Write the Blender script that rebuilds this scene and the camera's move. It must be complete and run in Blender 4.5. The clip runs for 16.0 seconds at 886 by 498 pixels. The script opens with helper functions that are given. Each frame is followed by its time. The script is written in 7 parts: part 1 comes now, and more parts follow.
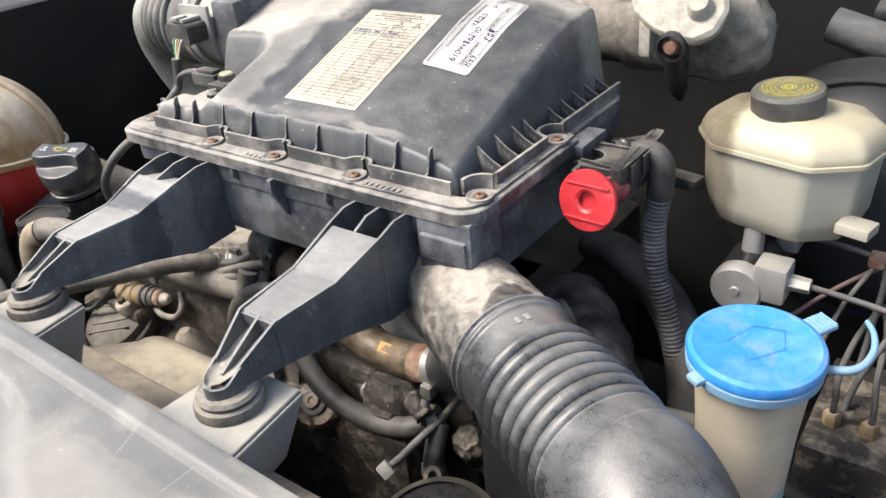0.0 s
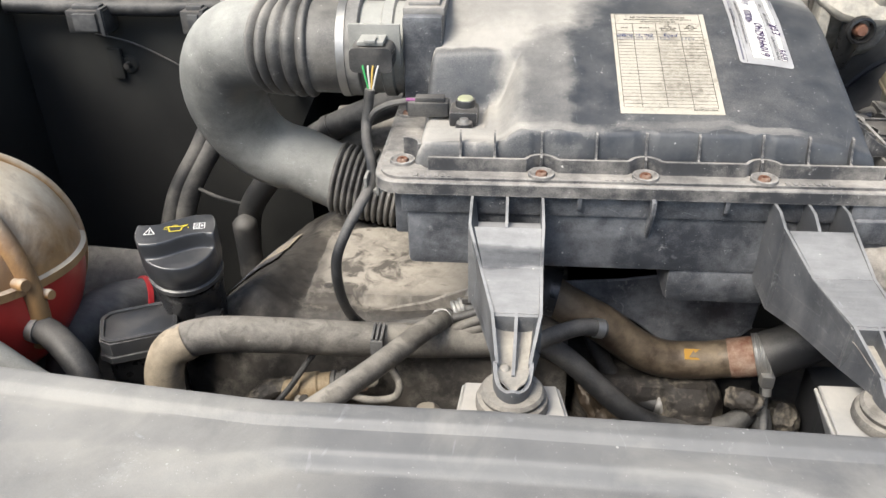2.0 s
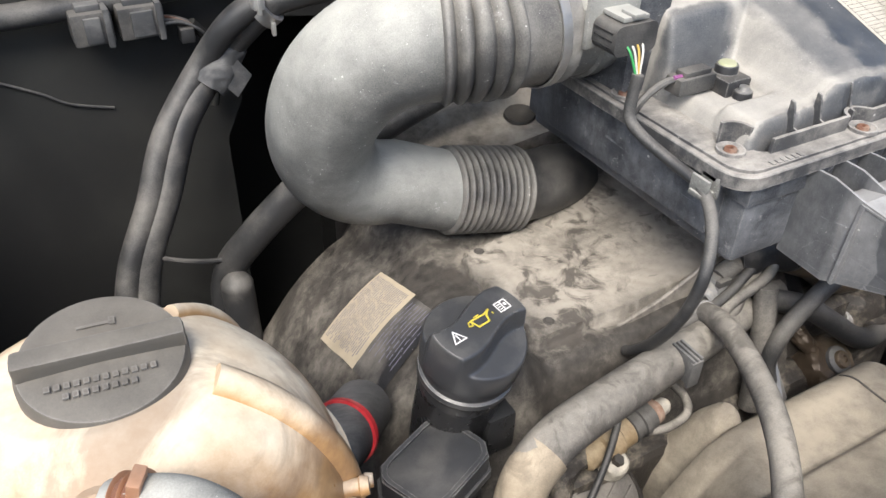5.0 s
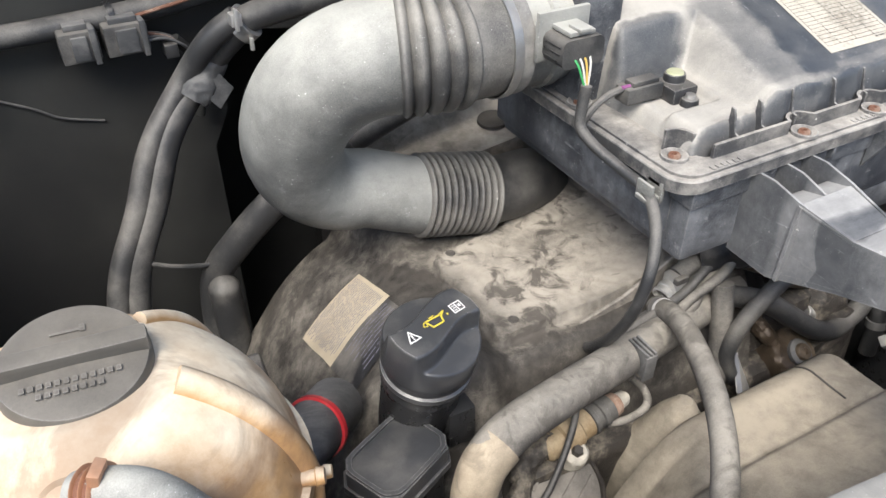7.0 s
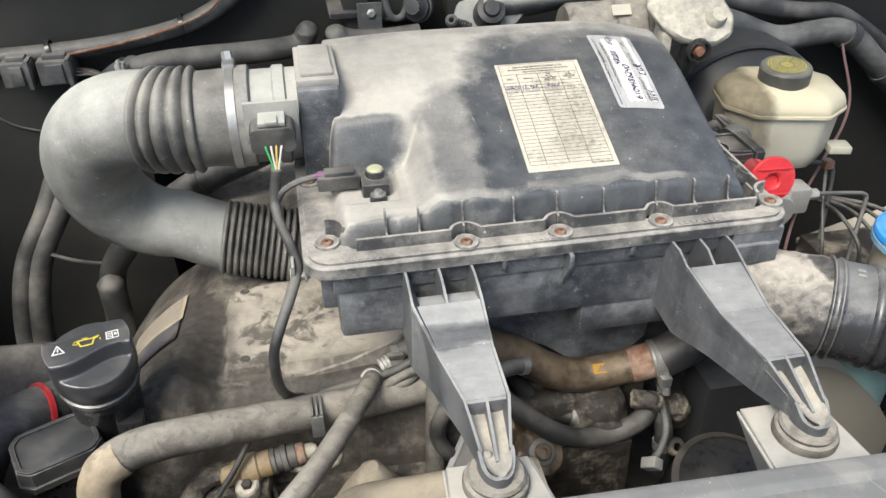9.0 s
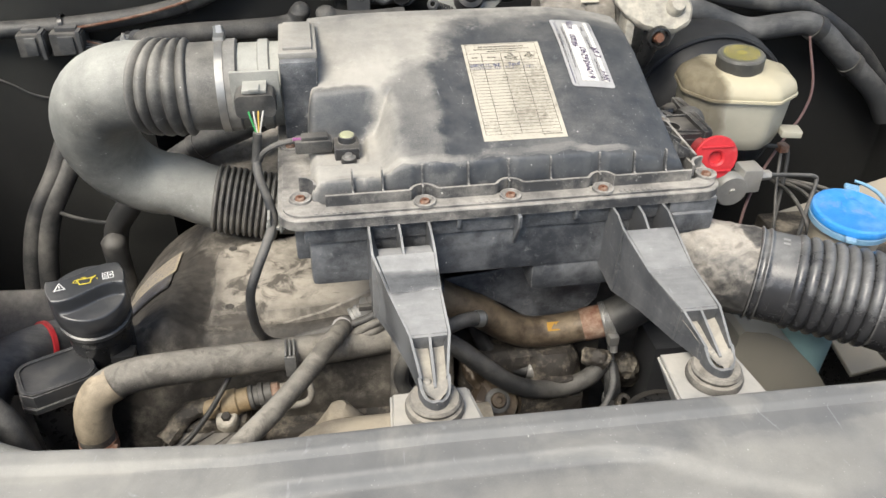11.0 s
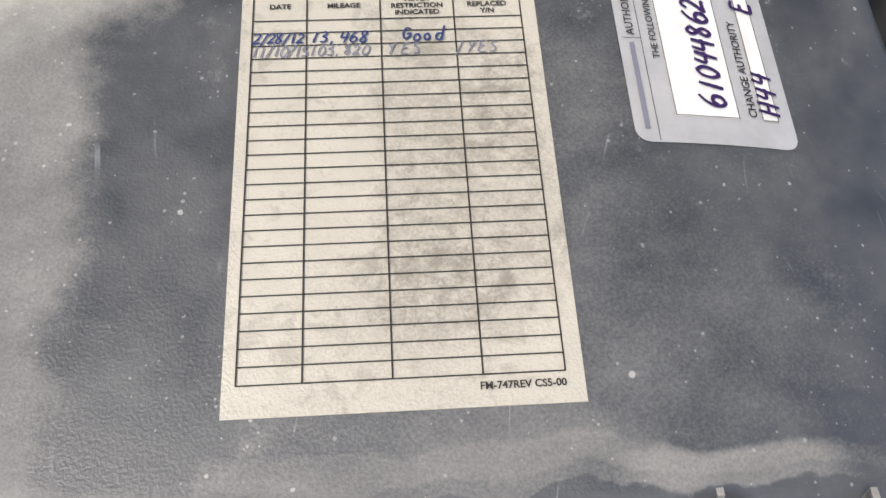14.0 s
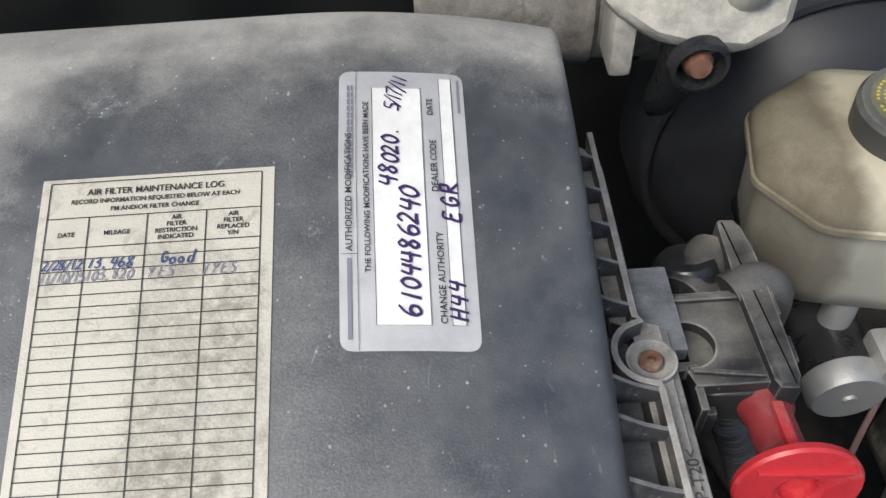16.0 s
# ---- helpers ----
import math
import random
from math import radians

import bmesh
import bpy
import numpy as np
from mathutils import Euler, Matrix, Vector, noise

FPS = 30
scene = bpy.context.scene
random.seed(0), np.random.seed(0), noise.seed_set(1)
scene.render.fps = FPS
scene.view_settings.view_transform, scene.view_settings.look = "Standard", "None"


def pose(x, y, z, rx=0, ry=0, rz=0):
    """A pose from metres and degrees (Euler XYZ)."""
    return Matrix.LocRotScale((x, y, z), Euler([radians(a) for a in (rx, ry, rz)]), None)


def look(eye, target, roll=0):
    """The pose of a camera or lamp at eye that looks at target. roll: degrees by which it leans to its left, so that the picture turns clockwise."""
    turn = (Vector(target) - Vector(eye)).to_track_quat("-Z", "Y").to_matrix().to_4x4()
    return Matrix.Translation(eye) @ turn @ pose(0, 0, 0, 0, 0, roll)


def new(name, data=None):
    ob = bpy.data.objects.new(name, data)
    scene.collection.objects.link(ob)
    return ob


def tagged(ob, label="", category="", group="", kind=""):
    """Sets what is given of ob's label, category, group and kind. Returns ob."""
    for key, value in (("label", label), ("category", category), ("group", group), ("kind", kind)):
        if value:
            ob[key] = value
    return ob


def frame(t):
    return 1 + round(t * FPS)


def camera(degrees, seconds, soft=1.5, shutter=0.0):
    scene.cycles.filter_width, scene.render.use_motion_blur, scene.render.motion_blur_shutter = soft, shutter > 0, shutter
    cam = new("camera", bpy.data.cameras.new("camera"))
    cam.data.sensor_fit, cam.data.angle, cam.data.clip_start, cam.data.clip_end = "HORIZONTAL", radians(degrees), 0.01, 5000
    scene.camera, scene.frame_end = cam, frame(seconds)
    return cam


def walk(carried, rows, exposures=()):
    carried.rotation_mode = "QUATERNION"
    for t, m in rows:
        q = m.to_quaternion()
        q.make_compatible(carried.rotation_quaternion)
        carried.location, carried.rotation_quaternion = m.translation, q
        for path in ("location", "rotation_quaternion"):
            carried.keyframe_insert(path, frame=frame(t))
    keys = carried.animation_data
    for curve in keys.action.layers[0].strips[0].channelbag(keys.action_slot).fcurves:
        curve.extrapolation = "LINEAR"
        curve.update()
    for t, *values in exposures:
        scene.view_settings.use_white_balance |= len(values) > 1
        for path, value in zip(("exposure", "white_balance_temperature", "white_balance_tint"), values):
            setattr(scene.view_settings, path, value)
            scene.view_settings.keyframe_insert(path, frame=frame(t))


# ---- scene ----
cam = camera(58.8, 16.0)
METRES = 3.0500
BASE = pose(0.5430, -0.4443, 1.2756, -29.906, 4.937, 35.745)
ROWS = [
    (0.0, 0.0, 0.0, 0.0, 0.0, 0.0, 0.0),
    (0.5, -0.0456, 0.0066, 0.0008, -7.71, 0.85, 3.64),
    (1.0, -0.0977, 0.0002, 0.0037, -15.5, 0.52, 7.46),
    (1.5, -0.1589, 0.0336, 0.0146, -22.67, -1.1, 9.31),
    (2.0, -0.2097, 0.0743, 0.0305, -29.08, -2.8, 11.77),
    (2.5, -0.2295, 0.1293, 0.0518, -32.95, -5.75, 15.92),
    (3.0, -0.2516, 0.1551, 0.0679, -39.35, -10.44, 20.53),
    (3.5, -0.2704, 0.1828, 0.0854, -49.0, -14.75, 23.16),
    (4.0, -0.2906, 0.2113, 0.0971, -55.5, -16.28, 23.13),
    (6.5, -0.2948, 0.2527, 0.1205, -66.14, -20.92, 24.45),
    (7.0, -0.3009, 0.2205, 0.1121, -62.08, -18.73, 24.6),
    (7.5, -0.2906, 0.1858, 0.1016, -58.98, -18.1, 22.84),
    (8.0, -0.2686, 0.1478, 0.0942, -54.79, -16.25, 19.88),
    (8.5, -0.2426, 0.1135, 0.0864, -49.56, -13.07, 18.44),
    (9.0, -0.2316, 0.0875, 0.0754, -44.37, -10.45, 18.02),
    (9.5, -0.2321, 0.0678, 0.0727, -43.55, -10.5, 17.51),
    (12.0, -0.2402, 0.0557, 0.0636, -42.94, -11.63, 16.18),
    (12.5, -0.1939, 0.1016, 0.0681, -43.31, -14.69, 17.13),
    (13.0, -0.1293, 0.1498, 0.0707, -42.74, -18.31, 16.92),
    (13.5, -0.0811, 0.1768, 0.0714, -39.2, -19.79, 15.19),
    (14.0, -0.0623, 0.1886, 0.076, -37.65, -20.01, 14.48),
    (14.5, -0.0502, 0.1846, 0.079, -36.29, -19.47, 14.25),
]
LATE = [(15.0, look((0.0878, -0.035, 1.2498), (0.1273, 1.2761, -0.26), -1.34)), (15.5, look((0.101, -0.036, 1.279), (0.124, 1.246, -0.256), -2.4)), (16.0, look((0.136, -0.041, 1.297), (0.112, 1.258, -0.223), -4.5))]
walk(cam, [(t, BASE @ pose(METRES * x, METRES * y, METRES * z, 90 + pitch, roll, yaw)) for t, x, y, z, yaw, pitch, roll in ROWS] + LATE,
     exposures=[(0.0, 0.95, 6670, 9.3), (1.0, 0.82, 6635, 8.0), (2.5, 0.69, 6460, 8.8), (4.0, 0.74, 6413, 9.6), (6.5, 0.78, 6320, 10.0), (8.0, 0.71, 6380, 6.5), (9.2, 0.68, 6510, 6.0), (12.2, 0.56, 6670, 7.0), (13.0, 0.54, 6510, 6.0), (13.5, 0.37, 6450, 8.0), (14.2, 0.05, 6410, 11.0), (15.0, -0.06, 6290, 9.6), (16.0, 0.08, 6155, 8.0)])

# ---- world and light ----
world = bpy.data.worlds.new("world")
scene.world = world
world.use_nodes = True
wn = world.node_tree.nodes
sky = wn.new("ShaderNodeTexSky")
sky.sky_type = "NISHITA"
sky.sun_disc = False
sky.sun_elevation, sky.sun_rotation = radians(55), radians(222)
sky.air_density, sky.dust_density = 1.0, 3.0
wn["Background"].inputs["Strength"].default_value = 0.15
world.node_tree.links.new(sky.outputs["Color"], wn["Background"].inputs["Color"])
sun = new("sun", bpy.data.lights.new("sun", "SUN"))
sun.data.energy, sun.data.angle, sun.data.color = 2.7, radians(30), (1.0, 0.94, 0.85)
sun.matrix_world = look((-3.4, -3.8, 7.2), (0, 0, 0.9))


# ---- materials ----
def material(name):
    m = bpy.data.materials.new(name)
    m.use_nodes = True
    return m, m.node_tree.nodes, m.node_tree.links, m.node_tree.nodes["Principled BSDF"]


def noise_node(nodes, links, coord, scale, detail=5.0, rough=0.6):
    n = nodes.new("ShaderNodeTexNoise")
    n.inputs["Scale"].default_value, n.inputs["Detail"].default_value, n.inputs["Roughness"].default_value = scale, detail, rough
    links.new(coord, n.inputs["Vector"])
    return n.outputs["Fac"]


def calc(nodes, links, op, a, b, clamp=False):
    n = nodes.new("ShaderNodeMath")
    n.operation, n.use_clamp = op, clamp
    for i, v in enumerate((a, b)):
        if isinstance(v, (int, float)):
            n.inputs[i].default_value = v
        else:
            links.new(v, n.inputs[i])
    return n.outputs[0]


def blend(nodes, links, fac, a, b):
    n = nodes.new("ShaderNodeMix")
    n.data_type = "RGBA"
    if isinstance(fac, (int, float)):
        n.inputs[0].default_value = fac
    else:
        links.new(fac, n.inputs[0])
    for i, v in ((6, a), (7, b)):
        if isinstance(v, tuple):
            n.inputs[i].default_value = (*v, 1)
        else:
            links.new(v, n.inputs[i])
    return n.outputs[2]


DUST = (0.35, 0.325, 0.285)


def dusty(name, base, amount=0.4, contrast=1.0, rough=0.5, scale=25, bump=0.25, metal=0.0, up=0.3, dust=DUST, grit=0.5, wiped=None, scuff=0.0, blotch=1.0, worn=0.0, sheen=0.5, edge=0.0, scratch=0.0, streak=0.0, smooth=False, stain=0.0, stain_tone=(0.03, 0.026, 0.022), stain_scale=28.0, stain_cut=0.55, specks=0.0):
    """A surface with a coat of road dust that lies thicker on level faces and in soft patches, with grains, specks and
    rubbed edges. On some surfaces these tones also carry painted light or shade.
    """
    m, nodes, links, bsdf = material(name)
    coord = nodes.new("ShaderNodeTexCoord").outputs["Object"]
    big = noise_node(nodes, links, coord, scale * 0.6, 2, 0.5)
    mid = noise_node(nodes, links, coord, scale * 3.1, 6, 0.65)
    fine = noise_node(nodes, links, coord, 1100, 2)
    geo = nodes.new("ShaderNodeNewGeometry")
    nz = nodes.new("ShaderNodeSeparateXYZ")
    links.new(geo.outputs["Normal"], nz.inputs[0])
    f = calc(nodes, links, "MULTIPLY", calc(nodes, links, "SUBTRACT", big, 0.5), contrast * 1.9)
    f = calc(nodes, links, "ADD", f, calc(nodes, links, "MULTIPLY", calc(nodes, links, "SUBTRACT", mid, 0.5), contrast * 0.55 * blotch))
    f = calc(nodes, links, "ADD", f, calc(nodes, links, "MULTIPLY", calc(nodes, links, "SUBTRACT", fine, 0.5), grit))
    f = calc(nodes, links, "ADD", f, calc(nodes, links, "MULTIPLY", nz.outputs[2], up))
    f = calc(nodes, links, "ADD", f, amount)
    if streak:
        turn = nodes.new("ShaderNodeMapping")
        turn.inputs["Rotation"].default_value, turn.inputs["Scale"].default_value = (0.0, 0.0, 0.5), (0.18, 1.0, 0.4)
        links.new(coord, turn.inputs["Vector"])
        rub = noise_node(nodes, links, turn.outputs["Vector"], 150, 4, 0.7)
        f = calc(nodes, links, "ADD", f, calc(nodes, links, "MULTIPLY", calc(nodes, links, "SUBTRACT", rub, 0.5), streak))
    if wiped:
        stir = nodes.new("ShaderNodeTexNoise")
        stir.inputs["Scale"].default_value, stir.inputs["Detail"].default_value = 26, 4
        links.new(coord, stir.inputs["Vector"])
        shift = nodes.new("ShaderNodeVectorMath")
        shift.operation = "MULTIPLY_ADD"
        links.new(stir.outputs["Color"], shift.inputs[0])
        shift.inputs[1].default_value = (0.034, 0.026, 0.0)
        links.new(coord, shift.inputs[2])
        flecks = calc(nodes, links, "MULTIPLY", calc(nodes, links, "SUBTRACT", noise_node(nodes, links, coord, 240, 5, 0.7), 0.36), 3.2, True)
        # each patch thins or thickens the dust tone; a few paint shade
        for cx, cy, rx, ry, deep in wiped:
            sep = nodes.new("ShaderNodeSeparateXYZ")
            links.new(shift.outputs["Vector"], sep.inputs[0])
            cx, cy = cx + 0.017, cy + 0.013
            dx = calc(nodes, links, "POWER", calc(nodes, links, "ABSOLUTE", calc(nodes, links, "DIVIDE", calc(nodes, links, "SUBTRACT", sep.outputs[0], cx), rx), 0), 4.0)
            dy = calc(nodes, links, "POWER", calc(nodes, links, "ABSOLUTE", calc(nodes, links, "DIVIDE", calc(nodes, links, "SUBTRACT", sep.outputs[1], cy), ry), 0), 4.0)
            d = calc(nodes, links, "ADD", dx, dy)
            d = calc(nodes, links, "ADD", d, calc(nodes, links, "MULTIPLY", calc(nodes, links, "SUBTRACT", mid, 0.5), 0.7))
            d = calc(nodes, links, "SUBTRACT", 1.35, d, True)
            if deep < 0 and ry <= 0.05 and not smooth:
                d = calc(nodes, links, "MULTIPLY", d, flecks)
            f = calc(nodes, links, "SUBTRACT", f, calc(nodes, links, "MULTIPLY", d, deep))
    fac = calc(nodes, links, "ADD", calc(nodes, links, "MAXIMUM", calc(nodes, links, "MINIMUM", f, 0.93), calc(nodes, links, "MULTIPLY", calc(nodes, links, "SUBTRACT", mid, 0.3), 0.32) if wiped else 0.02), 0.0, True)
    tone = blend(nodes, links, mid, tuple(c * 0.78 for c in dust), tuple(min(1, c * 1.2) for c in dust))
    paint = blend(nodes, links, mid, tuple(c * 0.75 for c in base), tuple(min(1, c * 1.25) for c in base))
    colour = blend(nodes, links, fac, paint, tone)
    if scuff:
        marks = noise_node(nodes, links, coord, scale * 2.2, 9, 0.8)
        s = calc(nodes, links, "MULTIPLY", calc(nodes, links, "SUBTRACT", marks, 0.6), 7.0, True)
        colour = blend(nodes, links, calc(nodes, links, "MULTIPLY", s, scuff), colour, (0.46, 0.46, 0.45))
        spots = nodes.new("ShaderNodeTexVoronoi")
        spots.inputs["Scale"].default_value = 130
        links.new(coord, spots.inputs["Vector"])
        sp = calc(nodes, links, "LESS_THAN", spots.outputs["Distance"], calc(nodes, links, "MULTIPLY", calc(nodes, links, "SUBTRACT", mid, 0.52), 0.9))
        colour = blend(nodes, links, calc(nodes, links, "MULTIPLY", sp, min(1.0, scuff * 1.6)), colour, (0.55, 0.54, 0.51))
        grains = nodes.new("ShaderNodeTexVoronoi")
        grains.inputs["Scale"].default_value = 380
        links.new(coord, grains.inputs["Vector"])
        sp = calc(nodes, links, "LESS_THAN", grains.outputs["Distance"], calc(nodes, links, "MULTIPLY", calc(nodes, links, "SUBTRACT", marks, 0.5), 1.3))
        colour = blend(nodes, links, calc(nodes, links, "MULTIPLY", sp, min(1.0, scuff * 1.2)), colour, (0.5, 0.5, 0.48))
    if stain:
        warp = nodes.new("ShaderNodeTexNoise")
        warp.inputs["Scale"].default_value, warp.inputs["Detail"].default_value, warp.inputs["Roughness"].default_value, warp.inputs["Distortion"].default_value = stain_scale, 7, 0.62, 0.8
        links.new(coord, warp.inputs["Vector"])
        where = noise_node(nodes, links, coord, stain_scale * 0.28, 3, 0.5)
        spot = calc(nodes, links, "ADD", warp.outputs["Fac"], calc(nodes, links, "MULTIPLY", calc(nodes, links, "SUBTRACT", where, 0.5), 0.6))
        spot = calc(nodes, links, "MULTIPLY", calc(nodes, links, "SUBTRACT", spot, stain_cut), 9.0, True)
        colour = blend(nodes, links, calc(nodes, links, "MULTIPLY", spot, stain), colour, stain_tone)
    if specks:
        dots = nodes.new("ShaderNodeTexVoronoi")
        dots.inputs["Scale"].default_value = 420
        links.new(coord, dots.inputs["Vector"])
        pick = nodes.new("ShaderNodeSeparateColor")
        links.new(dots.outputs["Color"], pick.inputs[0])
        few = calc(nodes, links, "GREATER_THAN", calc(nodes, links, "ADD", pick.outputs[0], calc(nodes, links, "MULTIPLY", calc(nodes, links, "SUBTRACT", mid, 0.5), 0.5)), 0.86)
        small = calc(nodes, links, "LESS_THAN", dots.outputs["Distance"], calc(nodes, links, "MULTIPLY", pick.outputs[1], 0.25))
        colour = blend(nodes, links, calc(nodes, links, "MULTIPLY", calc(nodes, links, "MULTIPLY", few, small), specks), colour, (0.5, 0.49, 0.46))
    if scratch:
        for k, (size, width) in enumerate(((6.0, 0.0010), (13.0, 0.0016), (24.0, 0.0022))):
            turn = nodes.new("ShaderNodeMapping")
            turn.inputs["Rotation"].default_value, turn.inputs["Scale"].default_value = (0.0, 0.0, 0.6 + 1.1 * k), (1.0, 0.16, 1.0)
            links.new(coord, turn.inputs["Vector"])
            wave = noise_node(nodes, links, turn.outputs["Vector"], size, 1, 0.4)
            thin = calc(nodes, links, "LESS_THAN", calc(nodes, links, "ABSOLUTE", calc(nodes, links, "SUBTRACT", wave, 0.5), 0), width)
            gate = calc(nodes, links, "MULTIPLY", calc(nodes, links, "SUBTRACT", noise_node(nodes, links, coord, 37.0 + 11 * k, 3, 0.6), 0.57), 6.0, True)
            colour = blend(nodes, links, calc(nodes, links, "MULTIPLY", calc(nodes, links, "MULTIPLY", thin, gate), scratch), colour, (0.4, 0.41, 0.42))
    if edge:
        soft = nodes.new("ShaderNodeBevel")
        soft.samples = 4
        soft.inputs["Radius"].default_value = 0.0016
        dot = nodes.new("ShaderNodeVectorMath")
        dot.operation = "DOT_PRODUCT"
        links.new(soft.outputs["Normal"], dot.inputs[0])
        links.new(geo.outputs["Normal"], dot.inputs[1])
        e = calc(nodes, links, "MULTIPLY", calc(nodes, links, "SUBTRACT", 0.985, dot.outputs["Value"]), 9.0, True)
        e = calc(nodes, links, "MULTIPLY", e, calc(nodes, links, "MULTIPLY", calc(nodes, links, "SUBTRACT", mid, 0.3), 2.2, True))
        colour = blend(nodes, links, calc(nodes, links, "MULTIPLY", e, edge), colour, (0.45, 0.44, 0.42))
    if worn:
        e = calc(nodes, links, "MULTIPLY", calc(nodes, links, "SUBTRACT", geo.outputs["Pointiness"], 0.53), 14.0, True)
        e = calc(nodes, links, "MULTIPLY", e, calc(nodes, links, "ADD", mid, 0.1))
        colour = blend(nodes, links, calc(nodes, links, "MULTIPLY", e, worn), colour, (0.5, 0.49, 0.47))
    links.new(colour, bsdf.inputs["Base Color"])
    r = calc(nodes, links, "ADD", calc(nodes, links, "MULTIPLY", fac, 0.9 - rough), rough)
    r = calc(nodes, links, "ADD", r, calc(nodes, links, "MULTIPLY", calc(nodes, links, "SUBTRACT", mid, 0.5), 0.25), True)
    links.new(r, bsdf.inputs["Roughness"])
    bsdf.inputs["Metallic"].default_value = metal
    bsdf.inputs["Specular IOR Level"].default_value = sheen
    b = nodes.new("ShaderNodeBump")
    b.inputs["Strength"].default_value, b.inputs["Distance"].default_value = bump, 0.0012
    h = calc(nodes, links, "ADD", calc(nodes, links, "MULTIPLY", fine, 0.5), mid)
    links.new(h, b.inputs["Height"])
    links.new(b.outputs["Normal"], bsdf.inputs["Normal"])
    return m


def plain(name, base, rough=0.5, metal=0.0, trans=0.0, sub=0.0):
    m, nodes, links, bsdf = material(name)
    coord = nodes.new("ShaderNodeTexCoord").outputs["Object"]
    n = noise_node(nodes, links, coord, 160, 4)
    links.new(blend(nodes, links, n, tuple(c * 0.82 for c in base), tuple(min(1, c * 1.15) for c in base)), bsdf.inputs["Base Color"])
    bsdf.inputs["Roughness"].default_value, bsdf.inputs["Metallic"].default_value = rough, metal
    bsdf.inputs["Transmission Weight"].default_value = trans
    if sub:
        bsdf.inputs["Subsurface Weight"].default_value = sub
        bsdf.inputs["Subsurface Radius"].default_value = (0.02, 0.014, 0.008)
        bsdf.inputs["Subsurface Scale"].default_value = 0.6
    return m


# Wiped dust patches; the long strip at y 0.016 paints the rim trough's shade.
LID = dusty("dusty_black_lid_plastic", (0.040, 0.046, 0.056), 0.60, 0.34, 0.44, 14, 0.25, up=0.3, grit=0.45, streak=0.14, scratch=0.45, smooth=True, sheen=0.75, specks=0.4,
            wiped=((0.095, 0.116, 0.152, 0.136, 0.82), (-0.062, 0.092, 0.050, 0.072, 0.5), (-0.165, 0.118, 0.042, 0.014, 0.6), (0.0, 0.016, 0.26, 0.0055, 0.42), (0.0, 0.029, 0.2, 0.004, -0.1), (0.105, 0.024, 0.03, 0.008, -0.25), (0.03, 0.275, 0.22, 0.024, 0.2), (-0.10, 0.215, 0.11, 0.05, 0.14)), scuff=0.38, blotch=1.7, dust=(0.44, 0.42, 0.38))
BOX = dusty("dusty_black_box_plastic", (0.040, 0.044, 0.052), 0.22, 0.7, 0.38, 26, 0.4, up=0.3, scuff=0.8, edge=0.5, dust=(0.30, 0.31, 0.325), grit=0.6, streak=0.55, scratch=0.5, blotch=1.8)
RAIL = dusty("dusty_flange_plastic", (0.042, 0.044, 0.049), 0.14, 0.8, 0.42, 26, 0.3, up=0.46, scuff=0.7, edge=0.9, dust=(0.45, 0.425, 0.385), grit=0.5, blotch=2.2, streak=0.4)
ARM = dusty("scuffed_grey_bracket_plastic", (0.060, 0.064, 0.071), 0.08, 0.4, 0.36, 16, 0.15, up=0.46, scuff=0.5, smooth=True, wiped=((-0.12, -0.060, 0.045, 0.021, -0.28), (-0.115, -0.088, 0.04, 0.012, 0.42), (-0.11, -0.135, 0.04, 0.026, -0.12), (0.14, -0.075, 0.035, 0.026, -0.12)), edge=0.4, dust=(0.375, 0.375, 0.37), grit=0.25, blotch=1.6, streak=0.4, scratch=0.5)
RUBBER = dusty("dusty_grey_rubber", (0.080, 0.083, 0.083), 0.34, 0.6, 0.40, 9, 0.25, up=0.52, scuff=0.75, dust=(0.43, 0.43, 0.395), grit=0.6, blotch=1.8, streak=0.3, scratch=0.4, specks=0.5, stain=0.12, stain_tone=(0.12, 0.12, 0.115), stain_scale=34.0)
BELLOWS = dusty("dusty_ribbed_rubber", (0.042, 0.042, 0.043), 0.14, 0.8, 0.42, 22, 0.25, up=0.4, dust=(0.35, 0.335, 0.30), worn=1.0, scuff=0.5, grit=0.6)
SNORKEL = dusty("scuffed_black_duct_rubber", (0.031, 0.032, 0.036), -0.05, 0.9, 0.24, 16, 0.15, up=0.38, scuff=0.4, dust=(0.36, 0.36, 0.35), streak=0.35, scratch=0.5, worn=0.7, sheen=0.7)
NECK = dusty("dust_caked_neck_rubber", (0.036, 0.037, 0.040), -0.06, 0.8, 0.42, 26, 0.45, up=0.85, dust=(0.44, 0.405, 0.355), scuff=0.45, blotch=2.4, grit=0.5, streak=0.5, stain=0.45, stain_scale=40.0, smooth=True, wiped=((0.274, -0.030, 0.016, 0.020, 0.75), (0.22, -0.02, 0.05, 0.03, -0.15)))
HOSE = dusty("dusty_coolant_hose", (0.05, 0.048, 0.047), 0.20, 0.5, 0.55, 22, 0.6, up=0.5, dust=(0.37, 0.345, 0.30), blotch=2.0, grit=0.6, streak=0.5, scuff=0.2, smooth=True, wiped=((-0.60, -0.115, 0.12, 0.04, -0.5),), stain=0.4, stain_scale=45.0)
# Dusty hose rubber, lightened to tan to paint sun on the bend.
TANHOSE = dusty("tan_dust_sunlit_hose_end", (0.16, 0.135, 0.10), 0.3, 0.6, 0.6, 22, 0.5, up=0.3, dust=(0.52, 0.44, 0.33), blotch=2.0, grit=0.5, stain=0.3, stain_scale=50.0)
DARKHOSE = dusty("dark_rubber_hose", (0.026, 0.027, 0.029), 0.06, 0.6, 0.45, 30, 0.3, up=0.28, dust=(0.28, 0.265, 0.24))
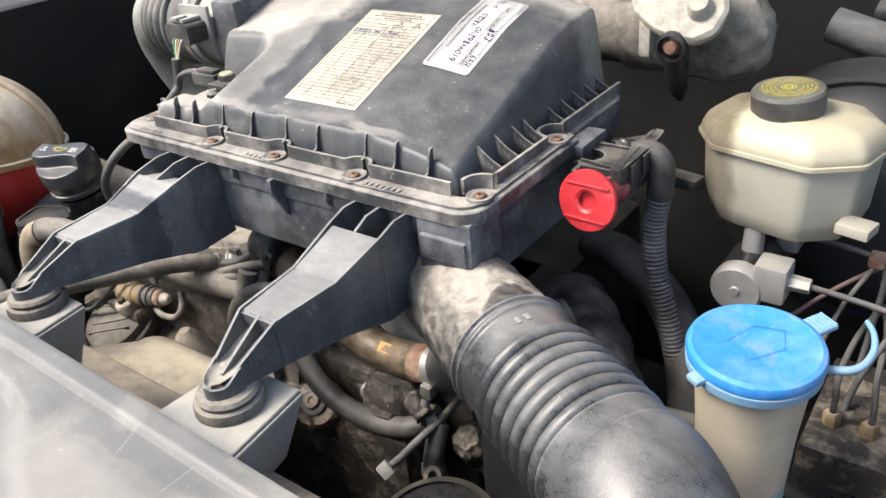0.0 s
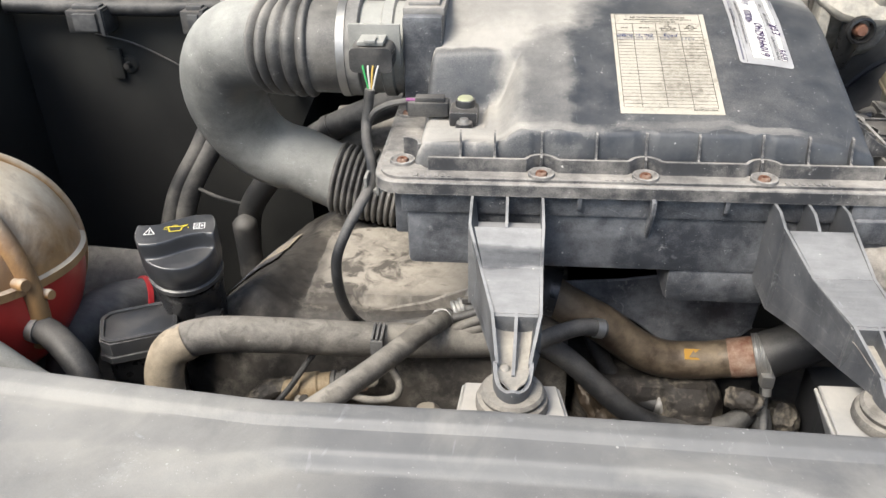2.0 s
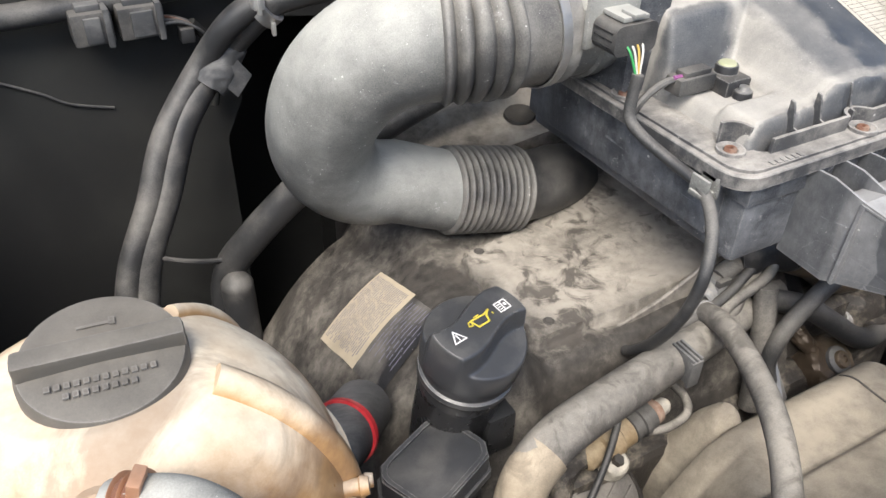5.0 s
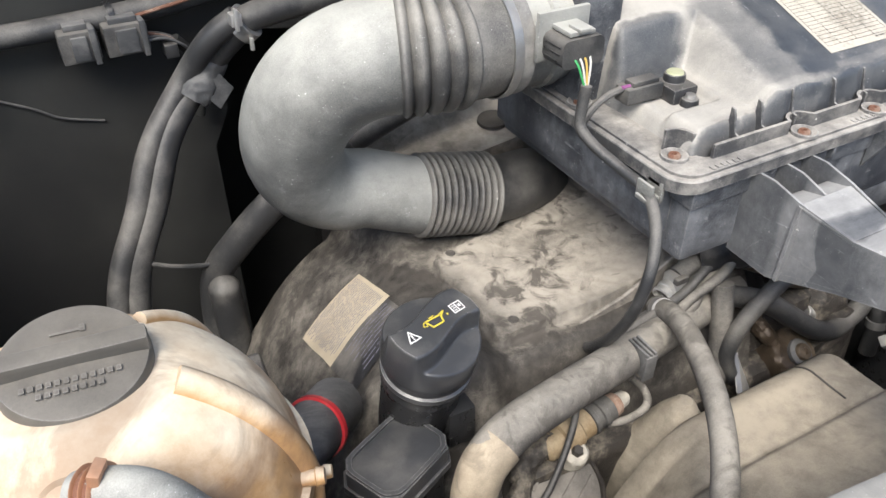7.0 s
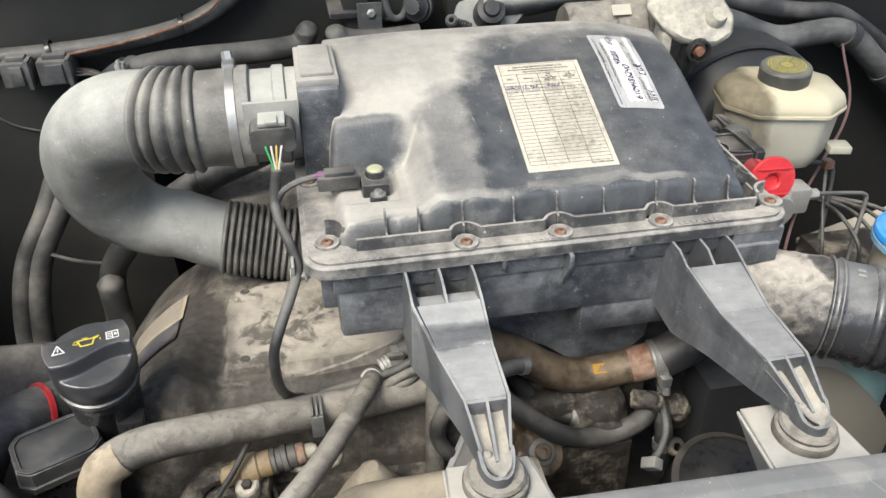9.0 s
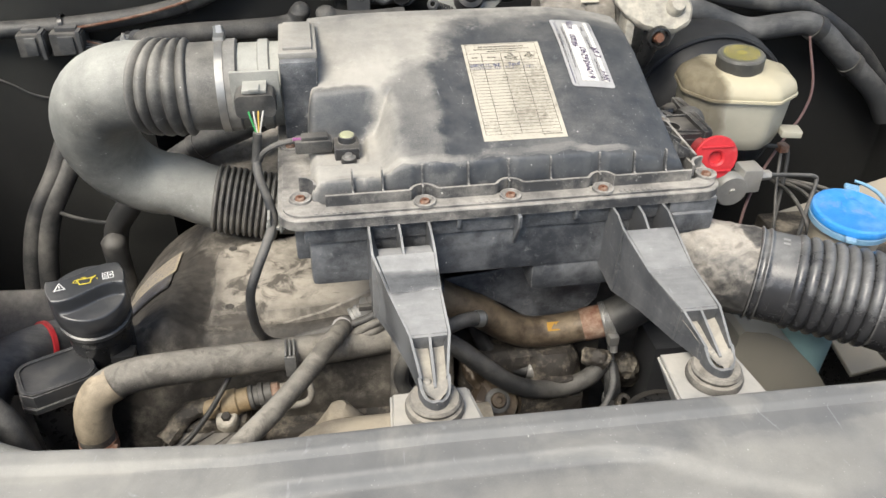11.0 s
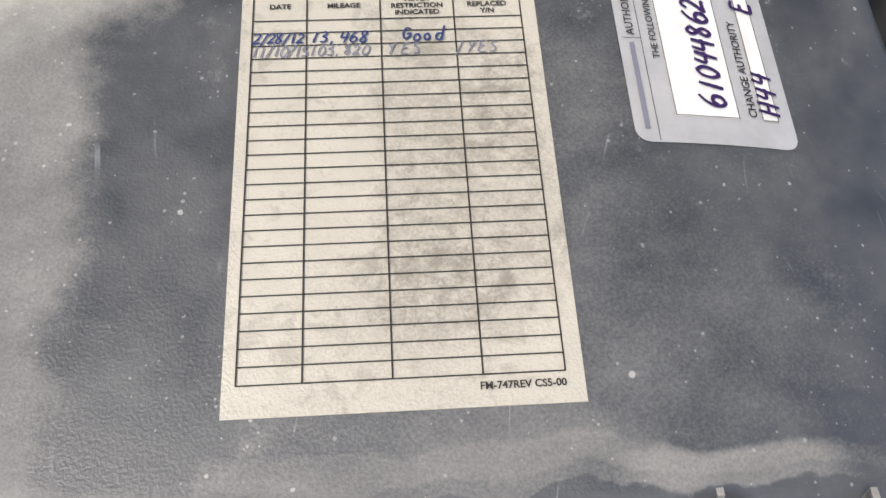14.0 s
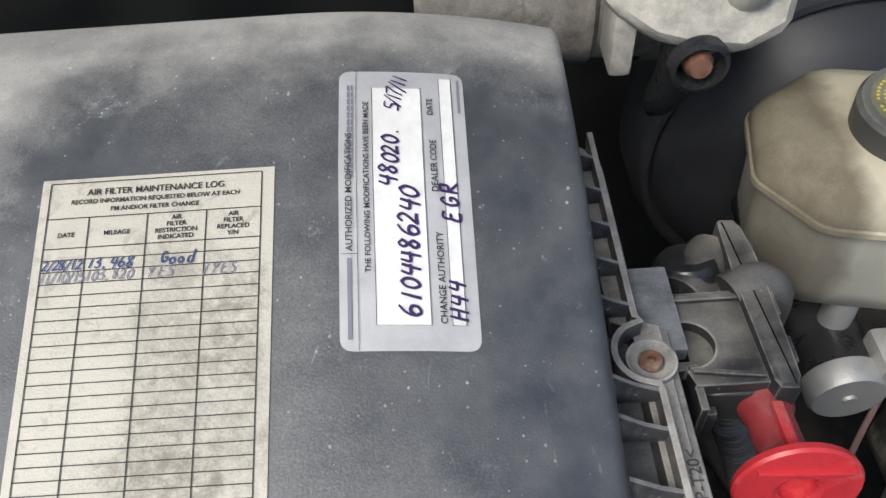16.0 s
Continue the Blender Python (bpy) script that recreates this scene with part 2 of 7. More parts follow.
BLACK = dusty("black_plastic", (0.014, 0.015, 0.017), -0.06, 0.3, 0.28, 30, 0.12, up=0.1, grit=0.1)
BLACKDUSTY = dusty("dull_black_plastic", (0.02, 0.021, 0.024), -0.06, 0.8, 0.42, 30, 0.2, up=0.3, grit=0.25, edge=0.8, scuff=0.35, streak=0.3)
CAPBLACK = dusty("satin_black_cap_plastic", (0.032, 0.034, 0.038), -0.06, 0.3, 0.32, 40, 0.2, up=0.12, grit=0.15, edge=0.75, sheen=0.9)
DEEP = dusty("dark_sooty_metal", (0.026, 0.0245, 0.024), 0.06, 0.9, 0.55, 30, 0.5, up=0.2, dust=(0.15, 0.137, 0.118))
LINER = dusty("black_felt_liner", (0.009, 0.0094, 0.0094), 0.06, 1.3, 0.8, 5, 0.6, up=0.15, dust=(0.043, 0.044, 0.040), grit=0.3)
COVER = dusty("dirt_caked_engine_cover", (0.032, 0.029, 0.026), 0.06, 0.6, 0.66, 30, 0.5, up=0.16, dust=(0.41, 0.375, 0.32), blotch=2.4, grit=0.5, smooth=True, wiped=((-0.205, 0.160, 0.128, 0.090, -0.75), (-0.375, 0.14, 0.036, 0.09, 0.35), (-0.24, 0.047, 0.12, 0.016, 0.25), (-0.20, 0.165, 0.06, 0.03, 0.2)), stain=0.85, stain_tone=(0.07, 0.062, 0.054), stain_scale=34.0, stain_cut=0.535)
REARDUST = dusty("dust_coated_sheet_metal", (0.085, 0.075, 0.064), 0.42, 0.8, 0.75, 30, 0.5, up=0.3, dust=(0.40, 0.37, 0.325), blotch=2.0, stain=0.5)
COVERDARK = dusty("grimy_cast_engine_cover", (0.045, 0.041, 0.037), 0.06, 1.3, 0.6, 16, 0.5, up=0.5, dust=(0.26, 0.243, 0.216), blotch=1.8)
ENGINE = dusty("grimy_engine_casting", (0.034, 0.030, 0.027), -0.06, 1.8, 0.5, 60, 1.0, up=0.3, dust=(0.24, 0.212, 0.17), blotch=2.2, stain=0.5)
SHROUD = dusty("dust_coated_shroud_plastic", (0.1, 0.09, 0.075), 0.42, 0.9, 0.7, 14, 0.4, up=0.35, dust=(0.46, 0.405, 0.32), blotch=2.0, grit=0.6, stain=0.28, stain_tone=(0.09, 0.08, 0.066), stain_scale=24.0)
PANEL = dusty("dusty_grey_panel_paint", (0.15, 0.152, 0.153), 0.0, 0.8, 0.5, 5, 0.05, up=0.2, dust=(0.38, 0.365, 0.325), grit=0.3, scuff=0.4, blotch=1.6, scratch=0.4, smooth=True, sheen=0.55, stain=0.3, stain_tone=(0.40, 0.385, 0.345), stain_scale=7.0, specks=0.3, wiped=((-0.42, -0.34, 0.22, 0.09, -0.3), (-0.1, -0.275, 0.6, 0.016, 0.25), (0.05, -0.33, 0.16, 0.03, -0.25), (0.42, -0.29, 0.20, 0.06, -0.3)))
APRON = dusty("dusty_beige_body_paint", (0.36, 0.34, 0.29), 0.15, 1.0, 0.45, 9, 0.1, up=0.2, dust=(0.33, 0.29, 0.23), blotch=2.0)
MOUNT = dusty("pale_dusty_bracket_paint", (0.36, 0.36, 0.35), 0.15, 0.8, 0.45, 18, 0.15, up=0.35, dust=(0.48, 0.445, 0.385))
ALU = dusty("weathered_cast_aluminium", (0.42, 0.42, 0.41), 0.1, 0.9, 0.42, 30, 0.5, metal=0.5, up=0.25, dust=(0.45, 0.42, 0.36))
CAST = dusty("pale_dirty_casting", (0.30, 0.285, 0.25), 0.2, 1.5, 0.6, 40, 0.6, up=0.25, dust=(0.56, 0.52, 0.44), blotch=2.0)
STEEL = dusty("zinc_steel", (0.40, 0.40, 0.395), 0.06, 1.0, 0.42, 60, 0.3, metal=0.8, up=0.15)
RUST = dusty("rusty_steel", (0.16, 0.07, 0.042), 0.1, 1.2, 0.75, 60, 0.7, up=0.12, dust=(0.36, 0.28, 0.22), blotch=2.0)
RUSTPIPE = dusty("heat_browned_pipe", (0.075, 0.056, 0.04), 0.05, 1.5, 0.36, 22, 0.4, metal=0.3, up=0.2, dust=(0.27, 0.215, 0.15), blotch=2.0)
# Pale tone on upward faces puts the tank's sunlit glow into its colour.
TANK = dusty("stained_tan_plastic_sunlit_top", (0.46, 0.27, 0.115), -0.14, 1.4, 0.3, 9, 0.08, up=1.0, dust=(0.80, 0.735, 0.60), grit=0.15, blotch=1.6, stain=0.55, stain_tone=(0.14, 0.08, 0.05), stain_scale=10.0)
COOLANT = dusty("red_coolant_filled_plastic", (0.60, 0.045, 0.035), -0.1, 0.6, 0.3, 12, 0.08, up=0.1, grit=0.1)
OCHRE = dusty("ochre_dirty_fitting", (0.20, 0.14, 0.075), 0.2, 1.0, 0.5, 40, 0.5, up=0.35, dust=(0.46, 0.38, 0.26), blotch=2.0)
# Reservoir shells: the patch paints brown stain and shade on the housing side.
CREAM = dusty("aged_cream_plastic_shaded_side", (0.52, 0.475, 0.35), -0.06, 0.8, 0.36, 12, 0.08, up=0.03, dust=(0.115, 0.095, 0.062), grit=0.25, blotch=1.8, wiped=((0.305, 0.29, 0.052, 0.12, -1.0),))
CREAMLOW = dusty("milky_plastic_shaded_side", (0.45, 0.435, 0.365), 0.08, 1.0, 0.32, 14, 0.08, up=0.1, dust=(0.16, 0.142, 0.108), grit=0.25, blotch=1.6, wiped=((0.302, 0.27, 0.055, 0.14, -0.8),))
WASHER = dusty("milky_washer_tank_plastic", (0.70, 0.63, 0.50), 0.06, 0.7, 0.35, 12, 0.08, up=0.1, grit=0.2, dust=(0.42, 0.37, 0.28))
WASHFLUID = dusty("blue_fluid_filled_plastic", (0.34, 0.55, 0.58), 0.0, 0.5, 0.35, 12, 0.08, up=0.0, grit=0.1)
BLUE = dusty("scuffed_blue_cap_plastic", (0.03, 0.26, 0.70), 0.06, 0.55, 0.38, 30, 0.2, up=0.1, dust=(0.36, 0.47, 0.60), grit=0.2, blotch=2.0, stain=0.25, stain_tone=(0.36, 0.33, 0.29), stain_scale=50.0)
PALEBLUE = dusty("pale_blue_strap_plastic", (0.20, 0.40, 0.60), 0.1, 0.7, 0.4, 40, 0.1, up=0.15, dust=(0.34, 0.36, 0.36))
CAPGREY = dusty("dull_grey_cap_plastic", (0.055, 0.055, 0.053), 0.2, 0.8, 0.45, 40, 0.2, up=0.25, grit=0.3, edge=0.5, dust=(0.2, 0.195, 0.17))
TANKCAP = dusty("dusty_brown_grey_cap_plastic", (0.085, 0.08, 0.072), 0.2, 0.9, 0.45, 14, 0.15, up=0.35, grit=0.35, dust=(0.25, 0.23, 0.195), edge=0.5)
DULLRED = dusty("faded_red_plastic", (0.24, 0.03, 0.035), -0.05, 1.0, 0.4, 40, 0.15, up=0.15, dust=(0.3, 0.17, 0.15), blotch=1.8)
COPPER = dusty("tarnished_copper_wire", (0.46, 0.25, 0.15), 0.05, 0.9, 0.4, 60, 0.2, metal=0.4, up=0.1, dust=(0.45, 0.33, 0.25))
FOOTDUST = dusty("tan_dust_filled_foot", (0.17, 0.165, 0.155), 0.45, 0.9, 0.75, 30, 0.4, up=0.25, dust=(0.43, 0.40, 0.345), grit=0.5, blotch=2.0)
MILKY = dusty("dull_milky_tank_plastic", (0.42, 0.40, 0.345), 0.15, 0.8, 0.4, 9, 0.08, up=0.1, dust=(0.26, 0.245, 0.21), grit=0.3, blotch=1.6)
LAGGED = dusty("ribbed_grey_lagging", (0.05, 0.052, 0.055), 0.1, 0.8, 0.55, 22, 0.4, up=0.45, dust=(0.24, 0.235, 0.225), grit=0.4, streak=0.9)
OLIVE = dusty("greenish_cream_cap_plastic", (0.42, 0.44, 0.27), 0.0, 0.8, 0.4, 60, 0.1, up=0.1, grit=0.2)
OLIVEGREY = dusty("faded_olive_print", (0.13, 0.13, 0.075), 0.2, 0.9, 0.5, 60, 0.1, up=0.1, dust=(0.26, 0.25, 0.2), blotch=2.0)
RED = dusty("scuffed_red_plastic", (0.52, 0.028, 0.038), 0.0, 0.9, 0.34, 60, 0.2, up=0.06, dust=(0.45, 0.28, 0.25), grit=0.12, blotch=2.0)
TANPAPER = dusty("aged_tan_paper_label", (0.52, 0.45, 0.33), -0.14, 0.9, 0.5, 30, 0.1, up=0.1, dust=(0.25, 0.215, 0.165), grit=0.3, blotch=2.0)
BOOSTER = dusty("satin_black_booster_paint", (0.030, 0.031, 0.034), 0.0, 0.7, 0.42, 7, 0.15, up=0.2, dust=(0.15, 0.15, 0.145), grit=0.2, streak=0.3)
PAPER = dusty("soiled_cream_paper_label", (0.55, 0.515, 0.435), -0.16, 0.8, 0.36, 22, 0.4, up=0.12, dust=(0.29, 0.265, 0.22), grit=0.9, blotch=2.8, scuff=0.25, stain=0.3, stain_tone=(0.17, 0.15, 0.12), stain_scale=120.0, specks=0.5, wiped=((0.044, 0.104, 0.026, 0.05, -0.55), (0.02, 0.075, 0.03, 0.018, -0.25), (0.055, 0.135, 0.012, 0.02, -0.3)))
SILVER = dusty("silver_foil_label", (0.53, 0.53, 0.535), -0.02, 0.6, 0.4, 30, 0.05, metal=0.25, up=0.05, grit=0.2)
WHITE = dusty("white_label_field", (0.78, 0.77, 0.74), -0.08, 0.6, 0.45, 40, 0.05, up=0.05, grit=0.2)
INK = plain("black_ink", (0.025, 0.022, 0.02), 0.6)
PURPLE = plain("purple_marker_ink", (0.035, 0.014, 0.085), 0.5)
BLUEINK = plain("blue_pen_ink", (0.03, 0.05, 0.16), 0.5)
FADED = plain("faded_grey_pen_ink", (0.2, 0.2, 0.25), 0.6)
YELLOW = plain("yellow_print", (0.6, 0.5, 0.06), 0.5)
ORANGE = plain("faded_orange_print", (0.4, 0.22, 0.03), 0.5)
WHITEINK = plain("white_print", (0.75, 0.75, 0.73), 0.5)
GREENWIRE = plain("green_wire", (0.05, 0.33, 0.1), 0.4)
YELLOWWIRE = plain("yellow_wire", (0.5, 0.34, 0.08), 0.4)
WHITEWIRE = plain("white_wire", (0.55, 0.54, 0.5), 0.4)
BROWNWIRE = plain("faded_brown_wire", (0.16, 0.10, 0.095), 0.5)
PINKWIRE = plain("purple_wire", (0.3, 0.1, 0.25), 0.4)
ASPHALT = dusty("asphalt", (0.05, 0.05, 0.05), 0.1, 0.8, 0.85, 3, 0.5, up=0.05, dust=(0.13, 0.12, 0.11))
HOODPAINT = dusty("white_body_paint", (0.7, 0.7, 0.69), 0.05, 0.4, 0.35, 3, 0.05, up=0.0)


# ---- mesh helpers ----
def V(*a):
    return Vector(a)


def thing(name, at, label, category, group="", kind=""):
    """The empty base of a thing."""
    e = new(name)
    e.empty_display_size = 0.02
    e.location = at
    return tagged(e, label, category, group, kind)


def finish(me, bm, mat, sharp):
    bmesh.ops.recalc_face_normals(bm, faces=bm.faces)
    bm.to_mesh(me)
    bm.free()
    me.materials.append(mat)
    me.polygons.foreach_set("use_smooth", [True] * len(me.polygons))
    me.set_sharp_from_angle(angle=radians(sharp))


def part(name, bm, mat, parent, label="", sharp=38):
    """Links a bmesh in world coordinates as one mesh under a thing or a part."""
    me = bpy.data.meshes.new(name)
    finish(me, bm, mat, sharp)
    ob = new(name, me)
    if parent is not None:
        ob.parent = parent
        if parent.type == "EMPTY":
            ob.matrix_parent_inverse = Matrix.Translation(-parent.location)
    if label:
        tagged(ob, label)
    return ob


def piece(name, me, parent, m):
    """A repeat part on shared mesh data at the pose m."""
    ob = new(name, me)
    ob.parent = parent
    if parent.type == "EMPTY":
        ob.matrix_parent_inverse = Matrix.Translation(-parent.location)
    ob.matrix_basis = m
    return ob


def structure(name, bm, mat, label="", category="wall"):
    return tagged(part(name, bm, mat, None), label, category, kind="structure")


def merge(*bms):
    out = bmesh.new()
    tmp = bpy.data.meshes.new("tmp")
    for b in bms:
        b.to_mesh(tmp)
        b.free()
        out.from_mesh(tmp)
    bpy.data.meshes.remove(tmp)
    return out


def moved(bm, m):
    bmesh.ops.transform(bm, matrix=m, verts=bm.verts)
    return bm


def block(x0, x1, y0, y1, z0, z1, bevel=0.003, segs=2):
    """A box between limits with rounded edges."""
    bm = bmesh.new()
    bmesh.ops.create_cube(bm, size=1)
    bmesh.ops.transform(bm, verts=bm.verts, matrix=Matrix.Translation(((x0 + x1) / 2, (y0 + y1) / 2, (z0 + z1) / 2)) @ Matrix.Diagonal((x1 - x0, y1 - y0, z1 - z0, 1)))
    if bevel:
        bmesh.ops.bevel(bm, geom=bm.edges[:], offset=bevel, segments=segs, profile=0.6, affect="EDGES")
    return bm


def slab(corners, thick, bevel=0.0015):
    """A plate over a loop of 3D corners, thickened against its normal."""
    bm = bmesh.new()
    vs = [bm.verts.new(c) for c in corners]
    f = bm.faces.new(vs)
    f.normal_update()
    n = f.normal.copy()
    g = bmesh.ops.extrude_face_region(bm, geom=[f])
    for v in g["geom"]:
        if isinstance(v, bmesh.types.BMVert):
            v.co -= n * thick
    if bevel:
        bmesh.ops.bevel(bm, geom=bm.edges[:], offset=bevel, segments=1, profile=0.5, affect="EDGES")
    return bm


def spline(pts, n):
    """n points per span on a smooth curve through pts."""
    p = [Vector(q) for q in pts]
    p = [2 * p[0] - p[1]] + p + [2 * p[-1] - p[-2]]
    out = []
    for i in range(1, len(p) - 2):
        a, b, c, d = p[i - 1:i + 3]
        for k in range(n):
            t = k / n
            out.append(0.5 * ((2 * b) + (c - a) * t + (2 * a - 5 * b + 4 * c - d) * t * t + (3 * b - 3 * c + d - a) * t ** 3))
    out.append(p[-2])
    return out


def sweep(path, radius, seg=14, caps=True, flat=1.0):
    """A tube along the points of path; radius is a number or a function of 0..1."""
    bm = bmesh.new()
    n = len(path)
    cum = [0.0]
    for i in range(1, n):
        cum.append(cum[-1] + (path[i] - path[i - 1]).length)
    up = None
    rings = []
    for i in range(n):
        d = (path[min(i + 1, n - 1)] - path[max(i - 1, 0)]).normalized()
        if up is None:
            up = d.orthogonal().normalized()
        up = (up - d * up.dot(d)).normalized()
        side = d.cross(up)
        r = radius(cum[i] / cum[-1]) if callable(radius) else radius
        rings.append([bm.verts.new(path[i] + (up * math.cos(a) * flat + side * math.sin(a)) * r) for a in (2 * math.pi * k / seg for k in range(seg))])
    for a, b in zip(rings, rings[1:]):
        for k in range(seg):
            bm.faces.new((a[k], a[(k + 1) % seg], b[(k + 1) % seg], b[k]))
    if caps:
        bm.faces.new(rings[0][::-1])
        bm.faces.new(rings[-1])
    return bm


def tube(pts, radius, seg=14, n=6, caps=True):
    return sweep(spline(pts, n), radius, seg, caps)


def straight(a, b, n=2):
    a, b = Vector(a), Vector(b)
    return [a.lerp(b, i / (n - 1)) for i in range(n)]


def ribs(count, r0, amp, sharp=1.0):
    """The radius of a corrugated hose with that many rings."""
    return lambda s: r0 + amp * abs(math.sin(math.pi * count * s)) ** sharp


def lathe(profile, at, axis=(0, 0, 1), seg=32, wobble=None):
    """Turns (radius, height) pairs about an axis through at."""
    bm = bmesh.new()
    rings = []
    for r, z in profile:
        if r < 1e-6:
            rings.append([bm.verts.new((0, 0, z))])
        else:
            rings.append([bm.verts.new((r * math.cos(a) * (wobble(a, z) if wobble else 1), r * math.sin(a) * (wobble(a, z) if wobble else 1), z)) for a in (2 * math.pi * k / seg for k in range(seg))])
    for a, b in zip(rings, rings[1:]):
        for k in range(seg):
            k2 = (k + 1) % seg
            if len(a) == 1 and len(b) > 1:
                bm.faces.new((a[0], b[k], b[k2]))
            elif len(b) == 1 and len(a) > 1:
                bm.faces.new((a[k], a[k2], b[0]))
            elif len(a) > 1:
                bm.faces.new((a[k], a[k2], b[k2], b[k]))
    q = Vector(axis).to_track_quat("Z", "Y").to_matrix().to_4x4()
    return moved(bm, Matrix.Translation(at) @ q)


def outline(points, z0, z1, bevel=0.0, m=None):
    """A prism over a flat outline of (x, y) points."""
    bm = bmesh.new()
    low = [bm.verts.new((x, y, z0)) for x, y in points]
    top = [bm.verts.new((x, y, z1)) for x, y in points]
    k = len(points)
    for i in range(k):
        bm.faces.new((low[i], low[(i + 1) % k], top[(i + 1) % k], top[i]))
    cap = bm.faces.new(top)
    bm.faces.new(low[::-1])
    if bevel:
        bmesh.ops.bevel(bm, geom=list(cap.edges), offset=bevel, segments=2, profile=0.6, affect="EDGES")
    return moved(bm, m) if m is not None else bm


def rounded(x0, x1, y0, y1, r, n=5):
    """The outline of a rectangle with round corners."""
    out = []
    for cx, cy, a0 in ((x1 - r, y1 - r, 0), (x0 + r, y1 - r, 90), (x0 + r, y0 + r, 180), (x1 - r, y0 + r, 270)):
        for i in range(n + 1):
            a = radians(a0 + 90 * i / n)
            out.append((cx + r * math.cos(a), cy + r * math.sin(a)))
    return out


def letters(body, size, bold=0.0, shear=0.0, align="LEFT"):
    """A flat bmesh of text on the xy plane."""
    cu = bpy.data.curves.new("text", "FONT")
    cu.body, cu.size, cu.offset, cu.shear, cu.align_x, cu.resolution_u = body, size, bold, shear, align, 3
    ob = new("text", cu)
    me = bpy.data.meshes.new_from_object(ob.evaluated_get(bpy.context.evaluated_depsgraph_get()))
    bm = bmesh.new()
    bm.from_mesh(me)
    bpy.data.objects.remove(ob)
    bpy.data.curves.remove(cu)
    bpy.data.meshes.remove(me)
    return bm


def crust(bm, amp=0.0025, scale=70.0, cuts=2):
    """Breaks a smooth casting up with lumps of grime."""
    bmesh.ops.triangulate(bm, faces=bm.faces)
    bmesh.ops.subdivide_edges(bm, edges=bm.edges, cuts=cuts, use_grid_fill=True)
    bm.normal_update()
    for v in bm.verts:
        q = v.co * scale
        v.co += v.normal * amp * (noise.noise(q) + 0.5 * noise.noise(q * 2.7))
    return bm


def smoothstep(a, b, x):
    t = min(1.0, max(0.0, (x - a) / (b - a)))
    return t * t * (3 - 2 * t)


def grid(xs, ys, height, thick=0.0):
    """A sheet with height(x, y) over the lines xs and ys, with a skirt of the given depth."""
    bm = bmesh.new()
    rows = [[bm.verts.new((x, y, height(x, y))) for x in xs] for y in ys]
    for a, b in zip(rows, rows[1:]):
        for i in range(len(xs) - 1):
            bm.faces.new((a[i], a[i + 1], b[i + 1], b[i]))
    if thick:
        rim = rows[0] + [r[-1] for r in rows[1:]] + rows[-1][-2::-1] + [r[0] for r in rows[-2:0:-1]]
        low = [bm.verts.new(v.co - V(0, 0, thick)) for v in rim]
        for i in range(len(rim)):
            j = (i + 1) % len(rim)
            bm.faces.new((rim[i], rim[j], low[j], low[i]))
    return bm


def span(a, b, n):
    return [a + (b - a) * i / (n - 1) for i in range(n)]


# ---- the shell of the engine bay ----
structure("ground", block(-30, 30, -30, 30, -0.3, 0.0, 0), ASPHALT, "grey asphalt under the vehicle", "ground")
XZ = Matrix(((1, 0, 0, 0), (0, 0, 1, 0), (0, 1, 0, 0), (0, 0, 0, 1)))
structure("wall_firewall", outline([(-0.95, 0.2), (-0.95, 1.16), (0.95, 1.16), (0.95, 0.2), (-0.27, 0.2), (-0.27, 0.93), (-0.40, 0.95), (-0.445, 0.91), (-0.435, 0.85), (-0.46, 0.80), (-0.455, 0.2)], 0.58, 0.62, 0.0, XZ), LINER, "black felt-lined firewall behind the engine", "wall")


def tray(x0, x1, z0, z1, y0, y1, t):
    """An open box that faces -y, with walls of thickness t."""
    bm = bmesh.new()
    box = lambda a, y: [bm.verts.new(p) for p in ((x0 - a, y, z0 - a), (x1 + a, y, z0 - a), (x1 + a, y, z1 + a), (x0 - a, y, z1 + a))]
    loops = [box(0, y1), box(0, y0), box(t, y0), box(t, y1 + t)]
    for a, b in zip(loops, loops[1:]):
        for i in range(4):
            bm.faces.new((a[i], a[(i + 1) % 4], b[(i + 1) % 4], b[i]))
    bm.faces.new(loops[0])
    bm.faces.new(loops[-1])
    return bm


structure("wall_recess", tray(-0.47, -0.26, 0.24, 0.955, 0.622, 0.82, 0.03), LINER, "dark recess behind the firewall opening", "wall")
structure("wall_fender", block(-0.95, -0.91, -0.3, 0.58, 0.2, 1.02, 0.004), LINER, "black lined inner fender wall", "wall")
structure("wall_fender_opposite", block(0.91, 0.95, -0.3, 0.58, 0.2, 1.02, 0.004), LINER, "black lined inner fender wall", "wall")
structure("wall_radiator", block(-0.91, 0.91, -0.36, -0.32, 0.2, 0.90, 0.004), DEEP, "dark radiator behind the front panel", "wall")
structure("undertray", block(-0.91, 0.91, -0.32, 0.58, 0.4, 0.42, 0.002), DEEP, "dark undertray below the engine", "floor")
hood = slab([V(-0.85, 0.66, 1.2), V(0.85, 0.66, 1.2), V(0.85, -0.1, 2.15), V(-0.85, -0.1, 2.15)], 0.03, 0.004)
structure("hood", hood, HOODPAINT, "raised hood over the engine bay", "hood")


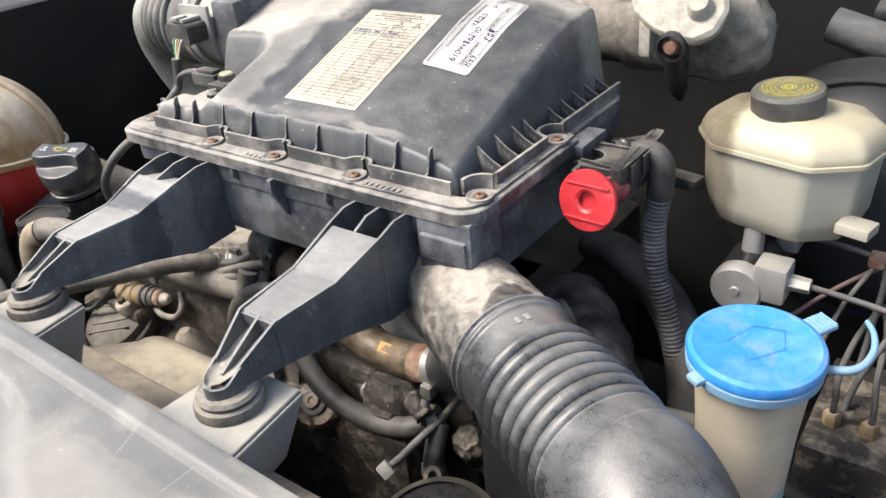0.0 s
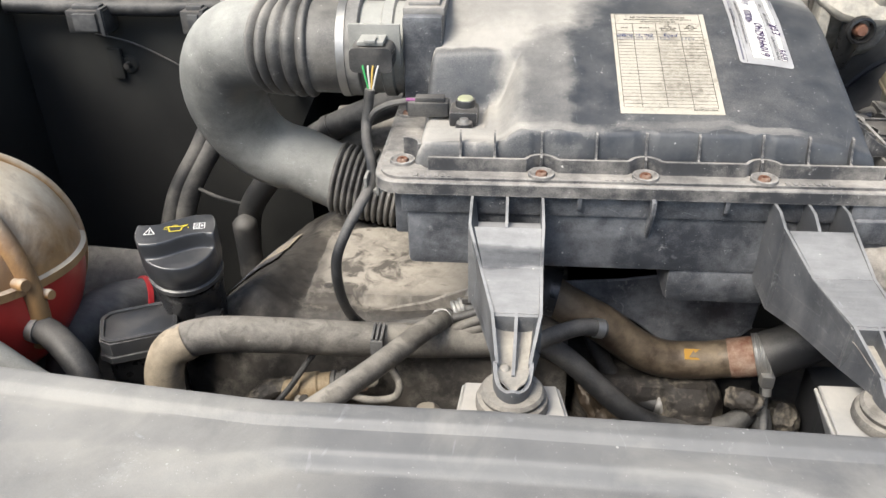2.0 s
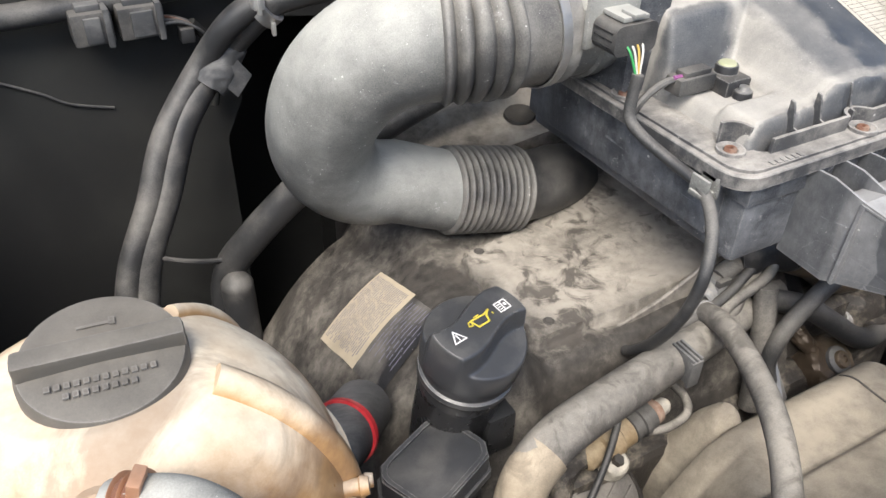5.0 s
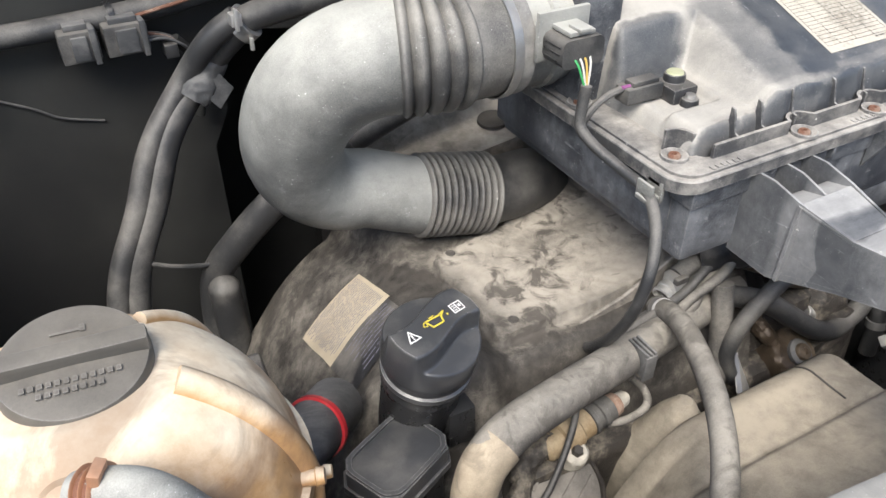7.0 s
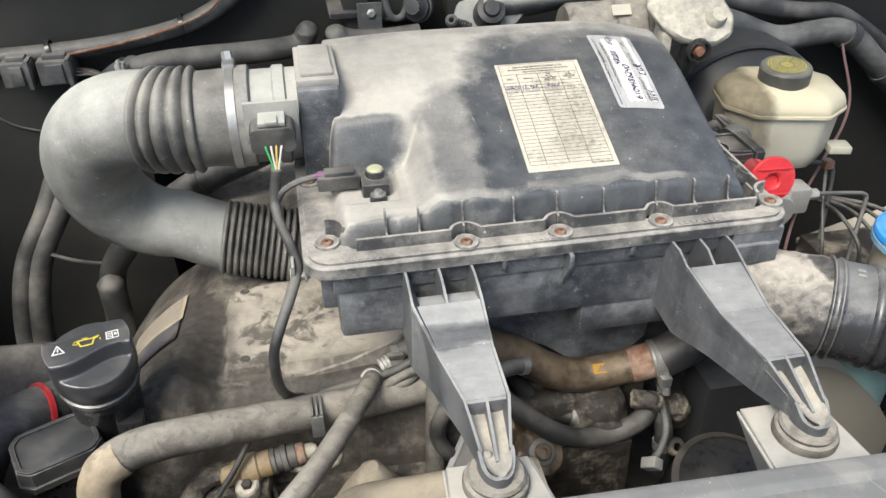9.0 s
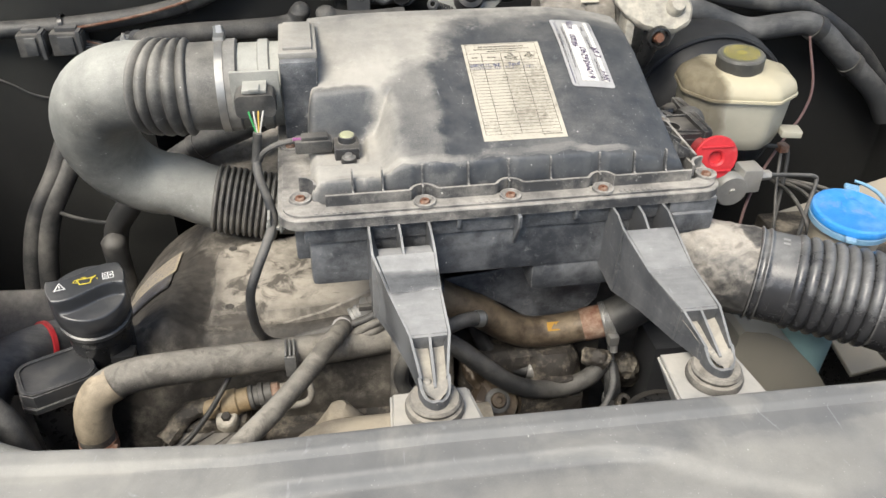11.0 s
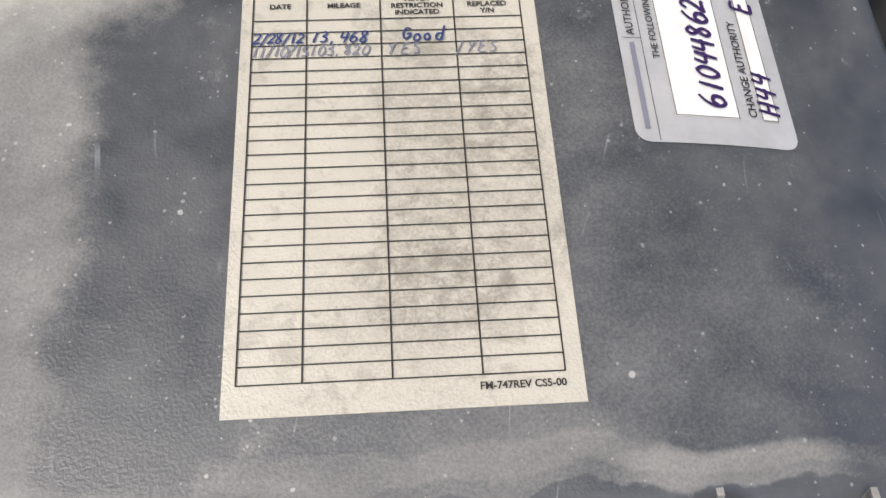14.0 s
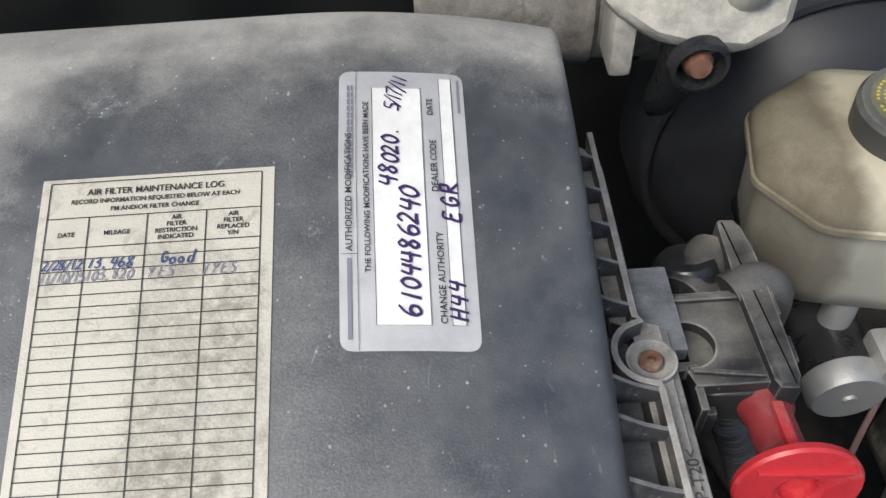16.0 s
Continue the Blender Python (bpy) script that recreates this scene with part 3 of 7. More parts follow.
def panel_z(x, y):
    """The stamped top of the front crossmember: a raised back edge, then a shallow pocket."""
    z = 0.953 - 0.05 * smoothstep(-0.36, -0.60, y) - 0.005 * smoothstep(-0.261, -0.267, y)
    edge = -0.284 - 0.05 * max(0.0, abs(x + 0.10) - 0.15) / 0.12 - 0.02 * smoothstep(0.0, 0.12, x)
    z -= 0.010 * smoothstep(edge + 0.001, edge - 0.009, y) * smoothstep(-0.38, -0.28, x) * smoothstep(0.22, 0.0, x)
    z -= 0.003 * math.exp(-((y + 0.33 - 0.12 * (x - 0.3)) / 0.016) ** 2) * smoothstep(0.18, 0.34, x)
    z += 0.0012 * noise.noise(V(x * 6, y * 6, 1.0))
    return z


panel_bm = grid(span(-0.95, 0.95, 190), [-0.2465, -0.2475] + span(-0.25, -0.37, 60) + span(-0.375, -0.62, 24), lambda x, y: panel_z(x, y) - (0.006 if y > -0.247 else 0.001 if y > -0.248 else 0), 0.03)
for v in panel_bm.verts:
    v.co.y += (0.105 * max(0.0, -0.27 - v.co.x) - 0.03 * max(0.0, v.co.x + 0.12)) * smoothstep(-0.37, -0.25, v.co.y)
structure("front_panel", panel_bm, PANEL,
          "dusty grey painted front crossmember with stamped grooves", "panel")
structure("radiator_beam", block(-0.06, 0.7, -0.245, -0.2, 0.80, 0.865, 0.006), SHROUD, "dust-coated radiator support beam behind the front panel", "beam")
structure("apron", slab([V(0.50, 0.0, 0.67), V(0.91, 0.0, 0.75), V(0.91, 0.30, 0.85), V(0.50, 0.30, 0.73)], 0.01, 0.002), APRON, "beige painted wheel apron", "panel")

structure("battery_shelf", slab([V(-0.9, 0.2, 0.80), V(-0.53, 0.2, 0.777), V(-0.53, 0.09, 0.70), V(-0.9, 0.09, 0.72)], 0.01, 0.003), COVERDARK, "dusty brown sheet-metal shelf beside the engine", "panel")

fix = thing("panel_bolt", (-0.094, -0.366, 0.94), "dusty round-headed bolt in the front panel", "bolt")
part("head", lathe([(0.0, 0.007), (0.0045, 0.0065), (0.0075, 0.004), (0.0082, 0.0), (0.0082, -0.004)], (-0.094, -0.366, panel_z(-0.094, -0.366)), (0, 0, 1), 22), CAST, fix)
part("washer", lathe([(0.008, 0.0018), (0.0125, 0.0016), (0.0132, -0.002)], (-0.094, -0.366, panel_z(-0.094, -0.366)), (0, 0, 1), 26), MOUNT, fix)
catch = thing("hood_catch_ring", (-0.064, -0.360, 0.94), "dusty raised ring of the hood catch in the front panel", "catch")
part("ring", lathe([(0.0125, 0.0), (0.0135, 0.006), (0.0165, 0.0065), (0.0185, 0.004), (0.0195, -0.003)], (-0.064, -0.360, panel_z(-0.064, -0.360)), (0, 0, 1), 36), MOUNT, catch)
part("well", lathe([(0.0, 0.0012), (0.0125, 0.0012), (0.0128, -0.002)], (-0.064, -0.360, panel_z(-0.064, -0.360)), (0, 0, 1), 28), DEEP, catch, "dark hollow of the ring")

# ---- air filter housing ----
housing = thing("air_filter_housing", (0, 0.14, 0.905), "large black plastic air filter housing coated in road dust", "air filter")


def lid_z(x, y):
    ys = (0.008, 0.018, 0.043, 0.183, 0.222, 0.262, 0.30)
    zs = (1.0272, 1.0302, 1.0395, 1.0892, 1.0985, 1.1025, 1.100)
    top = float(np.interp(y, ys, zs)) - 1.2 * max(0.0, x - 0.07) ** 2 - 0.35 * max(0.0, -0.08 - x) ** 2
    shelf = 1.019 + 0.03 * max(0.0, y - 0.03)
    raised = max(smoothstep(-0.132, -0.106, x), smoothstep(0.107, 0.128, y))
    z = shelf + (top - shelf) * raised
    z -= 0.007 * smoothstep(-0.1375, -0.1415, x) * smoothstep(0.0515, 0.057, y) * smoothstep(0.116, 0.111, y) * smoothstep(-0.208, -0.203, x)
    edge = 1.0
    front = min([y - 0.0145] + [math.hypot(x - b, y) - 0.0172 for b in (-0.089, 0.0, 0.099)])
    for d, w in ((front, 0.0068), (0.288 - y, 0.02), (0.199 - x, 0.010), (x + 0.203, 0.012)):
        t = min(1.0, max(0.0, d / w))
        edge *= 1 - (1 - t) ** 2.2
    return 0.992 + (z - 0.992) * edge


def fine_span(a, b, n, w=0.02, m=8):
    return span(a, a + w, m)[:-1] + span(a + w, b - w, n) + span(b - w, b, m)[1:]


part("lid", grid(fine_span(-0.203, 0.199, 170), fine_span(0.0145, 0.288, 100, 0.022, 16), lid_z, 0.003), LID, housing, "domed lid, dusty with a wiped dark patch", 60)

low = merge(block(-0.208, 0.212, -0.002, 0.278, 0.905, 0.986, 0.006), block(0.03, 0.15, 0.0, 0.12, 0.868, 0.912, 0.012), block(0.172, 0.226, -0.012, 0.034, 0.925, 0.986, 0.004), block(0.176, 0.222, -0.016, 0.03, 0.948, 0.97, 0.003),
            block(-0.212, 0.216, -0.006, 0.282, 0.962, 0.985, 0.002),
            block(-0.222, -0.2, 0.02, 0.27, 0.925, 0.975, 0.003))
part("lower_box", low, BOX, housing, "scuffed lower half of the box")
for x, z0, deep in ((-0.055, 0.966, 0.008), (0.007, 0.940, 0.016), (0.07, 0.964, 0.008)):
    part("wall_rib", slab([V(x - 0.002, -0.003, z0), V(x - 0.002, -0.004 - deep, 0.972), V(x - 0.002, -0.004 - deep, 0.985), V(x - 0.002, -0.003, 0.985)], 0.004, 0.0008), BOX, housing)

ring = bmesh.new()


def stepped(x0, x1, y0, y1, r, dx):
    """A rounded outline whose side at x1 steps in by dx behind the side screw."""
    pts = [(x - dx, y) if x > 0 and y > 0.17 else (x, y) for x, y in rounded(x0, x1, y0, y1, r)]
    return pts + [(x1, 0.160), (x1 - dx, 0.164)]


outer = stepped(-0.236, 0.2315, -0.014, 0.291, 0.024, 0.011)
inner = stepped(-0.19, 0.2, 0.022, 0.27, 0.012, 0.0)
channel = stepped(-0.197, 0.2145, 0.0078, 0.281, 0.014, 0.009)
shelf_in = stepped(-0.231, 0.227, -0.0095, 0.287, 0.021, 0.0105)
rows = [[ring.verts.new((x, y, z)) for x, y in pts] for pts, z in ((outer, 0.984), (outer, 0.9945), ([(x * 0.997, y + 0.0008 if y < 0.1 else y - 0.0008) for x, y in outer], 0.9955), (shelf_in, 0.9958), (shelf_in, 0.9985), (channel, 0.9985), (channel, 0.972), (inner, 0.972), (inner, 0.968))]
for a, b in zip(rows, rows[1:] + rows[:1]):
    for i in range(len(a)):
        j = (i + 1) % len(a)
        ring.faces.new((a[i], a[j], b[j], b[i]))
part("flange", ring, RAIL, housing, "dusty rim where the two halves meet", 30)


def rail_path(a, b, bosses):
    """A rail along x at the rim that bends back round each screw."""
    pts = []
    for x in span(a, b, 160):
        y = 0.0062
        for c in bosses:
            d = abs(x - c)
            if d < 0.0145:
                y = max(y, 0.002 + math.sqrt(max(0, 0.0145 ** 2 - d * d)))
        pts.append((x, y))
    return pts


def wall_along(pts, z0, z1, t):
    bm = bmesh.new()
    rows = []
    for i, (x, y) in enumerate(pts):
        x2, y2 = pts[min(i + 1, len(pts) - 1)]
        x1, y1 = pts[max(i - 1, 0)]
        d = math.hypot(x2 - x1, y2 - y1)
        nx, ny = -(y2 - y1) / d * t / 2, (x2 - x1) / d * t / 2
        rows.append([bm.verts.new(c) for c in ((x - nx, y - ny, z0), (x - nx, y - ny, z1), (x + nx, y + ny, z1), (x + nx, y + ny, z0))])
    for a, b in zip(rows, rows[1:]):
        for k in range(4):
            bm.faces.new((a[k], a[(k + 1) % 4], b[(k + 1) % 4], b[k]))
    bm.faces.new(rows[0])
    bm.faces.new(rows[-1][::-1])
    return bm


part("front_rail", wall_along(rail_path(-0.188, 0.198, (-0.089, 0.0, 0.099)), 0.998, 1.0108, 0.0028), RAIL, housing, "", 50)
side = [(0.222, y) for y in span(0.04, 0.282, 90)]
side = [((0.2145 if y > 0.157 else 0.2185) - (math.sqrt(max(0, 0.016 ** 2 - (y - 0.141) ** 2)) if abs(y - 0.141) < 0.016 else 0), y) for _, y in side]
part("side_rail", wall_along(side, 0.998, 1.0088, 0.0028), RAIL, housing, "", 50)
corner = [(0.221 + 0.017 * math.cos(a), 0.015 + 0.017 * math.sin(a)) for a in span(radians(88), radians(185), 16)]
part("corner_rail", wall_along(corner, 0.998, 1.0115, 0.0028), RAIL, housing)
corner = [(-0.212 + 0.015 * math.cos(a), 0.021 + 0.015 * math.sin(a)) for a in span(radians(-5), radians(95), 16)]
part("corner_rail", wall_along(corner, 0.998, 1.0165, 0.0028), RAIL, housing)

gusset = bmesh.new()
prof = [(0.0, 0.0), (0.0135, 0.0), (0.0135, 0.0315), (0.0098, 0.0305), (0.0078, 0.025), (0.0062, 0.0175), (0.004, 0.0115), (0.0, 0.0102)]
for s in (-0.0009, 0.0009):
    gusset.faces.new([gusset.verts.new((s, y, z)) for y, z in prof])
gv = gusset.verts[:]
for i in range(8):
    j = (i + 1) % 8
    gusset.faces.new((gv[i], gv[j], gv[8 + j], gv[8 + i]))
gmesh = bpy.data.meshes.new("gusset")
finish(gmesh, gusset, RAIL, 30)
sg = bmesh.new()
prof = [(0.0, 0.0), (0.024, 0.0), (0.024, 0.0235), (0.011, 0.0135), (0.0, 0.008)]
for s in (-0.0009, 0.0009):
    sg.faces.new([sg.verts.new((s, y, z)) for y, z in prof])
gv = sg.verts[:]
for i in range(5):
    j = (i + 1) % 5
    sg.faces.new((gv[i], gv[j], gv[5 + j], gv[5 + i]))
sidemesh = bpy.data.meshes.new("side_gusset")
finish(sidemesh, sg, RAIL, 30)
for x in (-0.160, -0.130, -0.089, -0.042, 0.001, 0.045, 0.099, 0.136, 0.171):
    piece("gusset", gmesh, housing, pose(x, 0.0115 if x in (-0.089, 0.001, 0.099) else 0.0072, 0.9995))
for y in (0.052, 0.078, 0.104, 0.122, 0.166, 0.190, 0.214, 0.238, 0.262):
    piece("side_gusset", sidemesh, housing, pose(0.2185 if y < 0.157 else 0.2148, y, 1.0, 0, 0, 90))


def screw_mesh():
    return lathe([(0, -0.0012), (0.0016, -0.001), (0.0019, 0.0013), (0.0043, 0.0013), (0.0049, 0.0006), (0.0051, -0.002), (0, -0.002)], (0, 0, 0), seg=18)


seatmesh = bpy.data.meshes.new("screw_seat")
finish(seatmesh, lathe([(0.005, -0.001), (0.0062, 0.0006), (0.0085, 0.0008), (0.0102, 0.0022), (0.0112, 0.002), (0.0116, -0.001)], (0, 0, 0), seg=24), RAIL, 40)
smesh = bpy.data.meshes.new("screw")
finish(smesh, screw_mesh(), RUST, 40)
for x, y in ((-0.213, 0.022), (-0.089, 0.0), (0.0, 0.0), (0.099, 0.0), (0.220, 0.014), (0.2195, 0.141), (-0.222, 0.136)):
    piece("screw_seat", seatmesh, housing, pose(x, y, 0.9992))
    tagged(piece("screw", smesh, housing, pose(x, y, 1.0005)), "rusty screw sunk in the rim")
bumps = []
for x0, n in ((0.115, 7), (-0.2, 6), (-0.035, 5)):
    for i in range(n):
        bumps.append(block(x0 + i * 0.006, x0 + i * 0.006 + 0.0035, -0.0085, -0.0035, 0.9985, 0.9996, 0))
part("moulded_text", moved(letters(">PP-T20<", 0.0072, 0.0001), pose(0.2285, 0.07, 0.9992, 0, 0, 90)), BLACKDUSTY, housing)
tagged(part("embossed_mark", merge(*bumps), RAIL, housing, "raised unreadable moulding marks"), kind="stuff")


def bracket_arm(xs, xb, xt, ys):
    """A hollow mounting arm from the box front down to its rubber foot."""
    (a0, a1), (b0, b1) = xs, xb
    t = 0.0023
    bms, sides = [], []
    for sx, bx, inset in ((a0, b0, t), (a1, b1, -t)):
        tipx = xt + (0.0125 if bx > xt else -0.0125)
        poly = [(sx, 0.0, 0.983), (sx, -0.028, 0.984), (sx, ys, 0.9785), ((sx + bx) / 2, -0.1, 0.966), (bx, -0.162, 0.9675), (tipx, -0.198, 0.951), (tipx, -0.198, 0.934),
                (bx, -0.16, 0.928), ((sx + bx) / 2, -0.1, 0.915), (sx, -0.045, 0.898), (sx, 0.0, 0.9)]
        p = bmesh.new()
        u = [p.verts.new(q) for q in poly]
        w = [p.verts.new((q[0] + inset, q[1], q[2])) for q in poly]
        p.faces.new(u)
        p.faces.new(w[::-1])
        for i in range(len(poly)):
            j = (i + 1) % len(poly)
            p.faces.new((u[i], u[j], w[j], w[i]))
        sides.append(p)
    m0, m1 = (a0 + b0) / 2, (a1 + b1) / 2
    mid, bmid = (a0 + a1) / 2, (b0 + b1) / 2
    bms.append(slab([V(a0, ys, 0.9765), V(m0, -0.1, 0.9655), V(m1, -0.1, 0.9655), V(a1, ys, 0.9765)], 0.003, 0.0005))
    bms.append(slab([V(m0, -0.1, 0.9655), V(b0, -0.16, 0.966), V(b1, -0.16, 0.966), V(m1, -0.1, 0.9655)], 0.003, 0.0005))
    bms.append(slab([V(a0, ys, 0.9755), V(a1, ys, 0.9755), V(a1, ys + 0.002, 0.9), V(a0, ys + 0.002, 0.9)], 0.003, 0.0))
    bms.append(slab([V(b0, -0.16, 0.965), V(b1, -0.16, 0.965), V(b1, -0.158, 0.93), V(b0, -0.158, 0.93)], 0.003, 0.0))
    floor_bm = bmesh.new()
    rows = []
    for k, y in enumerate(span(-0.16, -0.2165, 15)):
        s = (y + 0.16) / -0.038
        half = (xt + 0.0115 - xt) * math.sqrt(max(0.03, 1 - (max(0.0, -0.198 - y) / 0.0195) ** 2))
        e0, e1 = (b0 + 0.002) + (xt - half - b0 - 0.002) * min(1, s), (b1 - 0.002) + (xt + half - b1 + 0.002) * min(1, s)
        z = 0.951 - 0.0065 * smoothstep(0, 1, s) - 0.0025 * smoothstep(-0.198, -0.216, y)
        rows.append([floor_bm.verts.new((e0 + (e1 - e0) * f, y, z + 0.0035 * (2 * f - 1) ** 4)) for f in span(0, 1, 9)])
    for r0, r1 in zip(rows, rows[1:]):
        for i in range(8):
            floor_bm.faces.new((r0[i], r0[i + 1], r1[i + 1], r1[i]))
    bmesh.ops.solidify(floor_bm, geom=floor_bm.faces[:], thickness=0.004)
    floor_bm = merge(floor_bm, lathe([(0.0, 0.0022), (0.003, 0.002), (0.004, 0.0005), (0.004, -0.002)], (xt - 0.006, -0.196, 0.9447), seg=18))
    slot_floor = None
    if ys < -0.05:
        slot_floor = slab([V(a0 + 0.002, ys + 0.001, 0.975), V(a1 - 0.002, ys + 0.001, 0.975), V(a1 - 0.002, ys + 0.020, 0.970), V(a0 + 0.002, ys + 0.020, 0.970)], 0.002, 0.0)
    fin = [(mid, 0.0, 0.984), (mid, -0.03, 0.9835), (mid, ys, 0.9765), (mid, ys, 0.9), (mid, 0.0, 0.9)]
    fins = []
    for pts, off in ((fin, 0.0024), ([(bmid, -0.16, 0.966), (xt, -0.204, 0.9455), (xt, -0.206, 0.936), (bmid, -0.16, 0.935)], 0.0024)):
        p = bmesh.new()
        u = [p.verts.new((q[0] - off / 2, q[1], q[2])) for q in pts]
        w = [p.verts.new((q[0] + off / 2, q[1], q[2])) for q in pts]
        p.faces.new(u)
        p.faces.new(w[::-1])
        for i in range(len(pts)):
            j = (i + 1) % len(pts)
            p.faces.new((u[i], u[j], w[j], w[i]))
        fins.append(p)
    nose = wall_along([(xt + 0.0125 * math.cos(a), -0.198 + 0.020 * math.sin(a)) for a in span(radians(4), radians(-184), 28)], 0.931, 0.944, 0.0028)
    for v in nose.verts:
        if v.co.z > 0.94:
            v.co.z = 0.951 - 0.0095 * smoothstep(-0.196, -0.213, v.co.y) + 0.0022 * max(0.0, 1 - abs(v.co.x - xt) / 0.004) * smoothstep(-0.208, -0.215, v.co.y)
    cup = floor_bm
    return merge(*bms), sides, nose, fins, cup, slot_floor


for xs, xb, xt, ys in (((0.107, 0.164), (0.123, 0.161), 0.146, -0.046), ((-0.149, -0.086), (-0.127, -0.090), -0.110, -0.0545)):
    shell, sides, nose, fins, cup, slot_floor = bracket_arm(xs, xb, xt, ys)
    arm = part("mounting_arm", shell, ARM, housing, "scuffed grey plastic arm with open slots", 30)
    for f in sides:
        part("side_wall", f, ARM, arm, "", 30)
    if slot_floor:
        part("slot_floor", slot_floor, ARM, arm, "", 30)
    part("nose_rim", nose, ARM, arm, "", 30)
    for f in fins:
        part("stiffening_fin", f, ARM, arm, "", 30)
    part("foot_cup", crust(cup, 0.0006, 160, 0), FOOTDUST, arm, "scooped foot filled with tan dust", 50)
    part("rubber_foot", lathe([(0.0, 0.012), (0.0205, 0.012), (0.0225, 0.0095), (0.0215, 0.006), (0.0245, 0.005), (0.0255, 0.002), (0.0255, -0.002), (0.023, -0.004), (0.0, -0.004)], (xt, -0.203, 0.921), seg=32), HOSE, arm, "dusty rubber mount")

# ---- labels on the lid ----
# pen strokes of each hand-drawn sign, in a box 0.6 wide and 1 high
SIGNS = {
    "0": [[(0.34, 0.98), (0.10, 0.72), (0.06, 0.28), (0.26, 0.0), (0.50, 0.24), (0.54, 0.68), (0.30, 1.0)]],
    "1": [[(0.32, 1.0), (0.28, 0.5), (0.25, 0.0)]],
    "2": [[(0.06, 0.78), (0.28, 1.0), (0.50, 0.76), (0.30, 0.38), (0.02, 0.03), (0.30, 0.06), (0.60, 0.04)]],
    "3": [[(0.06, 0.92), (0.36, 1.0), (0.42, 0.72), (0.18, 0.55), (0.48, 0.36), (0.36, 0.02), (0.02, 0.06)]],
    "4": [[(0.14, 1.0), (0.04, 0.52), (0.30, 0.46), (0.60, 0.50)], [(0.52, 0.96), (0.44, 0.4), (0.38, -0.1)]],
    "5": [[(0.48, 0.98), (0.12, 0.92), (0.10, 0.58), (0.42, 0.5), (0.46, 0.16), (0.06, 0.02)]],
    "6": [[(0.46, 1.02), (0.16, 0.72), (0.05, 0.30), (0.22, 0.0), (0.48, 0.12), (0.48, 0.40), (0.24, 0.48), (0.08, 0.28)]],
    "7": [[(0.04, 0.92), (0.28, 0.94), (0.54, 0.96), (0.30, 0.45), (0.20, -0.04)]],
    "8": [[(0.48, 0.84), (0.26, 1.0), (0.10, 0.78), (0.28, 0.52), (0.46, 0.26), (0.28, 0.0), (0.08, 0.18), (0.26, 0.50), (0.50, 0.86)]],
    "/": [[(0.50, 1.15), (0.28, 0.5), (0.08, -0.15)]],
    ",": [[(0.22, 0.08), (0.12, -0.2)]],
    ".": [[(0.18, 0.04), (0.28, 0.08)]],
    "H": [[(0.10, 1.0), (0.06, 0.5), (0.04, 0.0)], [(0.52, 1.0), (0.50, 0.5), (0.46, -0.04)], [(0.02, 0.5), (0.56, 0.54)]],
    "E": [[(0.52, 0.94), (0.14, 0.98), (0.08, 0.58), (0.36, 0.54), (0.08, 0.50), (0.06, 0.06), (0.52, 0.04)]],
    "G": [[(0.52, 0.82), (0.28, 1.0), (0.06, 0.55), (0.22, 0.05), (0.50, 0.18), (0.52, 0.46), (0.28, 0.44)]],
    "R": [[(0.08, 0.0), (0.10, 0.5), (0.12, 0.98)], [(0.06, 0.96), (0.46, 0.98), (0.44, 0.56), (0.12, 0.52), (0.36, 0.24), (0.66, -0.04)]],
    "Y": [[(0.04, 1.0), (0.28, 0.52)], [(0.56, 1.04), (0.28, 0.5), (0.12, -0.06)]],
    "S": [[(0.50, 0.90), (0.22, 0.98), (0.12, 0.70), (0.42, 0.42), (0.38, 0.06), (0.04, 0.06)]],
    "g": [[(0.50, 0.92), (0.20, 1.0), (0.06, 0.55), (0.24, 0.16), (0.50, 0.34), (0.50, 0.56), (0.30, 0.50)]],
    "o": [[(0.30, 0.55), (0.10, 0.40), (0.12, 0.08), (0.34, 0.0), (0.48, 0.24), (0.30, 0.56)]],
    "d": [[(0.44, 0.48), (0.16, 0.48), (0.10, 0.12), (0.36, 0.02), (0.46, 0.30)], [(0.50, 1.05), (0.46, 0.5), (0.48, 0.0)]],
}
pen_rnd = random.Random(12)


def pen_sign(sign, width):
    """The strokes of one sign as flat ribbons whose width swells a little."""
    bm = bmesh.new()
    for k, stroke in enumerate(SIGNS[sign]):
        pts = spline([V(x, y, 0) for x, y in stroke], 6)
        rows = []
        for i, p in enumerate(pts):
            d = (pts[min(i + 1, len(pts) - 1)] - pts[max(i - 1, 0)]).normalized()
            w = width * (0.42 + 0.16 * math.sin(2.2 * i / len(pts) + k))
            side = V(-d.y, d.x, 0) * w
            lift = V(0, 0, 0.00012 * i / len(pts) + 0.0001 * k)
            rows.append((bm.verts.new(p - side + lift), bm.verts.new(p + side + lift)))
        for (a, b), (c, d) in zip(rows, rows[1:]):
            bm.faces.new((a, b, d, c))
    return bm


def handwrite(body, x, y, height, advance, width, mat, parent, place, turn=0.0):
    """Writes body by hand along x; place lays each sign on its label."""
    for i, sign in enumerate(body):
        if sign == " ":
            continue
        h = height * pen_rnd.uniform(0.92, 1.08)
        c, q = math.cos(radians(turn)), math.sin(radians(turn))
        at = pose(x + c * advance * i, y + q * advance * i + height * pen_rnd.uniform(-0.05, 0.05), 0, 0, 0, turn + pen_rnd.uniform(-5, 5))
        shear = Matrix(((h * 1.0, h * 0.16, 0, 0), (0, h, 0, 0), (0, 0, 1, 0), (0, 0, 0, 1)))
        part("pen_digit" if sign.isdigit() else "pen_letter", place(moved(pen_sign(sign, width / h), at @ shear)), mat, parent)



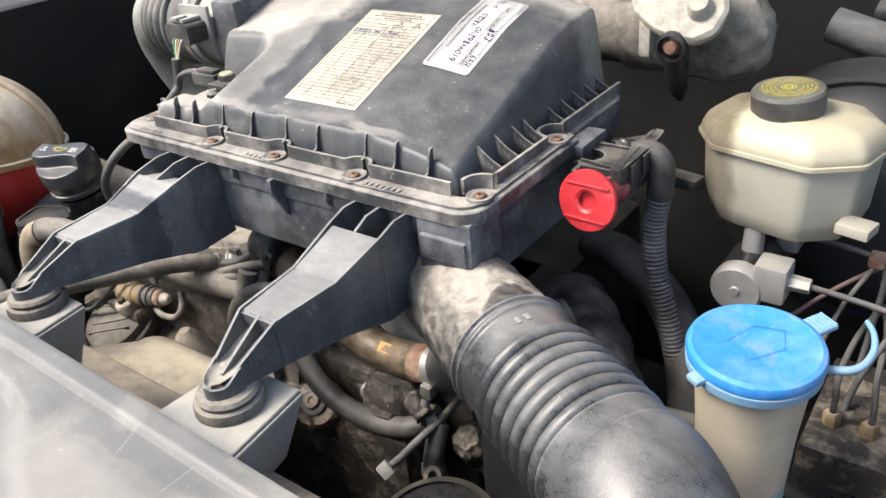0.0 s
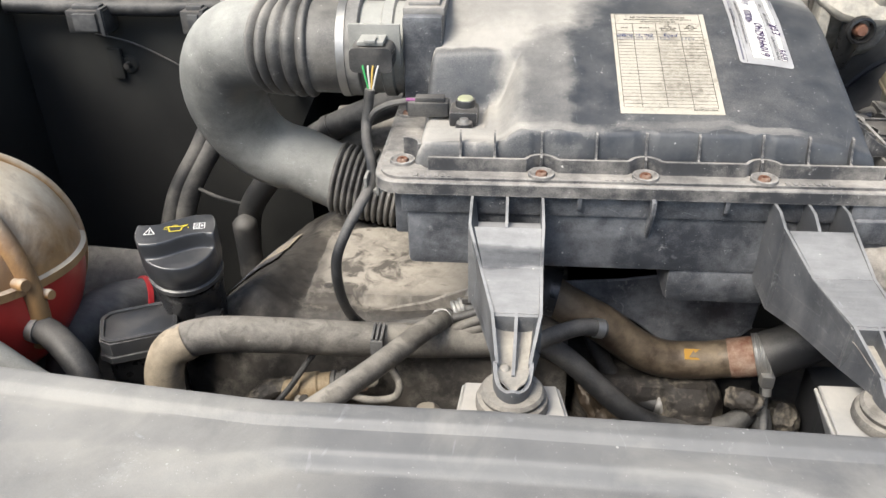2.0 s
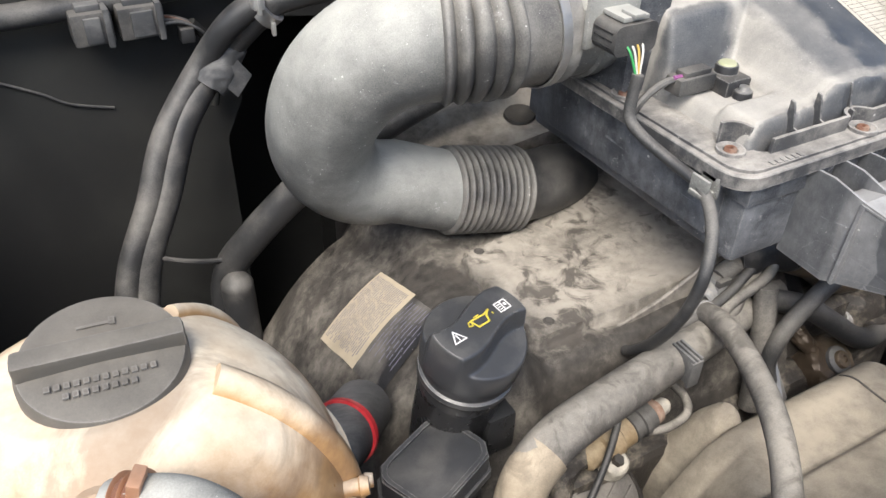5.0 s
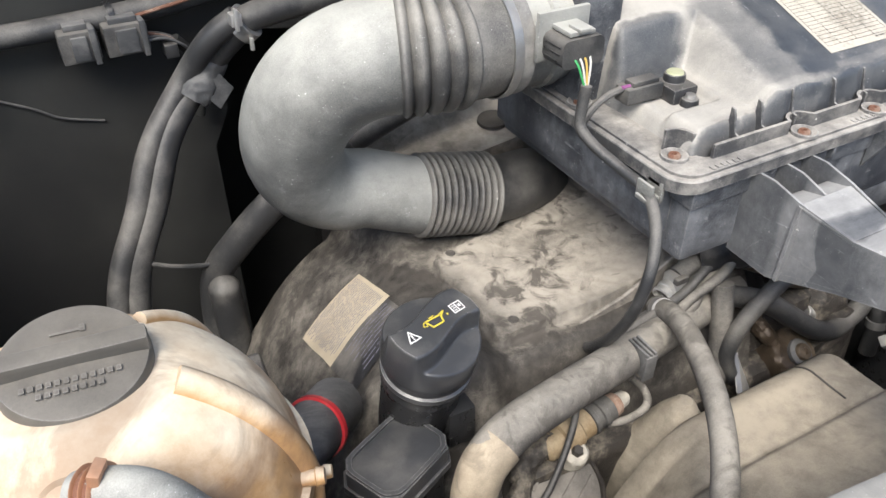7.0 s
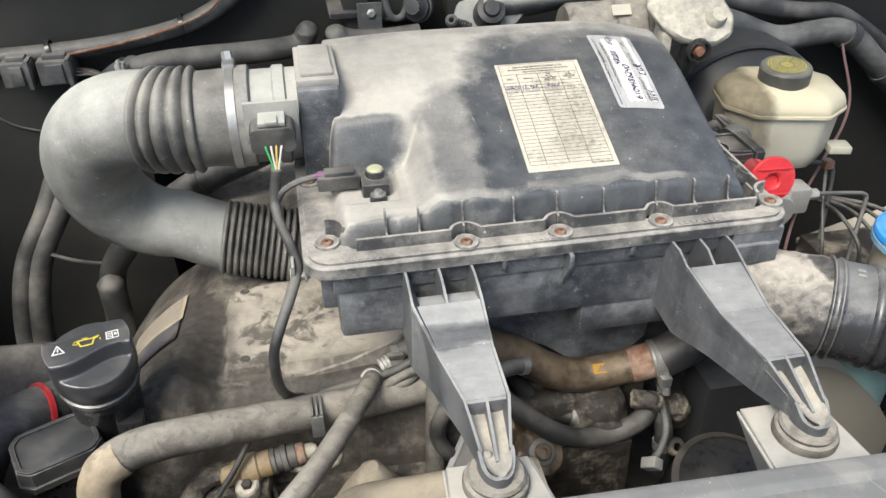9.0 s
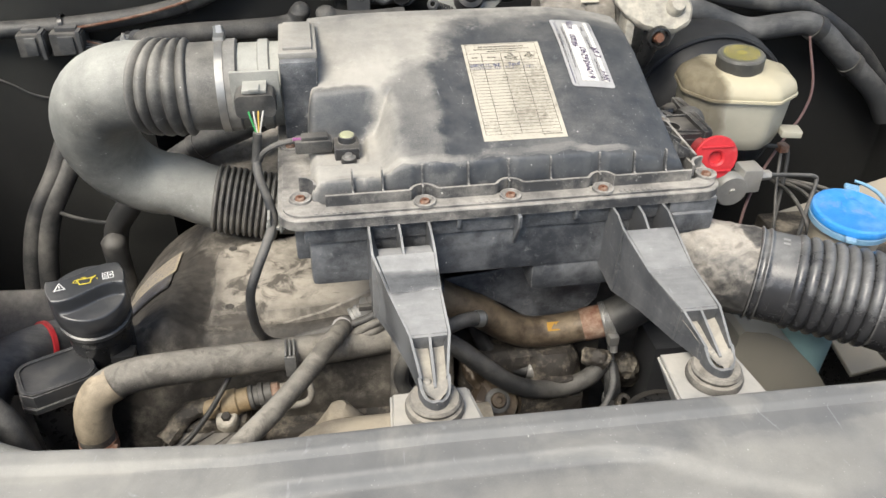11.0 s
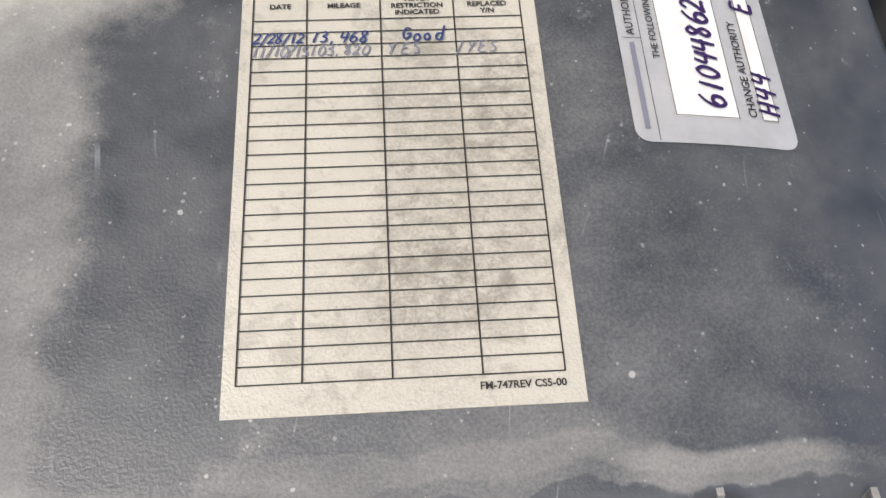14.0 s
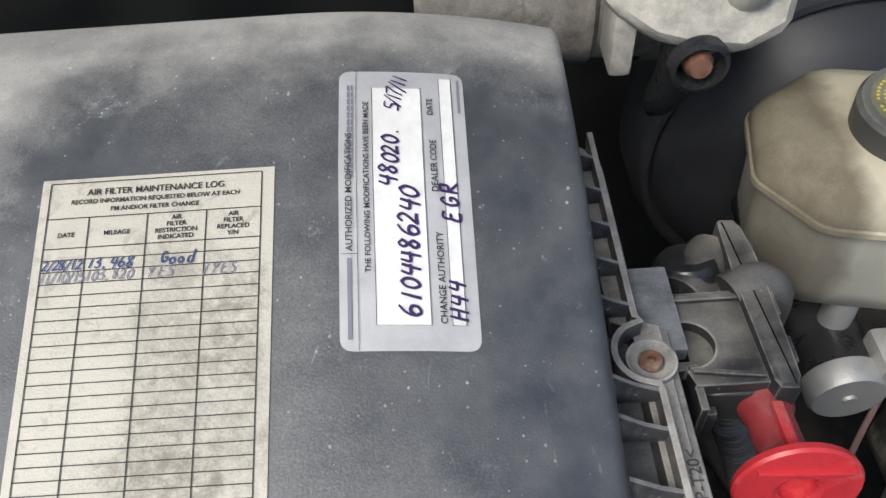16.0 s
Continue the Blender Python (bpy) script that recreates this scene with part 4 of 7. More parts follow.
def on_lid(bm, x, y, turn=0.0, lift=0.0006):
    """Lays a flat drawing on the lid with its origin at (x, y)."""
    c, s = math.cos(radians(turn)), math.sin(radians(turn))
    for v in bm.verts:
        px, py = x + c * v.co.x - s * v.co.y, y + (s * v.co.x + c * v.co.y) * 0.943
        v.co = V(px, py, lid_z(px, py) + lift + v.co.z)
    return bm


def strip(x0, x1, y0, y1, n=2):
    long_y = (y1 - y0) > (x1 - x0)
    return grid(span(x0, x1, 2 if long_y else n), span(y0, y1, n if long_y else 2), lambda x, y: 0.0)


# the log sheet: 90 mm wide, 149 mm high on the slope
log = part("maintenance_label", on_lid(grid(span(0, 0.09, 12), span(0, 0.149, 30), lambda x, y: 0.0, 0.0003), -0.0205, 0.043), PAPER, housing, "soiled cream paper log sheet with a ruled table")
LX, LY = -0.0205, 0.043


def log_text(body, x, y, size, align="CENTER", bold=0.00006, mat=INK, shear=0.0):
    tagged(part("printed_text", on_lid(moved(letters(body, size, bold, shear, align), pose(x, y, 0)), LX, LY, 0, 0.0011), mat, log), kind="stuff")


IX0, IX1, IY0, IY1 = 0.0035, 0.0852, 0.0078, 0.1469
rows_y = [IY0 + 0.00467 * i for i in range(25)]
head_y = 0.1321
lines = []
for x, top in ((IX0, IY1), (0.0197, head_y), (0.0420, head_y), (0.0645, head_y), (IX1, IY1)):
    lines.append(on_lid(strip(x - 0.00022, x + 0.00022, IY0, top, 40), LX, LY, 0, 0.0010))
for y in rows_y + [head_y, IY1]:
    lines.append(on_lid(strip(IX0, IX1, y - 0.0002, y + 0.0002, 14), LX, LY, 0, 0.00105))
tagged(part("ruled_grid", merge(*lines), INK, log), kind="stuff")
log_text("AIR FILTER MAINTENANCE LOG", 0.0445, 0.1413, 0.0037)
log_text("RECORD INFORMATION REQUESTED BELOW AT EACH", 0.0445, 0.1378, 0.0026)
log_text("PM AND/OR FILTER CHANGE", 0.0445, 0.1343, 0.0026)
hy = rows_y[-1]
log_text("DATE", 0.0116, hy + 0.0045, 0.0026)
log_text("MILEAGE", 0.0309, hy + 0.0045, 0.0026)
for i, w in enumerate(("AIR", "FILTER", "RESTRICTION", "INDICATED")):
    log_text(w, 0.0533, hy + 0.0092 - 0.0026 * i, 0.0026)
for i, w in enumerate(("AIR", "FILTER", "REPLACED", "Y/N")):
    log_text(w, 0.0749, hy + 0.0092 - 0.0026 * i, 0.0026)
log_text("FM-747REV CS5-00", IX1, 0.0040, 0.0027, "RIGHT")
on_log = lambda bm: on_lid(bm, LX, LY, 0, 0.0012)
handwrite("2/28/12", IX0 + 0.0002, rows_y[-3] + 0.0006, 0.0038, 0.00215, 0.0005, BLUEINK, log, on_log)
handwrite("13,468", 0.0207, rows_y[-3] + 0.0006, 0.0042, 0.0029, 0.00055, BLUEINK, log, on_log)
handwrite("good", 0.0480, rows_y[-3] + 0.0006, 0.0046, 0.0033, 0.0006, BLUEINK, log, on_log)
handwrite("11/10/15", IX0 - 0.0002, rows_y[-4] + 0.0004, 0.0040, 0.0021, 0.00045, FADED, log, on_log)
handwrite("103,820", 0.0203, rows_y[-4] + 0.0006, 0.0038, 0.0026, 0.00045, FADED, log, on_log)
handwrite("YES", 0.0440, rows_y[-4] + 0.0004, 0.0040, 0.0036, 0.00045, FADED, log, on_log)
handwrite("/YES", 0.0640, rows_y[-4] + 0.0002, 0.0042, 0.0034, 0.00045, FADED, log, on_log)


def tag_shape():
    """A sheet with round corners, cut into strips."""
    bm = bmesh.new()
    rows = []
    for u in [0.0, 0.0004, 0.001, 0.002, 0.0035] + span(0.006, 0.116, 20) + [0.1185, 0.12, 0.121, 0.1216, 0.122]:
        e = min(u, 0.122 - u)
        cut = 0.0045 - math.sqrt(max(0.0, 0.0045 ** 2 - max(0.0, 0.0045 - e) ** 2))
        rows.append([bm.verts.new((u, v, 0.0)) for v in span(cut, 0.0505 - cut, 10)])
    for a, b in zip(rows, rows[1:]):
        for i in range(9):
            bm.faces.new((a[i], a[i + 1], b[i + 1], b[i]))
    return bm


# the silver label, written along the slope; u runs up the lid, v to its left edge
AX, AY = 0.1445, 0.1132
tag_sheet = part("modification_label", on_lid(tag_shape(), AX, AY, 90), SILVER, housing, "silver foil label with handwritten numbers")


def tag_bar(u0, u1, v0, v1, mat, name, lift=0.001):
    part(name, on_lid(strip(u0, u1, v0, v1, 24), AX, AY, 90, lift), mat, tag_sheet)


def tag_text(body, u, v, size, mat=INK, bold=0.00004, shear=0.0, turn=0.0):
    tagged(part("printed_text", on_lid(moved(letters(body, size, bold, shear), pose(u, v, 0, 0, 0, turn)), AX, AY, 90, 0.0015), mat, tag_sheet), kind="stuff")


tag_bar(0.009, 0.112, 0.0175, 0.0372, WHITE, "writing_field")
tag_bar(0.009, 0.118, 0.0050, 0.0100, WHITE, "writing_field", 0.0011)
frame_bars = [strip(0.009, 0.112, 0.0175, 0.0177, 24), strip(0.009, 0.112, 0.0371, 0.0373, 24), strip(0.009, 0.0092, 0.0175, 0.0373), strip(0.009, 0.118, 0.0050, 0.0052, 24), strip(0.009, 0.118, 0.0099, 0.0101, 24), strip(0.009, 0.0092, 0.005, 0.0101),
              strip(0.0, 0.122, 0.0435, 0.0437, 24), strip(0.0365, 0.0367, 0.0437, 0.0495)]
tagged(part("ruled_frame", on_lid(merge(*frame_bars), AX, AY, 90, 0.0013), INK, tag_sheet), kind="stuff")
tag_bar(0.004, 0.035, 0.0459, 0.0475, FADED, "maker_mark", 0.0012)
tag_text("AUTHORIZED MODIFICATIONS", 0.0375, 0.0455, 0.0036)
tag_text("THE FOLLOWING MODIFICATIONS HAVE BEEN MADE", 0.029, 0.0388, 0.0031)
tag_text("CHANGE AUTHORITY", 0.0095, 0.0118, 0.0036)
tag_text("DEALER CODE", 0.062, 0.0124, 0.0036)
tag_text("DATE", 0.098, 0.0130, 0.0034)
on_silver = lambda bm: on_lid(bm, AX, AY, 90, 0.0016)
handwrite("6104486240", 0.0118, 0.0212, 0.0072, 0.0052, 0.0011, PURPLE, tag_sheet, on_silver, -1.0)
handwrite("48020.", 0.0640, 0.0282, 0.0064, 0.0047, 0.0010, PURPLE, tag_sheet, on_silver, -3.0)
handwrite("5/17/11", 0.0990, 0.0270, 0.0066, 0.0025, 0.0007, PURPLE, tag_sheet, on_silver, -14.0)
handwrite("H44", 0.0106, 0.0046, 0.0062, 0.0056, 0.0010, PURPLE, tag_sheet, on_silver)
handwrite("EGR", 0.0495, 0.0048, 0.0066, 0.0058, 0.0011, PURPLE, tag_sheet, on_silver)
small = [strip(0.1, 0.1175, 0.0018, 0.0028)] + [strip(0.068 + 0.0035 * k, 0.071 + 0.0035 * k, v, v + 0.0008) for v in (0.0449, 0.0464) for k in range(13)]
tagged(part("fine_print", on_lid(merge(*small), AX, AY, 90, 0.0013), FADED, tag_sheet, "unreadable fine print"), kind="stuff")

# ---- temperature sensor on the lid's shelf ----
sensor = thing("air_temperature_sensor", (-0.16, 0.08, 1.02), "small black sensor screwed to the dusty lid shelf", "sensor")
part("sensor_body", merge(block(-0.1745, -0.1475, 0.070, 0.099, 1.012, 1.027, 0.003), lathe([(0.0, 0.012), (0.0088, 0.012), (0.0096, 0.01), (0.0096, 0.0)], (-0.160, 0.088, 1.022), seg=24), lathe([(0.0, 0.007), (0.0076, 0.007), (0.0085, 0.0)], (-0.160, 0.066, 1.012), seg=18)), BLACKDUSTY, sensor)
part("sensor_top", lathe([(0.0, 0.002), (0.0068, 0.0015), (0.0077, 0.0)], (-0.160, 0.088, 1.034), seg=24), OLIVE, sensor, "pale dusty round top")
part("screw", lathe([(0.0, 0.004), (0.004, 0.004), (0.0045, 0.001), (0.007, 0.0008), (0.007, 0.0)], (-0.160, 0.066, 1.019), seg=16), STEEL, sensor)
part("connector", merge(block(-0.215, -0.176, 0.082, 0.1, 1.017, 1.031, 0.002), block(-0.208, -0.18, 0.085, 0.097, 1.030, 1.035, 0.001)), DARKHOSE, sensor, "grey plug")

# ---- air flow meter and its loom ----
maf = thing("air_flow_meter", (-0.24, 0.185, 1.0), "black round air flow meter on the housing outlet", "sensor")
AXY, AXZ = 0.188, 1.052
part("port_block", block(-0.225, -0.185, AXY - 0.052, AXY + 0.052, 0.99, 1.098, 0.005), BOX, maf, "square outlet block")
part("port_cap", block(-0.225, -0.184, AXY - 0.042, AXY + 0.05, 1.096, 1.104, 0.002), LID, maf, "dusty stepped top plate")
part("port_step", block(-0.220, -0.189, AXY - 0.034, AXY + 0.044, 1.1035, 1.1075, 0.0015), LID, maf)
part("meter_tube", lathe([(0.0, 0), (0.047, 0.0), (0.047, 0.03), (0.05, 0.032), (0.05, 0.042), (0.047, 0.044), (0.047, 0.08)], (-0.205, AXY, AXZ), (-1, 0, 0), 40), RUBBER, maf)
part("socket", merge(block(-0.277, -0.226, AXY - 0.058, AXY - 0.053, 1.05, 1.092, 0.0015), block(-0.272, -0.231, AXY - 0.056, AXY - 0.03, 1.055, 1.078, 0.003)), RUBBER, maf, "dusty socket plate")
plug = part("plug", outline(rounded(-0.272, -0.231, 1.053, 1.077, 0.006), -0.03, 0.0, 0.003, Matrix.Translation((0, AXY - 0.056, 0)) @ Matrix(((1, 0, 0, 0), (0, 0, 1, 0), (0, 1, 0, 0), (0, 0, 0, 1)))), DARKHOSE, maf, "dusty black plug with clip")
part("clip", merge(block(-0.264, -0.239, AXY - 0.083, AXY - 0.05, 1.078, 1.082, 0.001), block(-0.257, -0.246, AXY - 0.086, AXY - 0.07, 1.081, 1.0845, 0.001)), RUBBER, plug)
for z in (1.058, 1.064, 1.070):
    part("seal_rib", block(-0.2728, -0.2302, AXY - 0.082, AXY - 0.06, z, z + 0.0016, 0.0005), BLACK, plug)
loom = thing("wiring_loom", (-0.24, 0.02, 0.98), "grey taped wiring loom clipped to the housing corner", "cable")
cx, cy, cz = -0.251, 0.102, 1.056
for i, mat in enumerate((GREENWIRE, WHITEWIRE, YELLOWWIRE, WHITEWIRE)):
    part("wire", tube([(cx - 0.009 + 0.0055 * i, cy + 0.004, cz + 0.006), (cx - 0.007 + 0.0042 * i, cy - 0.003, cz), (cx - 0.002 + 0.001 * i, cy - 0.008, cz - 0.018)], 0.001, 6, 4), mat, loom)
part("sleeve", tube([(-0.252, 0.093, 1.04), (-0.255, 0.092, 1.02), (-0.257, 0.088, 1.005), (-0.254, 0.07, 0.995), (-0.246, 0.045, 0.985), (-0.242, 0.018, 0.978), (-0.25, -0.006, 0.966), (-0.261, -0.022, 0.947), (-0.27, -0.028, 0.922), (-0.272, -0.02, 0.885), (-0.27, 0.0, 0.845), (-0.262, 0.03, 0.805), (-0.25, 0.05, 0.785)], 0.005, 10, 6), DARKHOSE, loom, "split grey sleeve")
part("branch", tube([(-0.254, 0.09, 1.008), (-0.247, 0.088, 1.02), (-0.232, 0.09, 1.027), (-0.214, 0.091, 1.03)], 0.0032, 8, 5), DARKHOSE, loom)
part("wire", tube([(-0.217, 0.089, 1.032), (-0.206, 0.09, 1.031)], 0.0018, 6, 3), PINKWIRE, loom)
part("clip", merge(block(-0.249, -0.231, 0.008, 0.022, 0.972, 0.976, 0.001), block(-0.247, -0.244, 0.006, 0.024, 0.97, 0.988, 0.001), block(-0.236, -0.233, 0.006, 0.024, 0.97, 0.988, 0.001)), RUBBER, loom, "cable clip")

# ---- intake hose with its return bend ----
hose = thing("intake_hose", (-0.4, 0.2, 0.85), "large dusty grey rubber intake hose with a return bend", "hose")
upper, lower = V(0, 0.2012, 1.0517), V(0, 0.2678, 0.8837)
mid, half = (upper + lower) / 2, (upper - lower).length / 2
w = (upper - lower).normalized()
bend = [V(-0.368, 0.1975, 1.052), V(-0.3765, 0.2005, 1.0517)]
bend += [V(-0.3796, 0, 0) + mid + w * half * math.cos(a) + V(-1, 0.223, 0) * half * 0.827 * math.sin(a) ** 0.9 for a in span(0, math.pi, 30)]
bend += [V(-0.362, 0.263, 0.878), V(-0.344, 0.257, 0.872), V(-0.322, 0.2505, 0.866)]
part("elbow", sweep(bend, lambda s: 0.050 - 0.0094 * smoothstep(0.2, 0.9, s), 36, False), RUBBER, hose, "smooth dusty return bend", 60)
part("upper_bellows", sweep(spline([V(-0.322, 0.188, 1.053), V(-0.334, 0.1883, 1.053), V(-0.347, 0.1902, 1.0528), V(-0.360, 0.194, 1.0525), V(-0.373, 0.199, 1.052)], 15), ribs(5, 0.0455, 0.0085, 0.5), 36, False), BELLOWS, hose, "ribbed section", 60)
part("sleeve", lathe([(0.048, 0), (0.051, 0.002), (0.051, 0.018), (0.049, 0.022), (0.048, 0.06), (0.047, 0.061), (0.038, 0.061)], (-0.270, 0.188, 1.053), (-1, 0, 0), 36), BELLOWS, hose)
clamp = part("clamp_band", lathe([(0.0505, 0), (0.052, 0.0), (0.052, 0.0085), (0.0505, 0.0085)], (-0.2845, 0.188, 1.053), (-1, 0, 0), 40), STEEL, hose, "bright steel clamp band")
part("clamp_screw", merge(block(-0.295, -0.283, 0.190, 0.216, 1.099, 1.108, 0.0015), lathe([(0, 0.009), (0.0055, 0.009), (0.0062, 0.0)], (-0.289, 0.208, 1.105), (-0.1, 0.5, 1), 6)), STEEL, clamp)
part("lower_bellows", sweep(straight((-0.331, 0.2525, 0.868), (-0.247, 0.246, 0.850), 155), ribs(11, 0.0385, 0.0068, 0.6), 36, False), BELLOWS, hose, "ribbed section", 60)
part("end_sleeve", tube([(-0.251, 0.246, 0.851), (-0.215, 0.250, 0.846), (-0.185, 0.262, 0.838), (-0.15, 0.28, 0.82)], 0.0372, 28, 5), DARKHOSE, hose)

# ---- inlet duct at the front of the housing ----
duct = thing("inlet_duct", (0.3, -0.05, 0.85), "scuffed black ribbed rubber inlet duct leaving the housing", "duct")


def along(x):
    return V(x, -0.067 - 0.581 * (x - 0.33), 0.896 - 0.018 * (x - 0.33))


part("neck", crust(sweep(straight(along(0.165), along(0.277), 24), lambda s: 0.0475 + 0.003 * s, 48), 0.0018, 95, 1), NECK, duct, "dust-caked neck", 60)
collar = part("collar", sweep(straight(along(0.274), along(0.308), 52), lambda s: 0.0505 + 0.003 * math.exp(-((s - 0.05) / 0.04) ** 2) + 0.0024 * math.exp(-((s - 0.27) / 0.05) ** 2), 48), SNORKEL, duct, "", 60)
axis = (along(1) - along(0)).normalized()
side = V(0, 0, 1).cross(axis).normalized()
rise = axis.cross(side)
for i in range(2):
    a = radians(82 + 9 * i)
    out = side * -math.cos(a) + rise * math.sin(a)
    m = Matrix((axis, axis.cross(out) * -1, out)).transposed().to_4x4()
    m.translation = along(0.296) + out * 0.0507
    part("moulded_mark", moved(block(-0.0035, 0.0035, -0.0016 - 0.0006 * (i % 2), 0.0016, -0.0005, 0.0006, 0), m), SNORKEL, collar)
part("bellows", sweep(straight(along(0.307), along(0.383), 113), ribs(7, 0.0478, 0.0056, 0.55), 48, False), SNORKEL, duct, "ribbed section", 60)
part("outer_elbow", sweep(spline([along(0.382), along(0.40), along(0.412), V(0.427, -0.128, 0.886), V(0.444, -0.148, 0.868), V(0.456, -0.166, 0.840), V(0.462, -0.18, 0.79), V(0.464, -0.185, 0.70)], 8), lambda s: 0.0515 + 0.005 * smoothstep(0, 0.25, s), 44), SNORKEL, duct, "smooth outer bend", 60)

# ---- supports under the arms ----
for x0, x1, y0, y1 in ((0.104, 0.190, -0.262, -0.166), (-0.150, -0.066, -0.252, -0.180)):
    seat = thing("support_bracket", ((x0 + x1) / 2, y0, 0.80), "pale dusty sheet-metal support under the rubber foot", "bracket", "supports under the arms")
    part("top_plate", slab([V(x0, y0, 0.919), V(x1, y0, 0.919), V(x1 - 0.012, y1, 0.917), V(x0 + 0.006, y1, 0.917)], 0.003, 0.001), MOUNT, seat)
    part("side_plate", slab([V(x0 + 0.006, y1, 0.915), V(x0, y0, 0.917), V(x0 + 0.020, y0, 0.85), V(x0 + 0.034, y1 - 0.012, 0.852)], 0.003, 0.001), MOUNT, seat)
    part("side_plate", slab([V(x1, y0, 0.917), V(x1 - 0.012, y1, 0.915), V(x1 - 0.034, y1 - 0.012, 0.852), V(x1 - 0.022, y0, 0.85)], 0.003, 0.001), MOUNT, seat)
    part("back_plate", slab([V(x0 + 0.008, y1, 0.915), V(x1 - 0.014, y1, 0.915), V(x1 - 0.034, y1 - 0.010, 0.852), V(x0 + 0.034, y1 - 0.010, 0.852)], 0.003, 0.001), MOUNT, seat)


def octa(sx, sy, c):
    return [(sx, -sy + c), (sx, sy - c), (sx - c, sy), (-sx + c, sy), (-sx, sy - c), (-sx, -sy + c), (-sx + c, -sy), (sx - c, -sy)]


def loft(layers):
    """A closed shell through rings of (outline, z)."""
    bm = bmesh.new()
    rings = [[bm.verts.new((x, y, z)) for x, y in pts] for pts, z in layers]
    for a, b in zip(rings, rings[1:]):
        for i in range(len(a)):
            j = (i + 1) % len(a)
            bm.faces.new((a[i], a[j], b[j], b[i]))
    bm.faces.new(rings[0][::-1])
    bm.faces.new(rings[-1])
    return bm


def softened(pts, rounds=2, cut=0.13):
    """Cuts the corners of a closed outline."""
    for _ in range(rounds):
        out = []
        for i, (x, y) in enumerate(pts):
            x2, y2 = pts[(i + 1) % len(pts)]
            out += [((1 - cut) * x + cut * x2, (1 - cut) * y + cut * y2), (cut * x + (1 - cut) * x2, cut * y + (1 - cut) * y2)]
        pts = out
    return pts


def soft_loft(layers):
    return loft([(softened(p, 2, 0.07), z) for p, z in layers])


# ---- oil filler ----
filler = thing("oil_filler", (-0.447, 0.022, 0.76), "satin black oil filler cap with printed symbols on its neck", "oil filler")
fa = V(0.055, -0.20, 1).normalized()
part("neck", merge(lathe([(0.033, 0.06), (0.0345, 0.055), (0.033, 0.05), (0.031, 0.0), (0.026, -0.06), (0.022, -0.12)], (-0.4425, 0.038, 0.805), fa, 32), block(-0.43, -0.405, 0.0, 0.02, 0.79, 0.83, 0.003)), BLACK, filler, "glossy black neck")
gx = (V(0.042, 0.010, 0) - fa * V(0.042, 0.010, 0).dot(fa)).normalized()
gy = fa.cross(gx)
GM = Matrix((gx, gy, fa)).transposed().to_4x4()
GM.translation = V(-0.4367, 0.0168, 0.909)


def cap_shape():
    """A round cap whose top carries a wide wavy grip with soft sides."""
    bm = bmesh.new()
    seg, R = 144, 0.0382

    def top(u, v):
        c = v - 0.0055 * math.sin(u / R * 2.7)
        lift = smoothstep(0.0185, 0.0135, abs(c))
        return 0.0165 * lift - 0.002 * (1 - lift) + (1 - lift) * 0.004 * math.cos(c / R * 1.5)

    rings = []
    for r in span(0.0, R - 0.0012, 52)[1:]:
        rings.append([bm.verts.new((r * math.cos(a), r * math.sin(a), top(r * math.cos(a), r * math.sin(a)))) for a in (2 * math.pi * k / seg for k in range(seg))])
    for r, dz in ((R, -0.0015),):
        rings.append([bm.verts.new((r * math.cos(a), r * math.sin(a), top(r * math.cos(a), r * math.sin(a)) + dz)) for a in (2 * math.pi * k / seg for k in range(seg))])
    for r, z in ((R, -0.018), (R - 0.001, -0.026), (0.0345, -0.030), (0.0345, -0.034), (0.0365, -0.035), (0.0365, -0.040), (0.034, -0.042)):
        rings.append([bm.verts.new((r * math.cos(a), r * math.sin(a), z)) for a in (2 * math.pi * k / seg for k in range(seg))])
    mid = bm.verts.new((0, 0, top(0, 0)))
    for k in range(seg):
        bm.faces.new((mid, rings[0][k], rings[0][(k + 1) % seg]))
    for a, b in zip(rings, rings[1:]):
        for k in range(seg):
            bm.faces.new((a[k], a[(k + 1) % seg], b[(k + 1) % seg], b[k]))
    return moved(bm, GM)


cap = part("cap", cap_shape(), CAPBLACK, filler, "wide cap with a raised wavy grip", 50)


def on_cap(bm, u, v, turn=0):
    return moved(bm, GM @ pose(u, v, 0.0173, 0, 0, turn))


def ring2d(pts, t):
    """A closed flat outline of width t."""
    bm = bmesh.new()
    n = len(pts)
    for i in range(n):
        a, b = Vector((*pts[i], 0)), Vector((*pts[(i + 1) % n], 0))
        d = (b - a).normalized() * t / 2
        s = V(-d.y, d.x, 0)
        bm.faces.new([bm.verts.new(q) for q in (a - d - s, b + d - s, b + d + s, a - d + s)])
    return bm


part("warning_symbol", on_cap(merge(ring2d([(-0.005, -0.004), (0.005, -0.004), (0, 0.005)], 0.001), strip(-0.0005, 0.0005, -0.0015, 0.002), strip(-0.0005, 0.0005, -0.003, -0.002)), -0.024, -0.002), WHITEINK, cap)
can = ring2d([(-0.007, 0.003), (-0.005, -0.004), (0.005, -0.004), (0.0065, 0.001), (0.011, 0.004), (0.005, 0.0025)], 0.0013)
part("oil_symbol", on_cap(merge(can, strip(-0.003, 0.002, 0.004, 0.0049), strip(-0.001, 0.0, 0.003, 0.0045), ring2d([(-0.011, 0.0), (-0.009, 0.003), (-0.007, 0.002), (-0.008, -0.001)], 0.0008), strip(0.0115, 0.0125, -0.001, 0.001)), 0.0, 0.0), YELLOW, cap)
